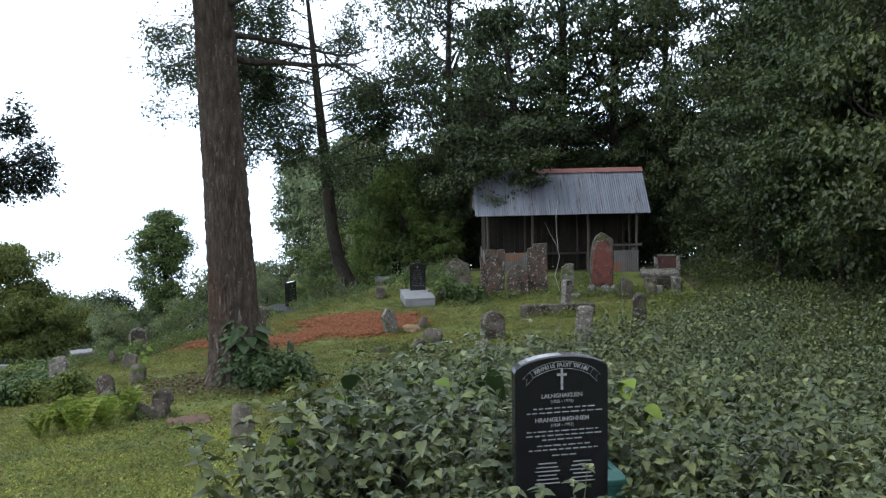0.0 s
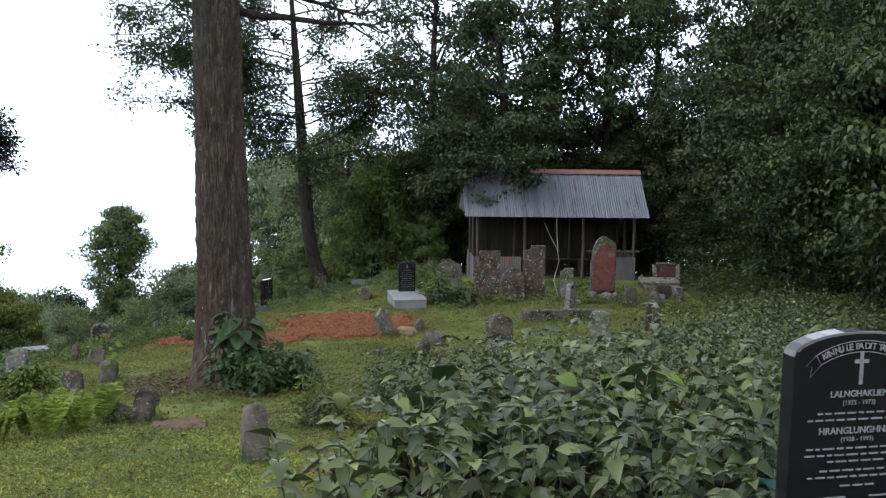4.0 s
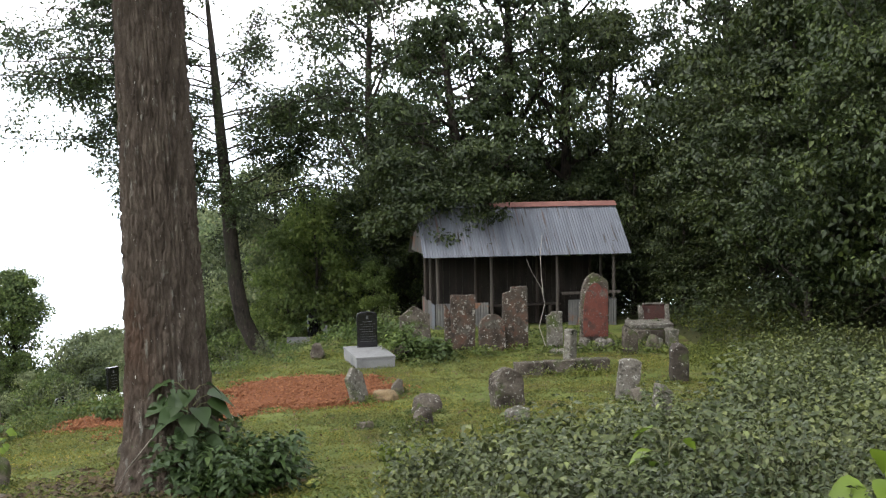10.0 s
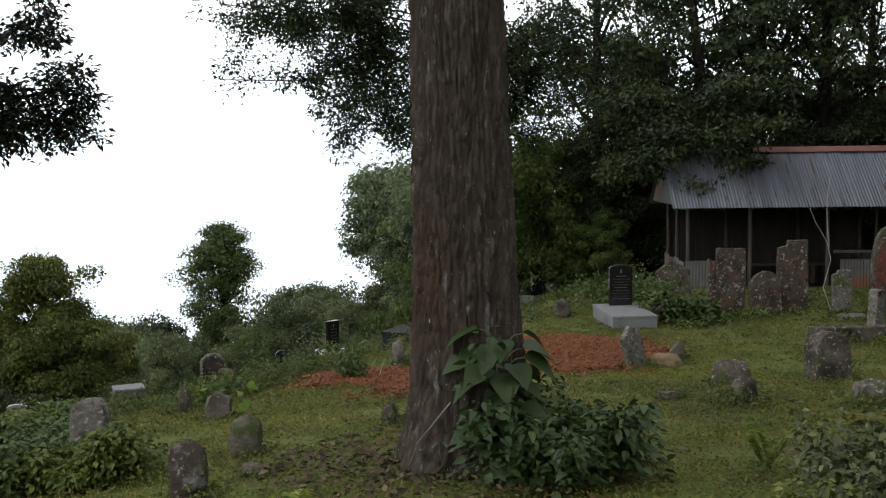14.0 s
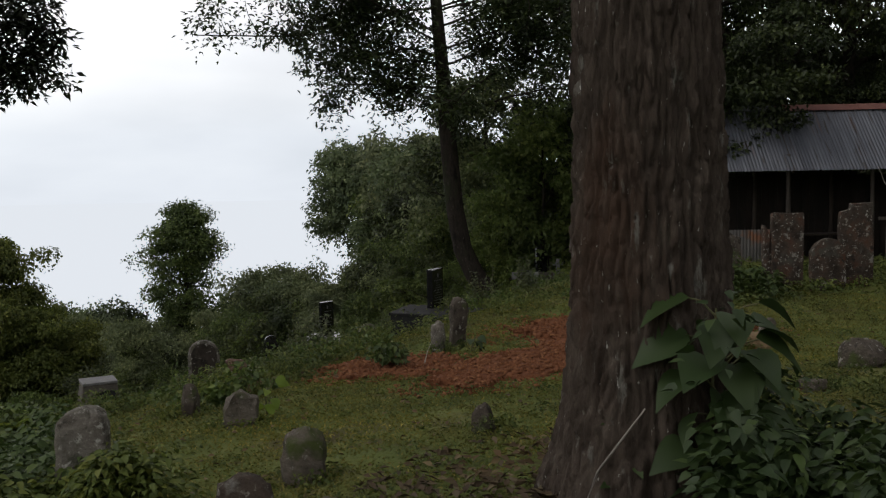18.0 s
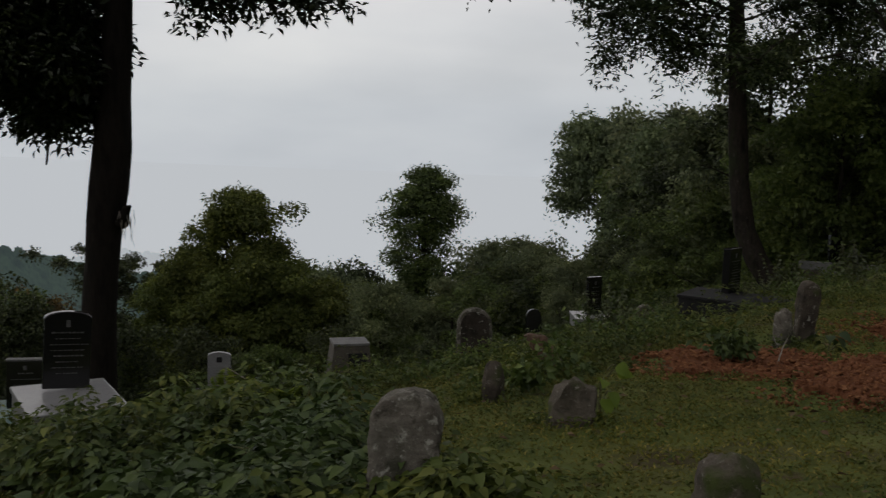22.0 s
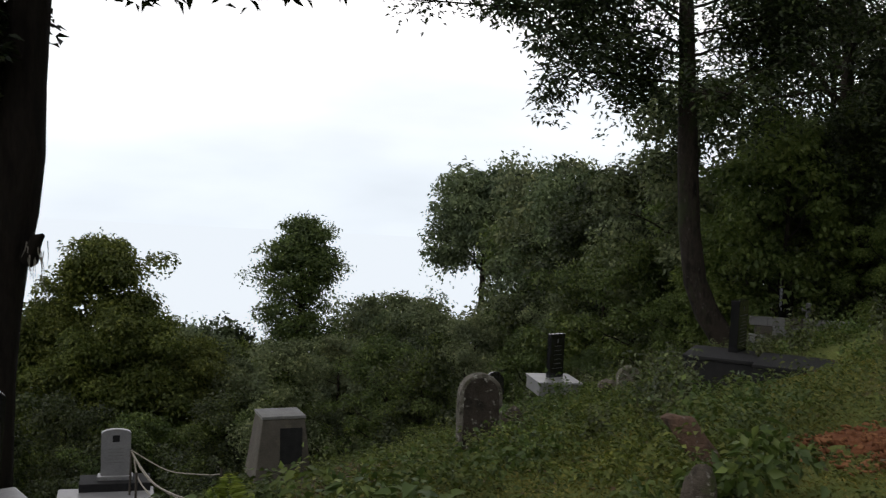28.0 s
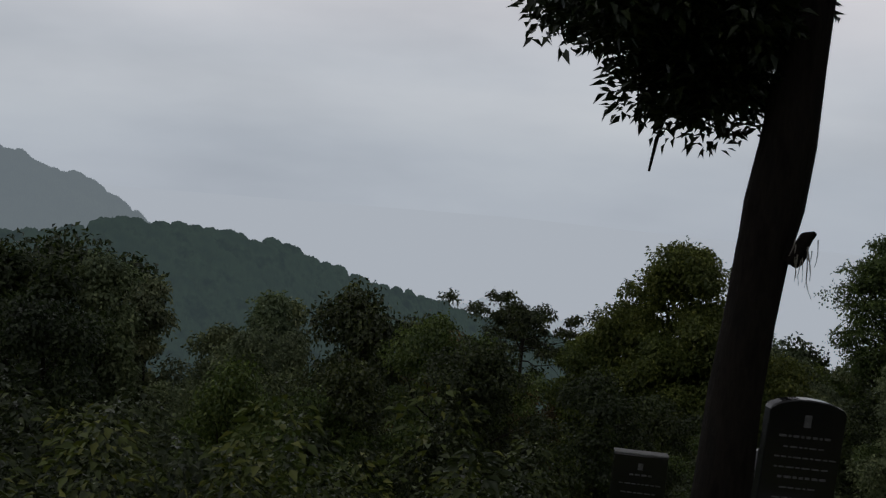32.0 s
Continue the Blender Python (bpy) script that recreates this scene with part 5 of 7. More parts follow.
def granite_stone(m, w, h, t, top="arch", lines=0, label="", name="headstone", border=False, bars=True, front=-1):
    """A polished black slab; unreadable lines of lettering become plain bars."""
    ob = thing(name, label, "headstone", m)
    face = part("slab", slab(w, h, t, top, bevel=0.008), GRANITE, ob)
    y = front * (t / 2 + 0.002)
    rng = np.random.default_rng(int(w * 1000 + h * 77))
    if bars:
        for i in range(lines):
            z = h * (0.72 - 0.6 * i / max(1, lines))
            wide = w * rng.uniform(0.35, 0.78)
            x0 = -wide / 2
            while x0 < wide / 2:
                ww = rng.uniform(0.015, 0.045)
                part("word_bar", box(ww, 0.002, 0.013 if i % 4 == 0 else 0.008, (x0 + ww / 2, y, z), 0), FAINT, face)
                x0 += ww + 0.012
        part("emblem", box(w * 0.09, 0.002, h * 0.09, (0, y, h * 0.80), 0), FAINT, face, "small engraved emblem")
    return ob


def family_headstone():
    x, y, top = 0.87, 5.86, 0.115
    h, w, t = 1.46, 0.555, 0.085
    ob = granite_stone(pose(x, y, top - h, 0, 0, 8), w, h, t, "arch", bars=False, label="arched polished black granite headstone engraved in white")
    f, base = -t / 2 - 0.002, ob
    ob = base.children[0]

    def line(text, size, z, bold=0.0):
        writing(text, size, pose(0, f, z, 90), ob, bold=bold)

    # the cross with its outline
    cz = h - 0.125
    bm = bmesh.new()
    for bw, bh, c in ((0.014, 0.125, cz - 0.012), (0.058, 0.014, cz + 0.013)):
        b2 = box(bw, 0.003, bh, (0, f, c - bh / 2), 0)
        tmp = bpy.data.meshes.new("bit")
        b2.to_mesh(tmp), b2.free()
        bm.from_mesh(tmp)
    part("cross", bm, LETTER, ob, "engraved cross")
    # the ribbon with its motto, on an arc
    R, cy = 0.36, h - 0.055 - 0.36
    for rr in (R - 0.021, R + 0.021):
        pts = [(rr * math.sin(a), f, cy + rr * math.cos(a)) for a in np.linspace(-0.52, 0.52, 24)]
        part("ribbon_edge", mesh_of("ribbon_edge", *tube(pts, [0.0016] * 24, 5), LETTER), LETTER, ob)
    for s in (-1, 1):
        a = 0.52 * s
        c0, c1 = np.array([(R - 0.021) * math.sin(a), f, cy + (R - 0.021) * math.cos(a)]), np.array([(R + 0.021) * math.sin(a), f, cy + (R + 0.021) * math.cos(a)])
        tail = np.array([s * 0.042, 0, -0.045])
        pts = [c1, c0, c0 + tail, c0 + tail * 0.6 + (s * 0.012, 0, 0.02), c1 + tail + (0, 0, 0.004), c1]
        part("ribbon_tail", mesh_of("ribbon_tail", *tube(np.array(pts), [0.0016] * 6, 5), LETTER), LETTER, ob)
    motto = "KAN NU LE PA DIT TAK HAI"
    for i, ch in enumerate(motto):
        a = -0.44 + 0.88 * i / (len(motto) - 1)
        if ch != " ":
            writing(ch, 0.034, pose(R * math.sin(a), f, cy + R * math.cos(a), 90, math.degrees(a), 0), ob, "letter", bold=0.0006)
    line("LALNGHAKLIEN", 0.034, h - 0.235, 0.0006)
    line("(1925 - 1973)", 0.025, h - 0.268)
    line("HRANGLUNGHNEM", 0.036, h - 0.375, 0.0006)
    line("(1928 - 1993)", 0.025, h - 0.408)
    rng = np.random.default_rng(3)
    for z, wide in ((0.31, 0.34), (0.335, 0.42), (0.445, 0.42), (0.47, 0.43), (0.495, 0.24), (0.53, 0.30), (0.555, 0.40), (0.59, 0.12)):
        x0 = -wide / 2
        while x0 < wide / 2:
            ww = rng.uniform(0.018, 0.05)
            part("word_bar", box(ww, 0.002, 0.0065, (x0 + ww / 2, f, h - z), 0), LETTER, ob)
            x0 += ww + 0.011
    for r in range(6):
        for cx in (-0.09, 0.12):
            part("word_bar", box(0.11 + 0.02 * (r % 3), 0.002, 0.0065, (cx, f, h - 0.635 - 0.024 * r), 0), LETTER, ob)
    part("footing", box(0.8, 0.5, 0.35, (0, 0.1, -0.2), 0.015), CEMENT, base, "rough cement footing")


family_headstone()


def tomb(name, label, m, w, length, h, material, cap=0.0, category="grave"):
    """A low built grave: a bed with a slightly proud top slab."""
    ob = thing(name, label, category, m)
    part("bed", box(w, length, h, (0, 0, -0.12), 0.015), material, ob)
    part("top_slab", box(w + cap, length + cap, 0.05, (0, 0, h - 0.12), 0.012), material, ob)
    return ob


tomb("tomb", "turquoise painted cement tomb hidden behind the headstone", pose(1.14, 6.65, -1.78, 0, 0, 8), 0.34, 0.7, 1.04, TURQUOISE, 0.03)

# black stone on the long cement bed
tomb("tomb", "long grey cement tomb with a smooth flat top", pose(0.3, 29.55, -3.97, 0, 0, 5), 0.84, 1.62, 0.44, CEMENT, 0.02)
granite_stone(pose(0.33, 30.12, -3.63, 0, 0, 4), 0.46, 0.84, 0.07, "arch", 9, "arched black granite headstone on a grey cement tomb")

# dark stone on a dark stepped base
tomb("tomb", "dark stone stepped tomb half hidden in weeds", pose(-3.8, 32.2, -4.86, 0, 0, -22), 1.12, 1.0, 0.54, GRANITE_DULL, 0.05)
tomb("tomb", "low dark grave bed among weeds", pose(-2.95, 31.3, -4.68, 0, 0, -22), 1.35, 1.2, 0.42, GRANITE_DULL, 0.03)
granite_stone(pose(-3.63, 32.5, -4.44, 0, 0, 58), 0.42, 0.8, 0.13, "flat", 10, "square black granite headstone on a dark stepped tomb", front=-1)

# black stone on white marble
tomb("tomb", "low white marble grave bed among bushes", pose(-6.0, 35.5, -5.62, 0, 0, 12), 0.75, 0.85, 0.2, WHITE, 0.03)
granite_stone(pose(-5.98, 35.6, -5.5, 0, 0, 40), 0.34, 0.78, 0.09, "flat", 6, "plain black granite headstone on a white marble bed")
granite_stone(pose(-7.05, 34.2, -5.7, -8, 0, 20), 0.3, 0.5, 0.07, "round", 0, "small round-topped black stone leaning in the weeds", bars=False)

# black stone within a low block wall
ob = thing("grave_wall", "low enclosure of whitewashed and grey cement blocks", "grave", pose(0.0, 40.6, -5.42, 0, 0, -6))
rng = np.random.default_rng(8)
for c in range(3):
    for i in range(6):
        part("block", box(0.37, 0.18, 0.19, (-1.05 + i * 0.38 + 0.12 * (c % 2), rng.uniform(-0.01, 0.01), c * 0.2), 0.012), (WHITE, CEMENT, CEMENT_WARM)[int(rng.integers(3))], ob)
granite_stone(pose(-0.38, 40.95, -4.98, 0, 0, 30), 0.36, 0.85, 0.09, "slant", 0, "black granite headstone with a slanted top behind a block wall", bars=False)
ob = thing("cross_marker", "small grey cement cross on a grave", "cross", pose(0.05, 40.75, -4.9))
part("upright", box(0.09, 0.08, 0.42, (0, 0, 0), 0.01), CEMENT, ob)
part("arm", box(0.28, 0.08, 0.08, (0, 0, 0.24), 0.01), CEMENT, ob)


FEET = []


def old_stone(name, label, x, y, w, h, t, top, material, rz=0, rx=0, ry=0, seed=1, rough=0.02, dz=-0.06, z=None):
    FEET.append((x, y, w))
    bm = slab(w, h - dz, t, top, rough * 1.4, seed, bevel=min(0.02, t * 0.15))
    ob = part(name, bm, material, None, label, pose(x, y, (gz(x, y) if z is None else z) + dz, rx, ry, rz))
    return tagged(ob, label, "gravestone")


def boulder(label, x, y, w, d, h, seed, material=STONE, rough=0.25, square=0.3, rz=0, rx=0, ry=0, name="grave_rock", dz=-0.05):
    FEET.append((x, y, w))
    ob = part(name, rock(w, d, h, seed, rough, 4, square), material, None, label, pose(x, y, gz(x, y) + dz, rx, ry, rz))
    return tagged(ob, label, "rock")


# the row of old slabs before the shed
old_stone("old_headstone", "tall square reddish stone slab with lichen", 2.62, 30.6, 0.58, 1.34, 0.16, "flat", STONE_RED, 3, -3, 1, 1)
old_stone("old_headstone", "stepped tall reddish stone slab with lichen", 3.90, 30.65, 0.60, 1.50, 0.16, "step", STONE_RED, -4, -2, 0, 2)
old_stone("old_headstone", "low round-topped dark red stone slab", 3.27, 30.35, 0.62, 0.90, 0.15, "round", STONE_RED, 0, -3, 0, 3)
old_stone("old_headstone", "broken narrow slab at the edge of the row", 2.27, 30.65, 0.13, 1.15, 0.12, "slant", STONE_RED, 5, -2, 0, 4)
old_stone("old_headstone", "mossy gabled stone half grown over", 1.58, 30.9, 0.72, 1.10, 0.15, "gable", STONE, 8, -6, -2, 5)
ob = thing("old_headstone", "tall pointed stone slab with a faded red painted face", "gravestone", pose(5.8, 30.55, -3.72, -2, 1, -2))
part("slab", slab(0.68, 1.62, 0.17, "point", 0.02, 6, 0.02), STONE, ob)
part("painted_face", slab(0.60, 1.28, 0.02, "point", 0.012, 66, 0.004), PAINT_RED, ob, "faded red paint flaking off stone", pose(0.01, -0.107, 0.1))
old_stone("old_headstone", "small speckled white headstone", 4.74, 30.2, 0.37, 0.76, 0.14, "step", STONE_PALE, 2, -4, 0, 7, z=-3.72)
for i, (x, y, w) in enumerate(((5.5, 30.3, 0.36), (5.85, 30.25, 0.4), (6.15, 30.4, 0.3))):
    boulder("pale rubble stone at the foot of a painted slab", x, y, w, w * 0.8, 0.34, 60 + i, STONE_PALE, name="rubble")
for i, (x, y, w) in enumerate(((4.7, 29.95, 0.34), (5.0, 29.9, 0.36), (5.25, 30.0, 0.26), (4.85, 29.8, 0.5))):
    boulder("flat pale stone under a small headstone", x, y, w, w * 0.7, 0.16, 70 + i, STONE_PALE, name="rubble")
old_stone("marker_post", "narrow pale stone marker post with a worn top", 4.24, 27.4, 0.2, 0.86, 0.2, "arch", STONE_PALE, 28, 0, 3, 8, 0.008)
ob = thing("grave_kerb", "low broken cement grave kerb grown with weeds", "kerb")
for i, (x, w, rz) in enumerate(((3.27, 0.62, -3), (3.9, 0.62, 2), (4.6, 0.7, -2))):
    part("kerb_block", slab(w, 0.36, 0.24, "flat", 0.035, 30 + i, 0.02), STONE, ob, "", pose(x, 26.9 + 0.05 * i, gz(x, 26.9) - 0.08, 2 * i - 2, 0, rz))
old_stone("old_headstone", "short mossy stone with a rounded lichened top", 1.95, 23.3, 0.50, 0.64, 0.34, "round", STONE, 10, -4, 0, 9, 0.04)
boulder("low flat-topped lichened stone", 1.55, 20.9, 0.40, 0.36, 0.34, 10, STONE_PALE, 0.3, 0.5)
old_stone("old_headstone", "pale upright slab leaning sideways", 3.98, 23.25, 0.37, 0.72, 0.2, "arch", STONE_PALE, -12, -3, 5, 11, 0.02)
boulder("brown split stone block", 3.98, 22.6, 0.36, 0.3, 0.34, 12, STONE_BROWN, 0.3, 0.7)
old_stone("old_headstone", "short pale stone stump", 3.52, 20.65, 0.24, 0.56, 0.2, "slant", STONE_PALE, 15, 4, 6, 13, 0.03)
old_stone("old_headstone", "dark round-topped stone stained brown and white", 5.74, 25.25, 0.33, 0.72, 0.26, "round", STONE_DARK, -8, 0, 0, 14, 0.03)
old_stone("old_headstone", "short lichened stone beside the built tomb", 6.35, 29.6, 0.32, 0.62, 0.22, "slant", STONE, 4, 0, 0, 15, 0.03)
boulder("half-buried lichened rock in the lawn", 0.55, 22.95, 0.5, 0.42, 0.36, 16, STONE)
boulder("small grey rock among weeds", 0.22, 21.2, 0.34, 0.3, 0.36, 17, STONE)
boulder("small brown rock in short grass", -0.58, 21.45, 0.27, 0.24, 0.19, 18, STONE_BROWN, 0.3, 0.6)
old_stone("old_headstone", "white slab tilted over beside the red earth", -0.33, 24.6, 0.36, 0.66, 0.10, "gable", STONE_PALE, 38, -6, -13, 19, 0.008)
boulder("ochre rock behind a tilted slab", 0.12, 24.75, 0.52, 0.34, 0.26, 20, OCHRE, 0.25, 0.6)
boulder("small dark upright rock by the mound", 0.38, 25.3, 0.24, 0.2, 0.36, 21, STONE_BROWN, 0.3, 0.5)

# the red-backed built tomb
ob = thing("built_tomb", "ruined cement tomb with a maroon panel over a broken bench", "tomb", pose(8.35, 33.2, -4.4, 0, 0, -4))
back = pose(0.22, 0.66, 0, -8)
part("panel", slab(0.62, 0.66, 0.09, "flat", 0.008, 81, 0.012), PAINT_MAROON, ob, "dark faded maroon panel", back @ pose(0, 0, 0.42))
for k, (x, top) in enumerate(((-0.36, "slant"), (0.36, "step"))):
    part("pillar", slab(0.12, 0.68, 0.16, top, 0.02, 82 + k, 0.012), STONE_PALE, ob, "crumbling pale border" if k == 0 else "", back @ pose(x, -0.03, 0.40))
part("coping", slab(0.6, 0.05, 0.12, "flat", 0.01, 84, 0.008), STONE_PALE, ob, "", back @ pose(0, -0.01, 1.08))
part("bench_slab", slab(1.16, 0.62, 0.11, "flat", 0.03, 85, 0.015), STONE_PALE, ob, "cracked lichened bench slab", pose(-0.18, -0.42, 0.63, -84))
part("bench_block", slab(0.34, 0.66, 0.5, "flat", 0.04, 86, 0.02), STONE, ob, "", pose(-0.56, -0.72, -0.06))
part("bench_block", slab(0.24, 0.66, 0.5, "flat", 0.04, 87, 0.02), STONE_PALE, ob, "", pose(0.24, -0.72, -0.06))
# A dark slab stands in for the shade of the hollow below the bench.
part("bench_rear", slab(0.7, 0.6, 0.12, "flat", 0.03, 88, 0.02), STONE_DARK, ob, "", pose(-0.15, -0.5, -0.05))
part("fallen_shard", slab(0.3, 0.34, 0.06, "slant", 0.02, 89, 0.008), STONE_PALE, ob, "leaning broken shard", pose(-0.62, 0.45, 0.4, -6, 28, 12))
boulder("rough lichened block by the tomb", 7.35, 30.7, 0.36, 0.32, 0.62, 22, STONE_BROWN, 0.25, 0.6)
boulder("rough lichened block by the tomb", 7.75, 31.5, 0.4, 0.34, 0.5, 23, STONE_PALE, 0.25, 0.6)

# stones on the lawn and its lower edge
boulder("short squarish stone stump blackened with pale lichen on top", -5.13, 17.45, 0.36, 0.33, 0.5, 24, STUMP, 0.16, 0.55, 12, name="stone_stump")
boulder("rough mossy brown stone stump on the lawn", -4.97, 18.97, 0.31, 0.28, 0.4, 25, STONE_BROWN, 0.3, 0.3, name="stone_stump")
old_stone("stone_stump", "leaning grey stone with white lichen", -3.56, 14.55, 0.24, 0.44, 0.18, "round", STONE, -15, -8, 8, 26, 0.05)
boulder("dark rock beside a leaning stone", -3.85, 14.75, 0.28, 0.25, 0.3, 27, STONE_BROWN)
ob = part("fallen_slab", slab(0.58, 0.34, 0.09, "step", 0.035, 28, 0.015), SLAB_RED, None, "", pose(-3.0, 13.95, gz(-3.0, 13.95) - 0.02, -84, 0, 14))
tagged(ob, "fallen flat reddish slab lying in grass", "slab")
boulder("square pale footing stone in grass", -1.96, 11.9, 0.30, 0.28, 0.66, 29, STONE_BROWN, 0.15, 0.75, name="stone_stump")
old_stone("old_headstone", "low round-topped gravestone speckled with lichen", -6.35, 18.82, 0.31, 0.73, 0.28, "round", STONE_PALE, 6, -6, 0, 31, 0.035)
old_stone("grave_rock", "pointed grey brown rock on the lawn", -5.75, 21.25, 0.27, 0.3, 0.2, "point", STONE_BROWN, 8, -6, 6, 32, 0.06)
boulder("tall mossy rock in weeds", -6.4, 22.45, 0.2, 0.18, 0.36, 33, STONE, 0.3, 0.2)
old_stone("old_headstone", "leaning slab of flaking reddish rock", -5.88, 23.95, 0.16, 0.5, 0.1, "slant", SLAB_RED, 4, -6, -36, 34, 0.03, dz=-0.12)
ob = thing("old_headstone", "round-headed pale gravestone with dark mottled face", "gravestone", pose(-7.4, 28.5, -5.18, -3, 0, 14))
part("slab", slab(0.48, 1.0, 0.16, "round", 0.008, 35, 0.014), STONE_PALE, ob)
part("mottled_face", slab(0.40, 0.94, 0.03, "round", 0.012, 36, 0.004), STONE_DARK, ob, "dark lichen-mottled sunken face", pose(0, -0.072, 0.02))
boulder("pale round stone in weeds", -3.86, 25.15, 0.2, 0.18, 0.44, 36, STONE_PALE, 0.2, 0.2)
old_stone("old_headstone", "narrow pale upright stone in weeds", -3.6, 25.5, 0.2, 0.62, 0.14, "round", STONE, 20, 0, 4, 37, 0.03)
boulder("knobbly dark stone in short grass", -3.7, 20.0, 0.2, 0.19, 0.26, 38, STONE, 0.3, 0.2)
old_stone("old_headstone", "thin mossy stone sliver in the lawn", -2.44, 21.4, 0.15, 0.34, 0.1, "slant", STONE, 10, 0, 0, 39, 0.03)
boulder("small stone at the lawn's edge", -4.75, 18.1, 0.2, 0.18, 0.16, 40, STONE_BROWN)
old_stone("old_headstone", "small pale round-topped stone in weeds", -5.0, 33.6, 0.36, 0.5, 0.14, "round", STONE_PALE, 10, 0, 0, 41, 0.02)
boulder("rounded grey stone among weeds", -6.9, 31.2, 0.4, 0.35, 0.45, 42, STONE, 0.2, 0.2)
boulder("grey stone beside a black headstone", -5.2, 34.4, 0.42, 0.35, 0.4, 43, STONE, 0.2, 0.2)
boulder("small rock at the foot of a tomb", -9.6, 31.2, 0.3, 0.28, 0.34, 44, STONE_BROWN)
boulder("low mossy boulder beside a grave", 1.1, 29.9, 0.42, 0.35, 0.4, 45, STONE, 0.2, 0.2)
boulder("rough stone beside the tomb", -0.75, 30.6, 0.35, 0.3, 0.4, 46, STONE, 0.2, 0.2)

# the battered monument with a dark plaque
ob = thing("monument", "sloping cement monument with a dark plaque", "monument", pose(-10.35, 32.95, -6.75, 0, 0, 24))
part("body", box(0.88, 0.72, 0.94, (0, 0, 0), 0.02, 0.74), CEMENT_WARM, ob)
part("cap", box(0.67, 0.56, 0.05, (0, 0, 0.94), 0.012), CEMENT, ob, "thin pale capping")
part("plaque", box(0.34, 0.02, 0.54, (0.11, 0, 0), 0.006), GRANITE_DULL, ob, "dark engraved plaque", pose(0, -0.345, 0.27, -5.6))
# the small white stone on a black plinth
ob = thing("headstone", "small white marble headstone with grey panel on a black plinth", "headstone", pose(-12.65, 32.35, -6.85, 0, 0, 18))
part("plinth", box(1.0, 0.5, 0.2, (0, 0, -0.1), 0.015), GRANITE_DULL, ob, "black plinth")
part("footing", box(0.5, 0.22, 0.06, (0, 0, 0.1), 0.01), WHITE, ob)
part("slab", slab(0.42, 0.70, 0.09, "arch", bevel=0.01), WHITE, ob, "", pose(0, 0, 0.15))
part("emblem", box(0.1, 0.002, 0.1, (0, -0.049, 0.66), 0), GRANITE_DULL, ob, "small dark emblem")
for i in range(5):
    part("lettering_bar", box(0.22, 0.002, 0.012, (0, -0.049, 0.55 - i * 0.05), 0), CEMENT, ob)
tomb("tomb", "white marble grave bed on the slope", pose(-12.5, 31.5, -7.1, 0, 0, 18), 1.3, 1.6, 0.3, WHITE, 0.03)

# the pair of black stones under the dark tree
tomb("tomb", "white marble tomb bed beneath a tall black headstone", pose(-10.58, 23.45, -4.66, 0, 0, 40), 0.86, 1.1, 0.42, WHITE, 0.03)
granite_stone(pose(-10.74, 23.68, -4.30, 0, 3, 36), 0.44, 0.76, 0.08, "arch", 8, "tall arched black granite headstone on white marble")
tomb("tomb", "turquoise tiled grave bed below a black headstone", pose(-12.2, 25.15, -5.4, 0, 0, 32), 0.82, 1.4, 0.36, TURQUOISE, 0.03)
ob = granite_stone(pose(-12.13, 25.22, -5.03, 0, 1, 26), 0.40, 0.56, 0.10, "flat", 5, "low square black headstone with a pale edge on turquoise tiles")
part("edge", box(0.40, 0.10, 0.012, (0, 0, 0.56), 0.003), CEMENT, ob, "pale top edge")


def cable(pts, r, label, name="cable", material=ROPE):
    v, q = tube(np.array(pts), [r] * len(pts), 6)
    ob = part(name, mesh_of(name, v, q, material, True), material, None, label)
    return tagged(ob, label, "cable")


rng = np.random.default_rng(6)
for i, (mid, end) in enumerate((((-11.6, 31.75, -6.42), (-10.9, 31.5, -6.33)), ((-11.45, 30.7, -6.36), (-10.3, 28.5, -5.72)), ((-11.5, 30.8, -6.40), (-10.35, 28.6, -5.78)), ((-11.7, 30.9, -6.5), (-10.6, 29.0, -6.05)))):
    a, c, b = np.array([-12.3 + 0.03 * i, 31.95 - 0.04 * i, -6.2 - 0.03 * i]), np.array(mid), np.array(end)
    pts = [a * (1 - u) * (1 - 2 * u) + c * 4 * u * (1 - u) + b * u * (2 * u - 1) + (0, 0, 0.012 * math.sin(11 * u + i)) for u in np.linspace(0, 1, 16)]
    cable(pts, (0.009, 0.012, 0.009, 0.011)[i], "slack weathered cable sagging beside a grave")
for x, y, h in ((-12.33, 32.0, 1.4), (-10.9, 31.5, 0.72), (-11.9, 30.9, 1.0), (-11.3, 29.9, 0.6)):
    ob = part("stake", mesh_of("stake", *tube([(x, y, gz(x, y) - 0.1), (x + 0.02, y, gz(x, y) + h)], (0.02, 0.016), 6), TIMBER), TIMBER, None, "thin wooden stake holding a cable")
    tagged(ob, "thin wooden stake holding a cable", "stake")

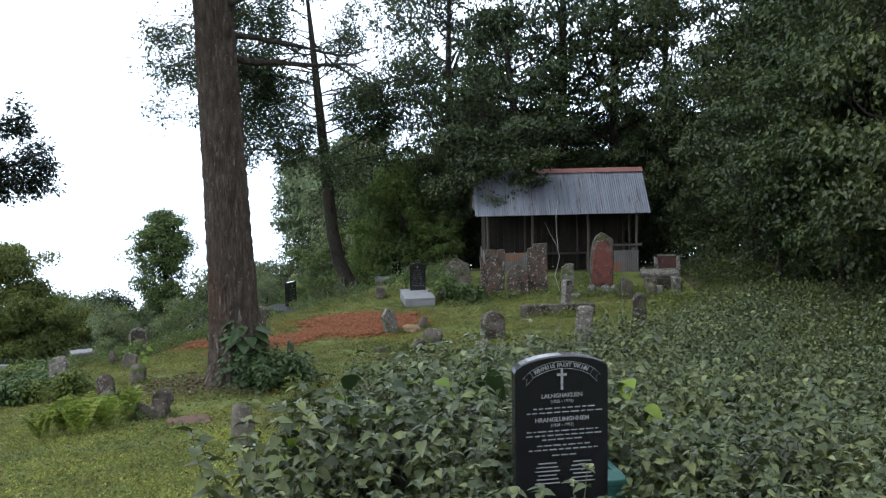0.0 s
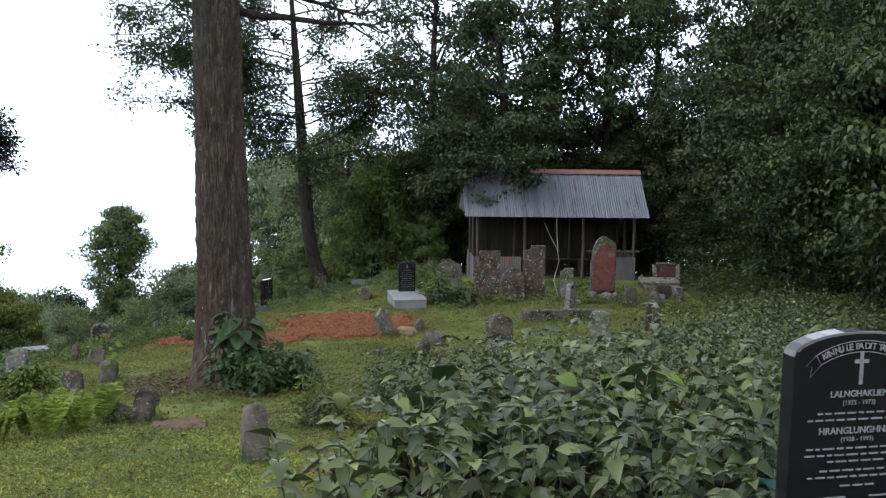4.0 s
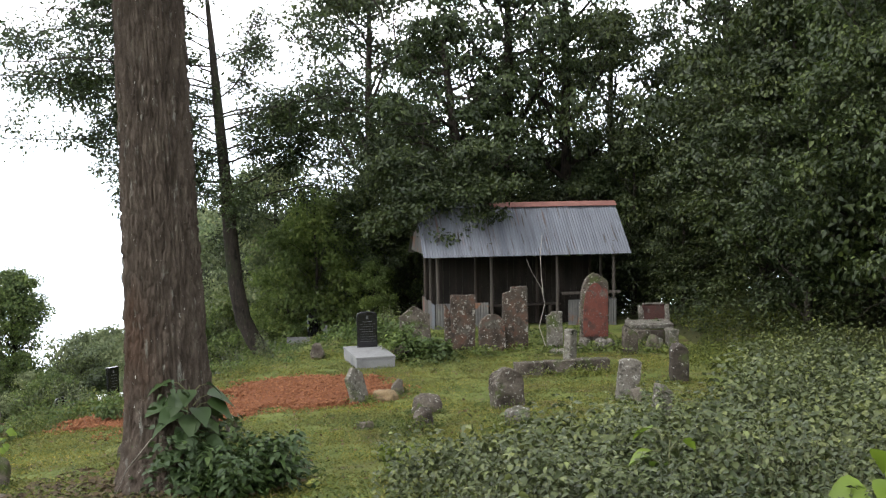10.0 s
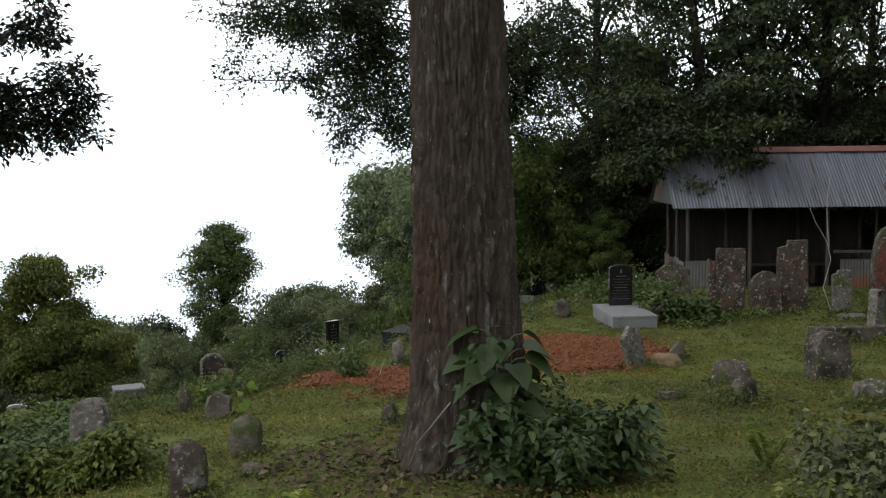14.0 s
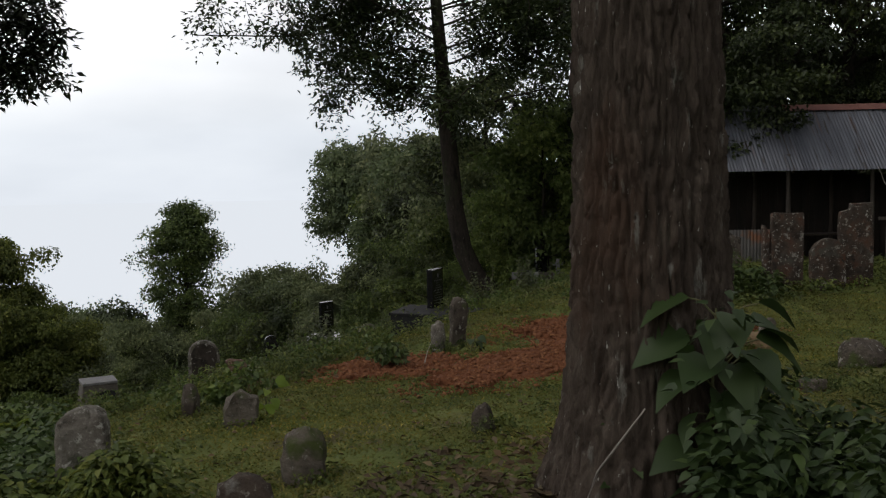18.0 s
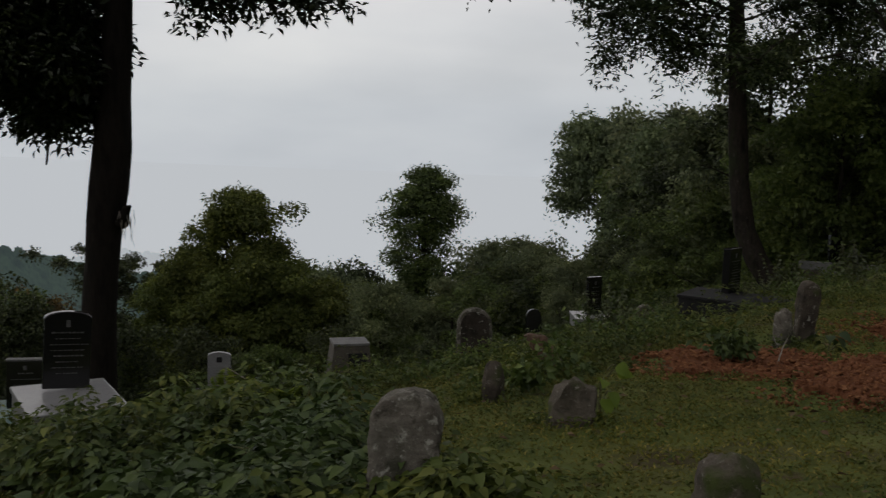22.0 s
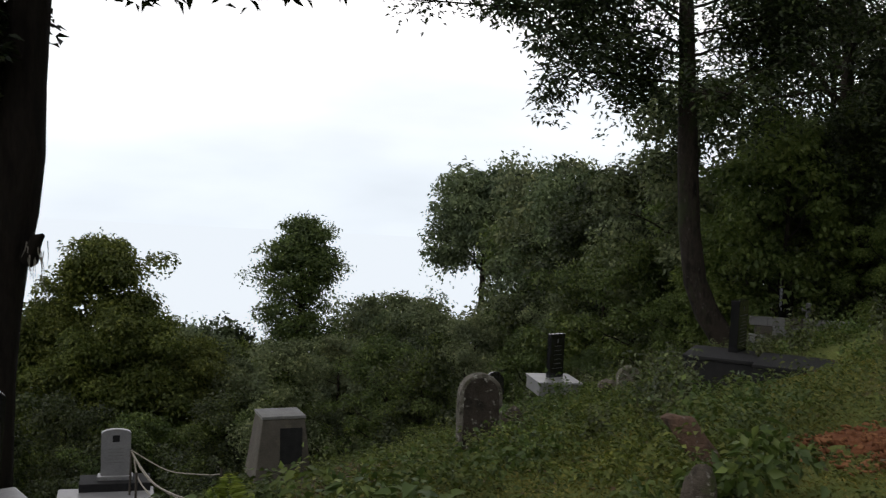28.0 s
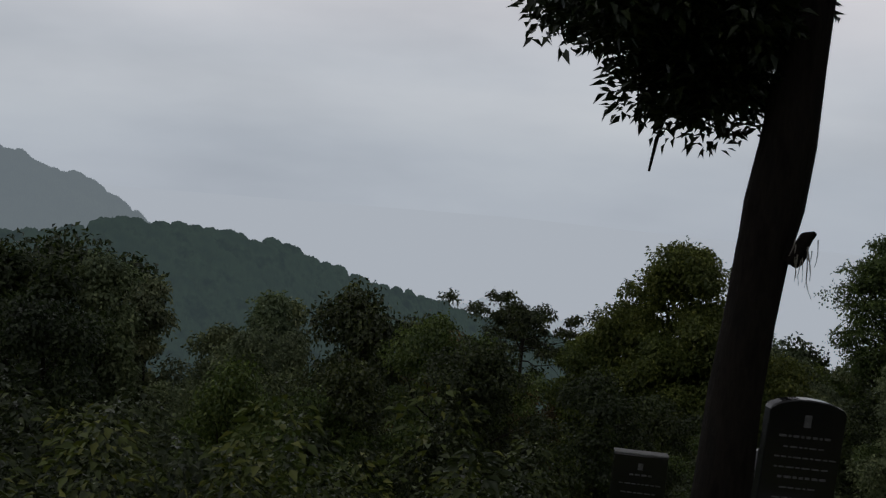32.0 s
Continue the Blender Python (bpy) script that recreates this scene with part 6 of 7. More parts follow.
# bare pale branches
for nm, lines in (("dead_branch", (((4.50, 30.15, -3.75), (4.36, 30.2, -3.3), (4.5, 30.2, -2.75), (4.42, 30.2, -2.4), (4.20, 30.25, -2.0), (4.08, 30.25, -1.72)), ((4.46, 30.2, -2.5), (4.42, 30.2, -2.1), (4.40, 30.2, -1.6), (4.45, 30.2, -1.1)))),
                  ("dead_stick", (((-4.1, 23.9, -3.8), (-4.02, 23.95, -3.5), (-3.9, 24.0, -3.25)),)), ("dead_stick", (((-4.0, 22.2, -3.66), (-3.95, 21.9, -3.6), (-3.9, 21.4, -3.55)),)),
                  ("dead_stick", (((-3.5, 17.25, -3.1), (-3.35, 17.3, -2.75), (-3.1, 17.35, -2.45)),))):
    lab = "thin forked pale dead branch standing upright" if len(lines) > 1 else "short bleached dead stick"
    ob = part(nm, mesh_of(nm, *joined([tube(np.array(l), np.linspace(0.012 if len(lines) > 1 else 0.009, 0.004, len(l)), 6) for l in lines]), TWIG, True), TWIG, None, lab)
    tagged(ob, lab, "branch")

# ---- undergrowth ----


def inside(poly, x, y):
    c = False
    for (x0, y0), (x1, y1) in zip(poly, poly[1:] + poly[:1]):
        if (y0 > y) != (y1 > y) and x < (x1 - x0) * (y - y0) / (y1 - y0) + x0:
            c = not c
    return c


def nettle_parts(seed, h, n, size, spread, near=True):
    """Stems and paired broad leaves of one nettle-like plant."""
    rng = np.random.default_rng(seed)
    stems, pos, way, ln = [], [], [], []
    for s in range(n):
        a = rng.uniform(0, 6.28)
        path = limb_path(rng, (rng.normal(0, spread * 0.4), rng.normal(0, spread * 0.4), -0.05), (0.35 * math.cos(a), 0.35 * math.sin(a), 1), h * rng.uniform(0.75, 1.1), 7, 0.09, 0.05)
        stems.append(tube(path, np.linspace(0.006, 0.002, 7), 4))
        nodes = 8
        for k in range(nodes):
            u = 0.42 + 0.58 * k / (nodes - 1)
            p = np.array([np.interp(u, np.linspace(0, 1, 7), path[:, c]) for c in range(3)])
            for d in (0, math.pi) if k < nodes - 1 else (0, 1.6, 3.1, 4.7):
                b = a + k * 1.57 + d + rng.uniform(-0.3, 0.3)
                pos.append(p), way.append((math.cos(b), math.sin(b), rng.uniform(-0.6, 0.05) if k < nodes - 1 else rng.uniform(-0.1, 0.4)))
                ln.append(size * (1.12 - 0.5 * u * u) * rng.uniform(0.75, 1.2))
    way = np.array(way)
    v, f = leaves(np.array(pos), way, np.array(ln), rng, ratio=0.62, droop=0.3, fold=0.3, fine=near, face=way * (0.5, 0.5, 0) + (0, 0, 1))
    return joined(stems), (v, f)


def nettle_kind(seed, h, size, leaf=NETTLE, n=4, spread=0.3, name="nettle_shrub", label="leafy nettle-like shrub with grey green toothed leaves"):
    st, lf = nettle_parts(seed, h, n, size, spread, 2)
    ob = thing(name, label, "shrub", FAR, group="undergrowth beside the path")
    part("stalk", mesh_of("stalk", *st, STALK), STALK, ob)
    part("foliage", mesh_of("foliage", *lf, leaf, True), leaf, ob)
    return ob


def scatter(poly, count, rng, gap):
    xs, ys = [p[0] for p in poly], [p[1] for p in poly]
    got = []
    for _ in range(count * 14):
        x, y = rng.uniform(min(xs), max(xs)), rng.uniform(min(ys), max(ys))
        if inside(poly, x, y) and all((x - a) ** 2 + (y - b) ** 2 > gap * gap for a, b in got):
            got.append((x, y))
        if len(got) >= count:
            break
    return got


def stuff_plants(name, label, spots, rng, h, size, leaf, per=22, spread=0.16, ratio=0.55, fine=False, category="weeds"):
    """Countless small plants joined: for each spot a tuft of leaves at random heights."""
    s = np.array(spots)
    n = len(s)
    clump = np.array([noise.noise(Vector((x * 0.8, y * 0.8, 2.0))) + 0.5 * noise.noise(Vector((x * 2.3, y * 2.3, 8.0))) for x, y in spots])
    hh = h * rng.uniform(0.5, 1.2, n) * np.clip(0.85 + clump, 0.3, 1.7)
    z = ground(s[:, 0], s[:, 1])
    u = rng.random((n, per)) ** 0.6
    ang = rng.uniform(0, 6.28, (n, per))
    r = spread * np.sqrt(np.clip(1.08 - u ** 2, 0.02, 1)) * rng.uniform(0.35, 1.15, (n, per)) * np.clip(hh / h, 0.6, 1.3)[:, None]
    pos = np.stack([s[:, 0:1] + r * np.cos(ang), s[:, 1:2] + r * np.sin(ang), z[:, None] + hh[:, None] * u * 0.95 + 0.02], -1).reshape(-1, 3)
    way = np.stack([np.cos(ang), np.sin(ang), rng.uniform(-0.6, 0.3, (n, per))], -1).reshape(-1, 3)
    out = np.stack([0.6 * np.cos(ang), 0.6 * np.sin(ang), 0.35 + u], -1).reshape(-1, 3)
    v, f = leaves(pos, way, size * rng.uniform(0.55, 1.3, len(pos)), rng, ratio=ratio, fine=fine, face=out)
    return tagged(new(name, mesh_of(name, v, f, leaf)), label, category, kind="stuff")


rng = np.random.default_rng(12)
KINDS = [nettle_kind(200 + i, 0.86 + 0.1 * (i % 3), 0.108, n=15 + i % 2) for i in range(5)]
NEAR_PATCH = [(-0.95, 6.3), (-0.7, 5.3), (-0.1, 4.3), (0.5, 3.2), (3.6, 3.4), (4.2, 7), (3.4, 8.6), (0.6, 8.9), (-0.1, 8.8), (-0.5, 8.0), (-0.85, 7.0)]
spots = [(x, y) for x, y in scatter(NEAR_PATCH, 200, rng, 0.25) if not (0.5 < x < 1.2 and 4.7 < y < 6.05 or 0.9 < x < 1.42 and 6.3 < y < 7.0)]
for i, (x, y) in enumerate(spots):
    lane = np.interp(y, [0, 1.7, 4, 6, 7.5, 8.8, 9.6, 12], [0, -0.67, -1.54, -2.0, -2.2, -2.86, -3.1, -4.2])
    s = rng.uniform(0.8, 1.15) * min(1.0, 0.66 + 0.3 * (x - lane)) * (1.0 if y > 6.2 else 0.82) * (1.28 if y > 6.6 and x < 1.4 else 1)
    copy_thing(KINDS[i % 5], pose(x, y, gz(x, y), rng.uniform(-6, 6), rng.uniform(-6, 6), rng.uniform(0, 360)) @ Matrix.Diagonal((s, s, s, 1)))
for k in KINDS:
    for o in (*k.children, k):
        bpy.data.objects.remove(o)

# the wide bank of nettles beyond, running up to the wood
FRONT = [(-0.85, 15.3), (-0.1, 13.9), (0.8, 13.2), (2.2, 12.4), (3.8, 12.0), (6.2, 12.6), (6.4, 18.4), (3.8, 19.0), (2.0, 17.9), (0.5, 16.6), (-0.7, 16.1)]
SMALL = [nettle_kind(240 + i, 0.62 + 0.08 * (i % 3), 0.074, n=15, spread=0.34, name="nettle_shrub", label="bushy low nettle-like shrub with small dull green leaves") for i in range(4)]
spots = scatter(FRONT, 300, rng, 0.27)
nearest = [p for p in spots if p[1] < 15.0][:90]
for i, (x, y) in enumerate(nearest):
    s = rng.uniform(0.75, 1.2) * (0.75 + 0.5 * noise.noise(Vector((x * 0.9, y * 0.9, 4.0))) + 0.2)
    copy_thing(SMALL[i % 4], pose(x, y, gz(x, y), rng.uniform(-6, 6), rng.uniform(-6, 6), rng.uniform(0, 360)) @ Matrix.Diagonal((s, s, s, 1)))
FORMS = [nettle_parts(260 + i, 0.66 + 0.08 * (i % 3), 13, 0.078, 0.34)[1] for i in range(5)]
pieces = []
for i, (x, y) in enumerate([p for p in spots if p not in nearest] + scatter([(4.0, 18.8), (6.4, 18.2), (9, 17), (9.4, 24), (7.2, 25.5), (5.2, 21)], 150, rng, 0.34)):
    s = rng.uniform(0.7, 1.2) * (0.95 + 0.6 * noise.noise(Vector((x * 0.9, y * 0.9, 4.0))))
    a = rng.uniform(0, 6.28)
    v, f = FORMS[i % 5]
    turn = np.array([[math.cos(a), -math.sin(a), 0], [math.sin(a), math.cos(a), 0], [0, 0, 1]])
    pieces.append((v @ turn.T * s + (x, y, gz(x, y)), f))
tagged(new("undergrowth", mesh_of("undergrowth", *joined(pieces), NETTLE)), "bushy stand of leafy nettles beside the lawn", "undergrowth", kind="stuff")

BANK = [(0.3, 14.6), (1.7, 14.0), (3.8, 12.6), (4.3, 7), (9, 6), (12, 14), (12.5, 25.5), (10.2, 28.2), (8.6, 28.0), (7.2, 25.5), (5.2, 20.4), (2.6, 18.0), (0.4, 16.8), (-0.6, 16.2)]
def dome_plants(name, label, spots, rng, r, size, leaf, n=60, lift=0.1, category="weeds", flat=0.9):
    """Countless bushy plants joined: each a rounded head of leaves, in taller and lower drifts."""
    p = np.array(spots)
    drift = np.array([noise.noise(Vector((x * 0.7, y * 0.7, 2.0))) + 0.6 * noise.noise(Vector((x * 2.1, y * 2.1, 8.0))) for x, y in spots])
    rad = r * rng.uniform(0.6, 1.3, len(p)) * np.clip(0.95 + 1.0 * drift, 0.45, 1.7)
    v, f = puffs(np.stack([p[:, 0], p[:, 1], ground(p[:, 0], p[:, 1]) + lift * rad / r], -1), rad, n, size, rng, flat=flat, ratio=0.58, under=0.05, hang=0.2)
    return tagged(new(name, mesh_of(name, v, f, leaf)), label, category, kind="stuff")


dome_plants("undergrowth", "thick bank of low grey green nettles spreading to the wood", scatter(BANK, 1500, rng, 0.2), rng, 0.3, 0.085, NETTLE, 90, 0.22, "undergrowth")


def broad_plant(x, y, z, n, size, h, seed, label, leaf=BROAD, name="broadleaf_plant", heads=None, fan=0.55):
    """A soft-stemmed plant with large heart-shaped leaves."""
    rng = np.random.default_rng(seed)
    ob = thing(name, label, "plant", pose(x, y, z))
    stems = []
    for i in range(n):
        a = rng.uniform(0, 6.28) if heads is None else radians(heads[i % len(heads)]) + rng.uniform(-0.4, 0.4)
        u = (i + 0.6) / n
        p0 = np.array([0.03 * math.cos(a), 0.03 * math.sin(a), h * u * 0.9])
        p1 = p0 + (size * fan * math.cos(a), size * fan * math.sin(a), size * 0.35)
        stems.append(tube(np.array([p0, (p0 + p1) / 2 + (0, 0, 0.03), p1]), (0.006, 0.005, 0.004), 5))
        L = size * rng.uniform(0.65, 1.1)
        v, f = leaves(np.array([p1]), np.array([(math.cos(a), math.sin(a), rng.uniform(-0.75, -0.1))]), L, rng, ratio=0.86, droop=0.3, fold=0.32, fine=2, upness=1.4)
        part("leaf", mesh_of("leaf", v, f, leaf, True), leaf, ob, "" if i else "large heart-shaped leaf")
    stems.append(tube(limb_path(rng, (0, 0, -0.1), (0, 0, 1), h, 6, 0.05, 0), np.linspace(0.014, 0.006, 6), 6))
    part("stalk", mesh_of("stalk", *joined(stems), STALK), STALK, ob)
    return ob


# by the great tree
broad_plant(-2.72, 17.35, gz(-2.72, 17.35), 34, 0.28, 1.18, 301, "large-leaved plant growing against the great tree", heads=(250, 290, 330, 200, 20, 270))
spots = [(-2.3 + rng.normal(0, 0.25), 17.3 + rng.normal(0, 0.26)) for _ in range(120)]
stuff_plants("bush", "dense dark green bush at the foot of the great tree", spots, rng, 0.74, 0.085, BROAD, per=60, spread=0.2, fine=True, category="bush")
spots = [(1.45 + rng.normal(0, 0.3), 29.9 + rng.normal(0, 0.25)) for _ in range(60)]
stuff_plants("bush", "dark bush grown over a mossy slab", spots, rng, 0.75, 0.1, CROWN_LIGHT, per=50, spread=0.22, fine=True, category="bush")
spots = [(-1.4 + rng.normal(0, 0.14), 14.2 + rng.normal(0, 0.14)) for _ in range(40)]
stuff_plants("bush", "round mossy clump grown over a stone in the grass", spots, rng, 0.45, 0.05, WEED, per=60, spread=0.12, category="bush")
boulder("stone hidden in a mossy clump", -1.4, 14.2, 0.42, 0.4, 0.5, 47, STONE, 0.2, 0.2)

# large leaves close to the path
broad_plant(-0.62, 7.7, gz(-0.62, 7.7) + 0.3, 10, 0.3, 0.85, 302, "large soft leaves rising over the nettles by the path", heads=(200, 240, 20, 100, 300))
broad_plant(-0.7, 6.9, gz(-0.7, 6.9) + 0.2, 8, 0.17, 0.75, 303, "bright yellow green young leaves beside the path", LIME)
for i, (x, y, mt) in enumerate(((-0.45, 7.4, LIME), (0.15, 8.4, LIME), (1.75, 8.0, LIME), (-0.3, 8.1, BROAD), (0.5, 8.5, LIME), (0.4, 7.9, BROAD), (1.2, 14.6, LIME))):
    broad_plant(x, y, gz(x, y) + (0.62 if y < 12 else 0.2), 7, 0.2 if mt is LIME else 0.26, 0.6, 310 + i, "young plant with bright leaves above the nettles" if mt is LIME else "broad-leaved plant among the nettles", mt)
broad_plant(2.15, 13.0, gz(2.15, 13) + 0.2, 9, 0.3, 0.5, 330, "spreading yellow green broad leaves in the nettle bank", LIME)
broad_plant(-5.55, 21.7, gz(-5.55, 21.7), 7, 0.13, 0.35, 331, "bright yellow green young leaves behind a rock", LIME)
broad_plant(-3.45, 24.9, gz(-3.45, 24.9), 9, 0.13, 0.22, 332, "leafy plant at the mound's edge", BROAD)
broad_plant(-7.3, 19.6, gz(-7.3, 19.6), 12, 0.2, 0.3, 333, "low dark broad-leaved plant by a round stone", BROAD)


def fern(x, y, n, length, seed, material, label):
    """A fern: arching fronds with many leaflets."""
    rng = np.random.default_rng(seed)
    ob = thing("fern", label, "fern", pose(x, y, gz(x, y)))
    for i in range(n):
        a = rng.uniform(0, 6.28)
        u = np.linspace(0, 1, 26)
        L = length * rng.uniform(0.7, 1.15)
        path = np.stack([L * 0.44 * u * math.cos(a), L * 0.44 * u * math.sin(a), L * (1.08 * u - 0.36 * u ** 2.4)], -1)
        side = np.array([-math.sin(a), math.cos(a), 0])
        pos = np.repeat(path[3:], 2, 0)
        sg = np.tile([1, -1], len(path) - 3)[:, None]
        way = side * sg + np.repeat(np.gradient(path, axis=0)[3:], 2, 0) * 14
        v, f = leaves(pos, way, np.repeat(0.11 * L / 0.5 * np.sin(np.pi * (0.12 + 0.86 * u[3:])) ** 0.7, 2), rng, ratio=0.3, droop=0.1)
        part("frond", mesh_of("frond", v, f, material), material, ob)
    part("stalk", mesh_of("stalk", *tube([(0, 0, -0.05), (0, 0, 0.06)], (0.03, 0.02), 6), STALK), STALK, ob)
    return ob


for i, (x, y) in enumerate(((-4.15, 14.0), (-4.5, 14.3), (-4.85, 14.4), (-4.0, 14.6), (-4.4, 13.7), (-4.7, 15.0), (-5.0, 13.9))):
    fern(x, y, 8, 0.6, 400 + i, FERN, "bright yellow green fern clump in the grass")
for i, (x, y) in enumerate(((-8.0, 22.0), (-8.9, 23.2), (-0.65, 17.5))):
    fern(x, y, 6, 0.5, 420 + i, FERN, "yellow green fern among the weeds")

# weeds of the lower slope, knee high
def sparse(spots, a, b, wide, keep, rng):
    """Thins plants along a trodden strip from a to b."""
    a, b = np.array(a), np.array(b)
    w = (b - a) / np.linalg.norm(b - a)
    out = []
    for p in spots:
        q = np.array(p) - a
        off = abs(q[0] * w[1] - q[1] * w[0])
        if off > wide or not 0 < q @ w < np.linalg.norm(b - a) or rng.random() < keep:
            out.append(p)
    return out


SLOPE = [(-4.4, 26.2), (-5.4, 25.2), (-6.0, 23.0), (-7.0, 21.6), (-8.0, 24), (-9.0, 25.5), (-10.0, 27.0), (-14, 28), (-16, 34), (-12, 39), (-2, 40), (1.8, 39.5), (2.2, 33.5), (0.9, 31.4), (-0.9, 30.9), (-1.8, 29.0), (-2.9, 27.6), (-3.6, 26.4)]
spots = [(x, y) for x, y in scatter(SLOPE, 1900, rng, 0.17) if not (-7.95 < x < -7.0 and 27.3 < y < 28.6) and not (-4.7 < x < -1.5 and 29.2 < y < 33.0) and not (x > -2.9 and y > 29.5 and rng.random() < 0.88) and not (-4.9 < x < -2.8 and 27 < y < 30 and rng.random() < 0.6)]
spots = sparse(spots, (-7.2, 22.5), (-10.0, 32.0), 0.8, 0.22, rng)
stuff_plants("weeds", "knee-high tangle of green weeds between old graves", spots, rng, 0.34, 0.05, WEED, per=44, spread=0.2)
GRAVES = [(-6.0, 22.0), (-4.7, 25.0), (-4.5, 26.6), (-2.9, 28.2), (-1.7, 29.4), (-0.7, 31.2), (1.4, 31.6), (2.1, 35.0), (0.5, 38.5), (-4, 38.5), (-10, 36), (-12.5, 31.5), (-10.4, 27.6), (-9.6, 24.6), (-7.9, 22.2)]
spots = [(x, y) for x, y in scatter(GRAVES, 1100, rng, 0.18) if x > -8.4 and not (-7.9 < x < -6.9 and 27.4 < y < 28.4) and not (-4.7 < x < -1.5 and 29.2 < y < 33.0) and not (-6.6 < x < -5.4 and 35.05 < y < 36.1)
         and not (x > -1.6 and y > 30.6 and rng.random() < 0.85) and noise.noise(Vector((x * 0.9, y * 0.9, 12.0))) > -0.22]
spots = sparse(sparse(spots, (-4.5, 13.0), (-3.5, 31.8), 0.8, 0.35, rng), (-0.9, 7.0), (-6.0, 35.4), 0.5, 0.35, rng)
dome_plants("weeds", "bushy drifts of leafy green weeds between the graves", spots[::3] + spots[1::3], rng, 0.19, 0.048, WEED, 95, 0.08)
dome_plants("weeds", "darker leafy weeds standing among the graves", spots[2::3], rng, 0.24, 0.062, CROWN_LIGHT, 72, 0.12)
spots = [(-4.5 + rng.normal(0, 0.1), 23.95 + rng.normal(0, 0.1)) for _ in range(5)] + [(0.6 + rng.normal(0, 0.5), 32.4 + rng.normal(0, 0.5)) for _ in range(30)] + [(-6.1 + rng.normal(0, 0.35), 34.7 + rng.normal(0, 0.12)) for _ in range(10)] + [(-6.15 + rng.normal(0, 0.1), 22.9 + rng.normal(0, 0.12)) for _ in range(6)]
dome_plants("bush", "leafy dark green bushes crowding old stones", spots, rng, 0.26, 0.085, CROWN_LIGHT, 70, 0.2, "bush")
spots = sparse(scatter(GRAVES, 130, rng, 0.42), (-6.8, 17.0), (-3.3, 31.6), 0.9, 0.1, rng)
spots = sparse(sparse(spots, (-6.8, 17.0), (-6.0, 35.5), 0.6, 0.1, rng), (-6.8, 17.0), (-7.4, 28.5), 0.6, 0.0, rng)
spots = sparse(sparse(spots, (-4.5, 13.0), (-3.5, 31.8), 0.9, 0.0, rng), (-0.9, 7.0), (-6.0, 35.4), 0.6, 0.0, rng)
spots = [p for p in sparse(spots, (-0.9, 7.0), (-0.4, 40.4), 1.3, 0.0, rng) if p[0] > -7.6 and math.hypot(p[0] + 6.0, p[1] - 23.4) > 0.9]
for i, (x, y) in enumerate(spots):
    s = rng.uniform(0.55, 1.0)
    copy_thing(SMALL[i % 4], pose(x, y, gz(x, y) - 0.03, 0, 0, rng.uniform(0, 360)) @ Matrix.Diagonal((s, s, s * 1.1, 1)))
for k in SMALL:
    for o in (*k.children, k):
        bpy.data.objects.remove(o)
low = scatter([(-2.9, 29.2), (-0.8, 31), (2.2, 33.5), (2.0, 40), (-3, 40)], 420, rng, 0.16)
stuff_plants("weeds", "short sparse weeds under the trees", low, rng, 0.1, 0.06, WEED, per=14, spread=0.16, fine=True)
THICKET = [(9.6, 36), (8.7, 31.4), (9.4, 28.8), (12.6, 25.8), (16, 24), (21, 37), (17, 46), (9, 47), (8.8, 39.6)]
spots = scatter(THICKET, 430, rng, 0.5)
stuff_plants("thicket", "dark shrubs closing the floor of the wood", spots, rng, 1.9, 0.11, CROWN, per=110, spread=0.7, category="shrubs")
LEFT_BANK = [(-6.9, 20.3), (-7.3, 19.4), (-8.3, 20.0), (-9.6, 20.4), (-11.5, 21.0), (-12.0, 22.2), (-10.4, 22.3), (-9.2, 22.4), (-8.4, 22.6), (-7.6, 22.0)]
spots = scatter(LEFT_BANK, 560, rng, 0.11)
stuff_plants("weeds", "thick dark green weeds before the black headstones", [p for i, p in enumerate(spots) if -7.7 > p[0] > -9.7 and i % 3], rng, 0.48, 0.085, BANK_LEAF, per=60, spread=0.22, fine=True)
stuff_plants("weeds", "rank mid-green weeds on the bank", [p for i, p in enumerate(spots) if -7.7 > p[0] > -9.7 and i % 3 == 0], rng, 0.58, 0.07, WEED, per=80, spread=0.2, fine=True)
stuff_plants("weeds", "low leafy weeds at the edge of the lawn", [p for p in spots if p[0] >= -7.7], rng, 0.27, 0.075, BANK_LEAF, per=56, spread=0.22, fine=True)
stuff_plants("weeds", "low weeds at the foot of the black headstones", [p for p in spots if p[0] <= -9.7], rng, 0.26, 0.07, WEED, per=50, spread=0.22, fine=True)
spots = [(x, y) for x, y in scatter([(-11.5, 26.6), (-9.5, 24.5), (-8.5, 26), (-10, 32), (-14, 31), (-13.5, 26.8)], 380, rng, 0.16) if math.hypot(x + 10.74, y - 23.7) > 1.3]
spots = sparse(spots, (-7.2, 22.5), (-10.0, 32.2), 0.8, 0.15, rng)
stuff_plants("weeds", "rank weeds and scrub under the dark tree", spots, rng, 0.28, 0.07, WEED, per=40, spread=0.24, fine=True)
spots = [(-6.3 + rng.normal(0, 0.28), 18.62 + rng.normal(0, 0.16)) for _ in range(90)] + [(-6.3 + rng.normal(0, 0.22), 18.45 + rng.normal(0, 0.07)) for _ in range(110)]
stuff_plants("weeds", "weeds grown up round a low gravestone", spots, rng, 0.44, 0.065, WEED, per=40, spread=0.16, fine=True)
spots = [(-6.85 + rng.normal(0, 0.3), 18.75 + rng.normal(0, 0.22)) for _ in range(70)] + [(-7.5 + rng.normal(0, 0.35), 19.2 + rng.normal(0, 0.3)) for _ in range(80)]
stuff_plants("weeds", "leafy dark weeds crowding a low gravestone", spots, rng, 0.42, 0.08, BANK_LEAF, per=44, spread=0.18, fine=True)
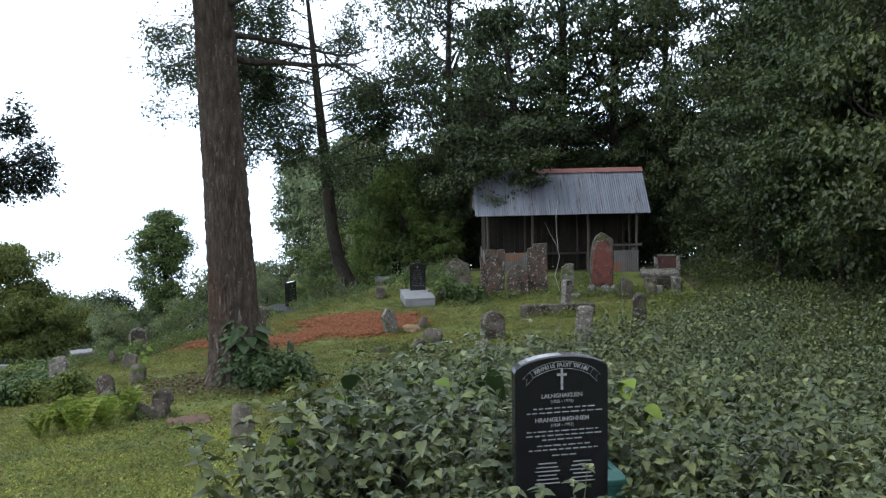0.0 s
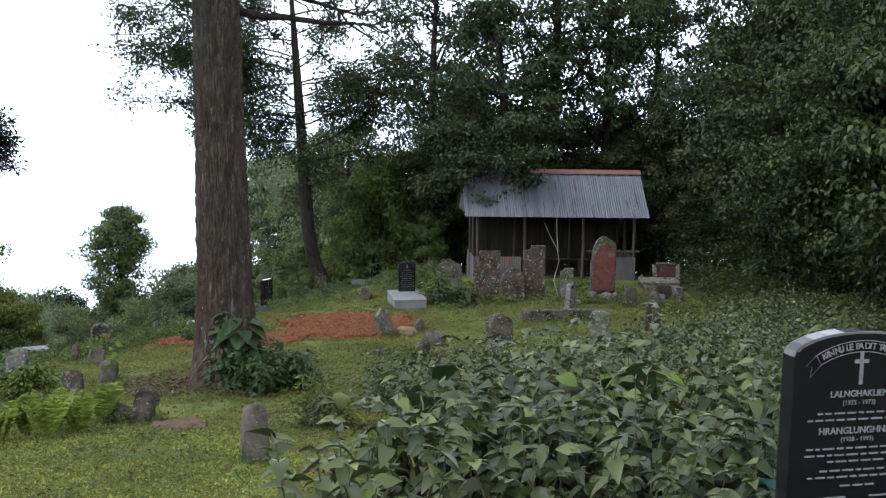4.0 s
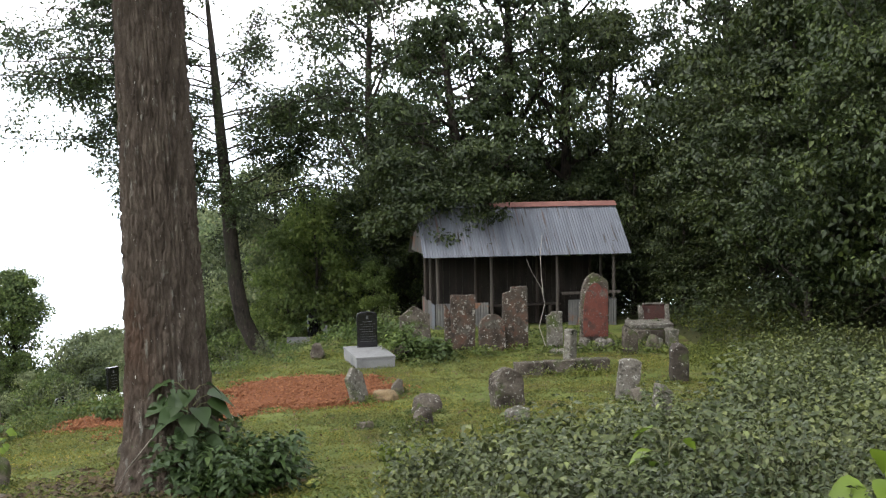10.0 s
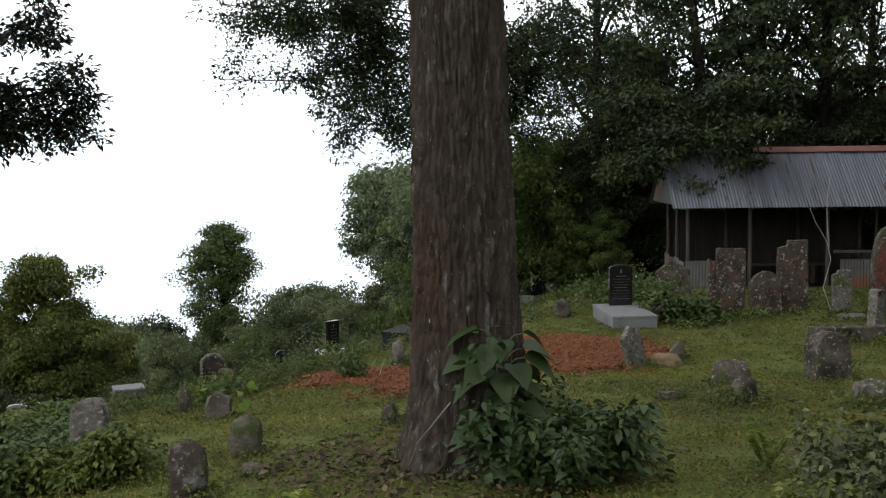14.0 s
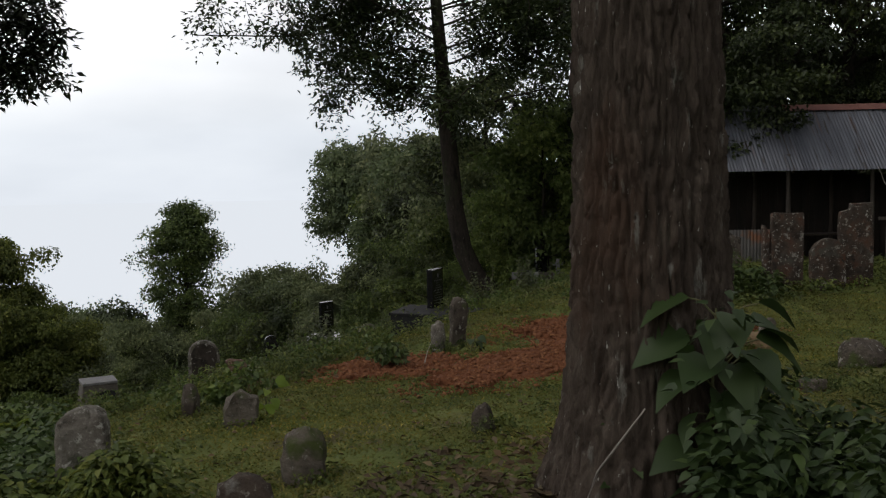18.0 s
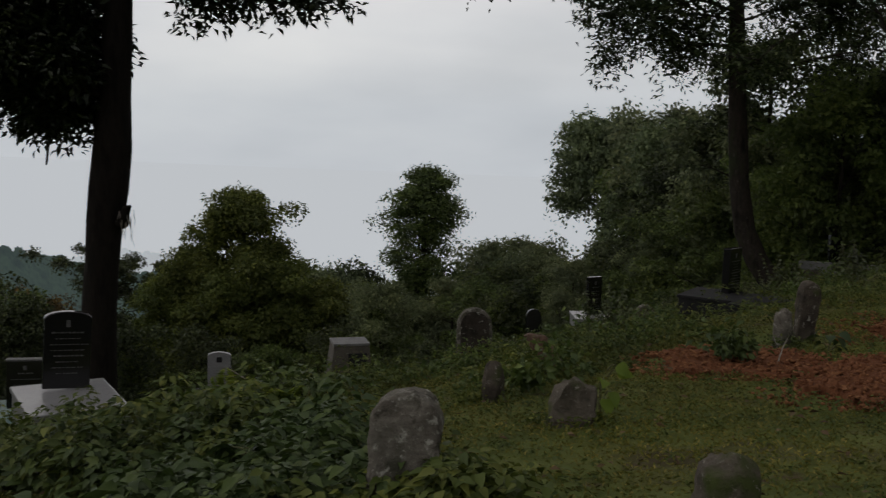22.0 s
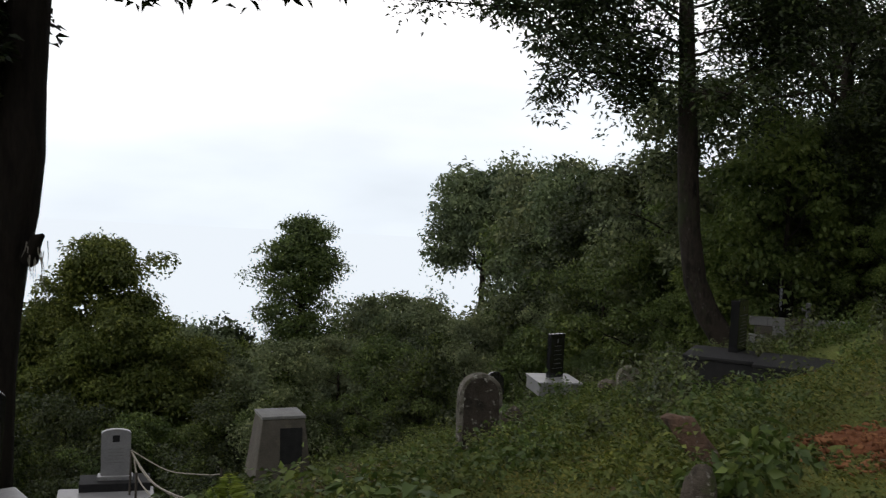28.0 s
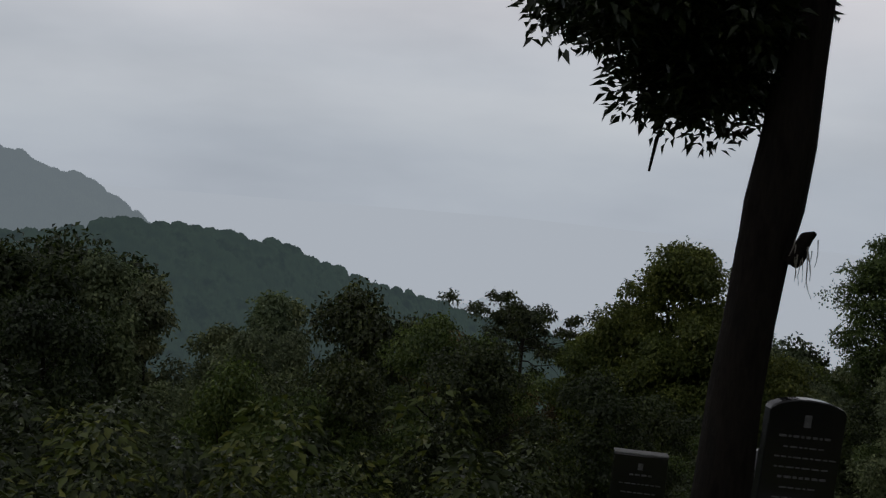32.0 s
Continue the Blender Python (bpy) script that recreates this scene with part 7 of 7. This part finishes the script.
spots = scatter([(-10.5, 29.5), (-8.6, 27.6), (-7.4, 29.6), (-8.2, 31.5), (-10, 31.8)], 130, rng, 0.14)
stuff_plants("weeds", "yellowing brown weeds round the old monument", spots, rng, 0.22, 0.055, CROWN_RUST, per=40, spread=0.2, fine=True)
VERGE = [(1.2, 28.2), (3, 29.6), (7, 29.4), (8, 32), (7, 34), (2, 34), (0.9, 30.8)]
spots = scatter(VERGE, 420, rng, 0.14)
stuff_plants("weeds", "low weeds round the old slabs before the shed", spots, rng, 0.22, 0.07, WEED, per=26, spread=0.2, fine=True)
EDGE = [(6.7, 24.6), (7.6, 25.2), (8.6, 27.6), (10.6, 28.2), (11.5, 31), (10.6, 35.5), (9.2, 35), (9.4, 32.4), (8.6, 30.6), (7.2, 29.8), (6.6, 27.6)]
dome_plants("weeds", "low green weeds between the lawn and the dark wood", scatter(EDGE, 420, rng, 0.14), rng, 0.15, 0.06, WEED, 40, 0.05)
dome_plants("weeds", "leafy weeds creeping over the broken kerb", [(4.3 + rng.normal(0, 0.35), 26.62 + rng.normal(0, 0.12)) for _ in range(26)] + [(1.3 + rng.normal(0, 0.14), 20.6 + rng.normal(0, 0.14)) for _ in range(8)] + [(0.05 + rng.normal(0, 0.2), 21.0 + rng.normal(0, 0.2)) for _ in range(12)], rng, 0.14, 0.05, WEED, 40, 0.06)
tufts = [(x + (0.5 * w + rng.uniform(0.0, 0.12)) * math.cos(a), y + (0.45 * w + rng.uniform(0.0, 0.1)) * math.sin(a)) for x, y, w in FEET for a in rng.uniform(0, 6.28, 9)]
dome_plants("weeds", "small weeds grown up round the feet of old stones", tufts, rng, 0.085, 0.042, WEED, 26, 0.03)
SCRUB = [(-16, 20), (-30, 24), (-40, 40), (-22, 44), (-12, 40), (-15, 34), (-14, 28), (-12.5, 24)]
spots = scatter(SCRUB, 700, rng, 0.45)
stuff_plants("scrub", "rough green scrub covering the steep slope", spots[::3], rng, 1.25, 0.075, CROWN_MID, per=220, spread=0.42, category="scrub")
stuff_plants("scrub", "dark leafy scrub on the steep slope", spots[1::3], rng, 1.35, 0.095, CROWN, per=190, spread=0.45, category="scrub")
stuff_plants("scrub", "leafy shrubs on the steep slope", spots[2::3], rng, 1.1, 0.09, WEED, per=190, spread=0.42, category="scrub")

# loose weeds scattered in the turf
LAWN = [(-2.2, 7.5), (-1.3, 8.6), (-0.8, 10.2), (-0.2, 12.0), (0.6, 12.8), (1.8, 12.9), (1.6, 14.1), (0.2, 14.1), (-0.9, 15.4), (-0.7, 16.1), (0.5, 16.7), (2.4, 17.8), (5.0, 20.3), (6.6, 26), (6.8, 29.5), (3, 29.6), (2.0, 31.8), (-8.5, 31.6), (-10.4, 27.0), (-9.4, 23.0), (-7.1, 21.2), (-7.0, 19.4), (-9.5, 20.6), (-12, 20.5), (-11, 16), (-7.5, 12), (-5.5, 8)]
xy = np.array([(x, y) for x, y in zip(rng.uniform(-12, 7, 700000), rng.uniform(8, 32, 700000))])


def keep_lawn(p, n):
    got = np.zeros(len(p), bool)
    x, y = p[:, 0], p[:, 1]
    for (x0, y0), (x1, y1) in zip(LAWN, LAWN[1:] + LAWN[:1]):
        cross = (y0 > y) != (y1 > y)
        with np.errstate(divide="ignore", invalid="ignore"):
            got ^= cross & (x < (x1 - x0) * (y - y0) / (y1 - y0 + 1e-12) + x0)
    red = (((x + 1.2) / 1.6) ** 2 + ((y - 26.1) / 1.8) ** 2 < 1) | (((x + 3.0 - 0.45 * (y - 23.7)) / 0.8) ** 2 + ((y - 23.7) / 1.5) ** 2 < 1) | (((x + 4.5) / 0.65) ** 2 + ((y - 24.3) / 0.75) ** 2 < 1)
    return p[got & ~red][:n]


turf = keep_lawn(xy, 440000)
patch = np.array([noise.noise(Vector((x * 0.9, y * 0.9, 5))) + 0.6 * noise.noise(Vector((x * 3, y * 3, 1))) for x, y in turf])
turf = turf[patch > rng.uniform(-0.75, 0.25, len(turf))]
n = len(turf)
pos = np.stack([turf[:, 0], turf[:, 1], ground(turf[:, 0], turf[:, 1]) + 0.02], -1)
a = rng.uniform(0, 6.28, n)
way = np.stack([np.cos(a), np.sin(a), rng.uniform(0.3, 1.6, n)], -1)
v, f = leaves(pos, way, rng.uniform(0.016, 0.042, n), rng, ratio=0.42, droop=0.3)
tagged(new("turf", mesh_of("turf", v, f, TURF)), "short uneven turf of moss, grass and tiny weeds", "grass", kind="stuff")
glade = np.stack([rng.uniform(-8.5, -1.2, 130000), rng.uniform(6.5, 16.0, 130000)], -1)
glade = glade[(glade[:, 0] < np.interp(glade[:, 1], [6.5, 8, 10, 12, 14, 16], [-1.9, -1.7, -1.6, -1.5, -2.2, -3.6]))]
thin = np.array([noise.noise(Vector((x * 0.8, y * 0.8, 9))) for x, y in glade])
glade = glade[thin > rng.uniform(-0.5, 0.35, len(glade))]
n = len(glade)
a = rng.uniform(0, 6.28, n)
v, f = leaves(np.stack([glade[:, 0], glade[:, 1], ground(glade[:, 0], glade[:, 1]) + 0.02], -1), np.stack([np.cos(a), np.sin(a), rng.uniform(0.2, 1.4, n)], -1), rng.uniform(0.02, 0.05, n), rng, ratio=0.42, droop=0.3)
tagged(new("turf", mesh_of("turf", v, f, TURF_LIGHT)), "fresh light green grass of the open lawn", "grass", kind="stuff")
low = keep_lawn(xy[200000:], 6500)
low = low[rng.random(len(low)) < 0.8]
stuff_plants("lawn_weeds", "small leafy weeds dotted through the turf", low, rng, 0.07, 0.032, WEED, per=12, spread=0.06)
dry = keep_lawn(xy[300000:], 2300)
pos = np.stack([dry[:, 0], dry[:, 1], ground(dry[:, 0], dry[:, 1]) + 0.045], -1)
a = rng.uniform(0, 6.28, len(dry))
v, f = leaves(pos, np.stack([np.cos(a), np.sin(a), rng.uniform(-0.1, 0.25, len(dry))], -1), rng.uniform(0.035, 0.08, len(dry)), rng, ratio=0.5, droop=-0.1, fold=0.5)
tagged(new("leaf_litter", mesh_of("leaf_litter", v, f, LITTER)), "brown fallen leaves scattered on the turf", "leaves", kind="stuff")
near = np.array([(-3.12 + r * math.cos(t), 18.0 + r * math.sin(t)) for r, t in zip(rng.uniform(0.4, 1.6, 1600), rng.uniform(0, 6.28, 1600))])
pos = np.stack([near[:, 0], near[:, 1], ground(near[:, 0], near[:, 1]) + 0.045], -1)
a = rng.uniform(0, 6.28, len(near))
v, f = leaves(pos, np.stack([np.cos(a), np.sin(a), rng.uniform(-0.1, 0.3, len(near))], -1), rng.uniform(0.05, 0.1, len(near)), rng, ratio=0.5, droop=-0.1, fold=0.5)
tagged(new("leaf_litter", mesh_of("leaf_litter", v, f, LITTER)), "brown litter heaped round the foot of the great tree", "leaves", kind="stuff")
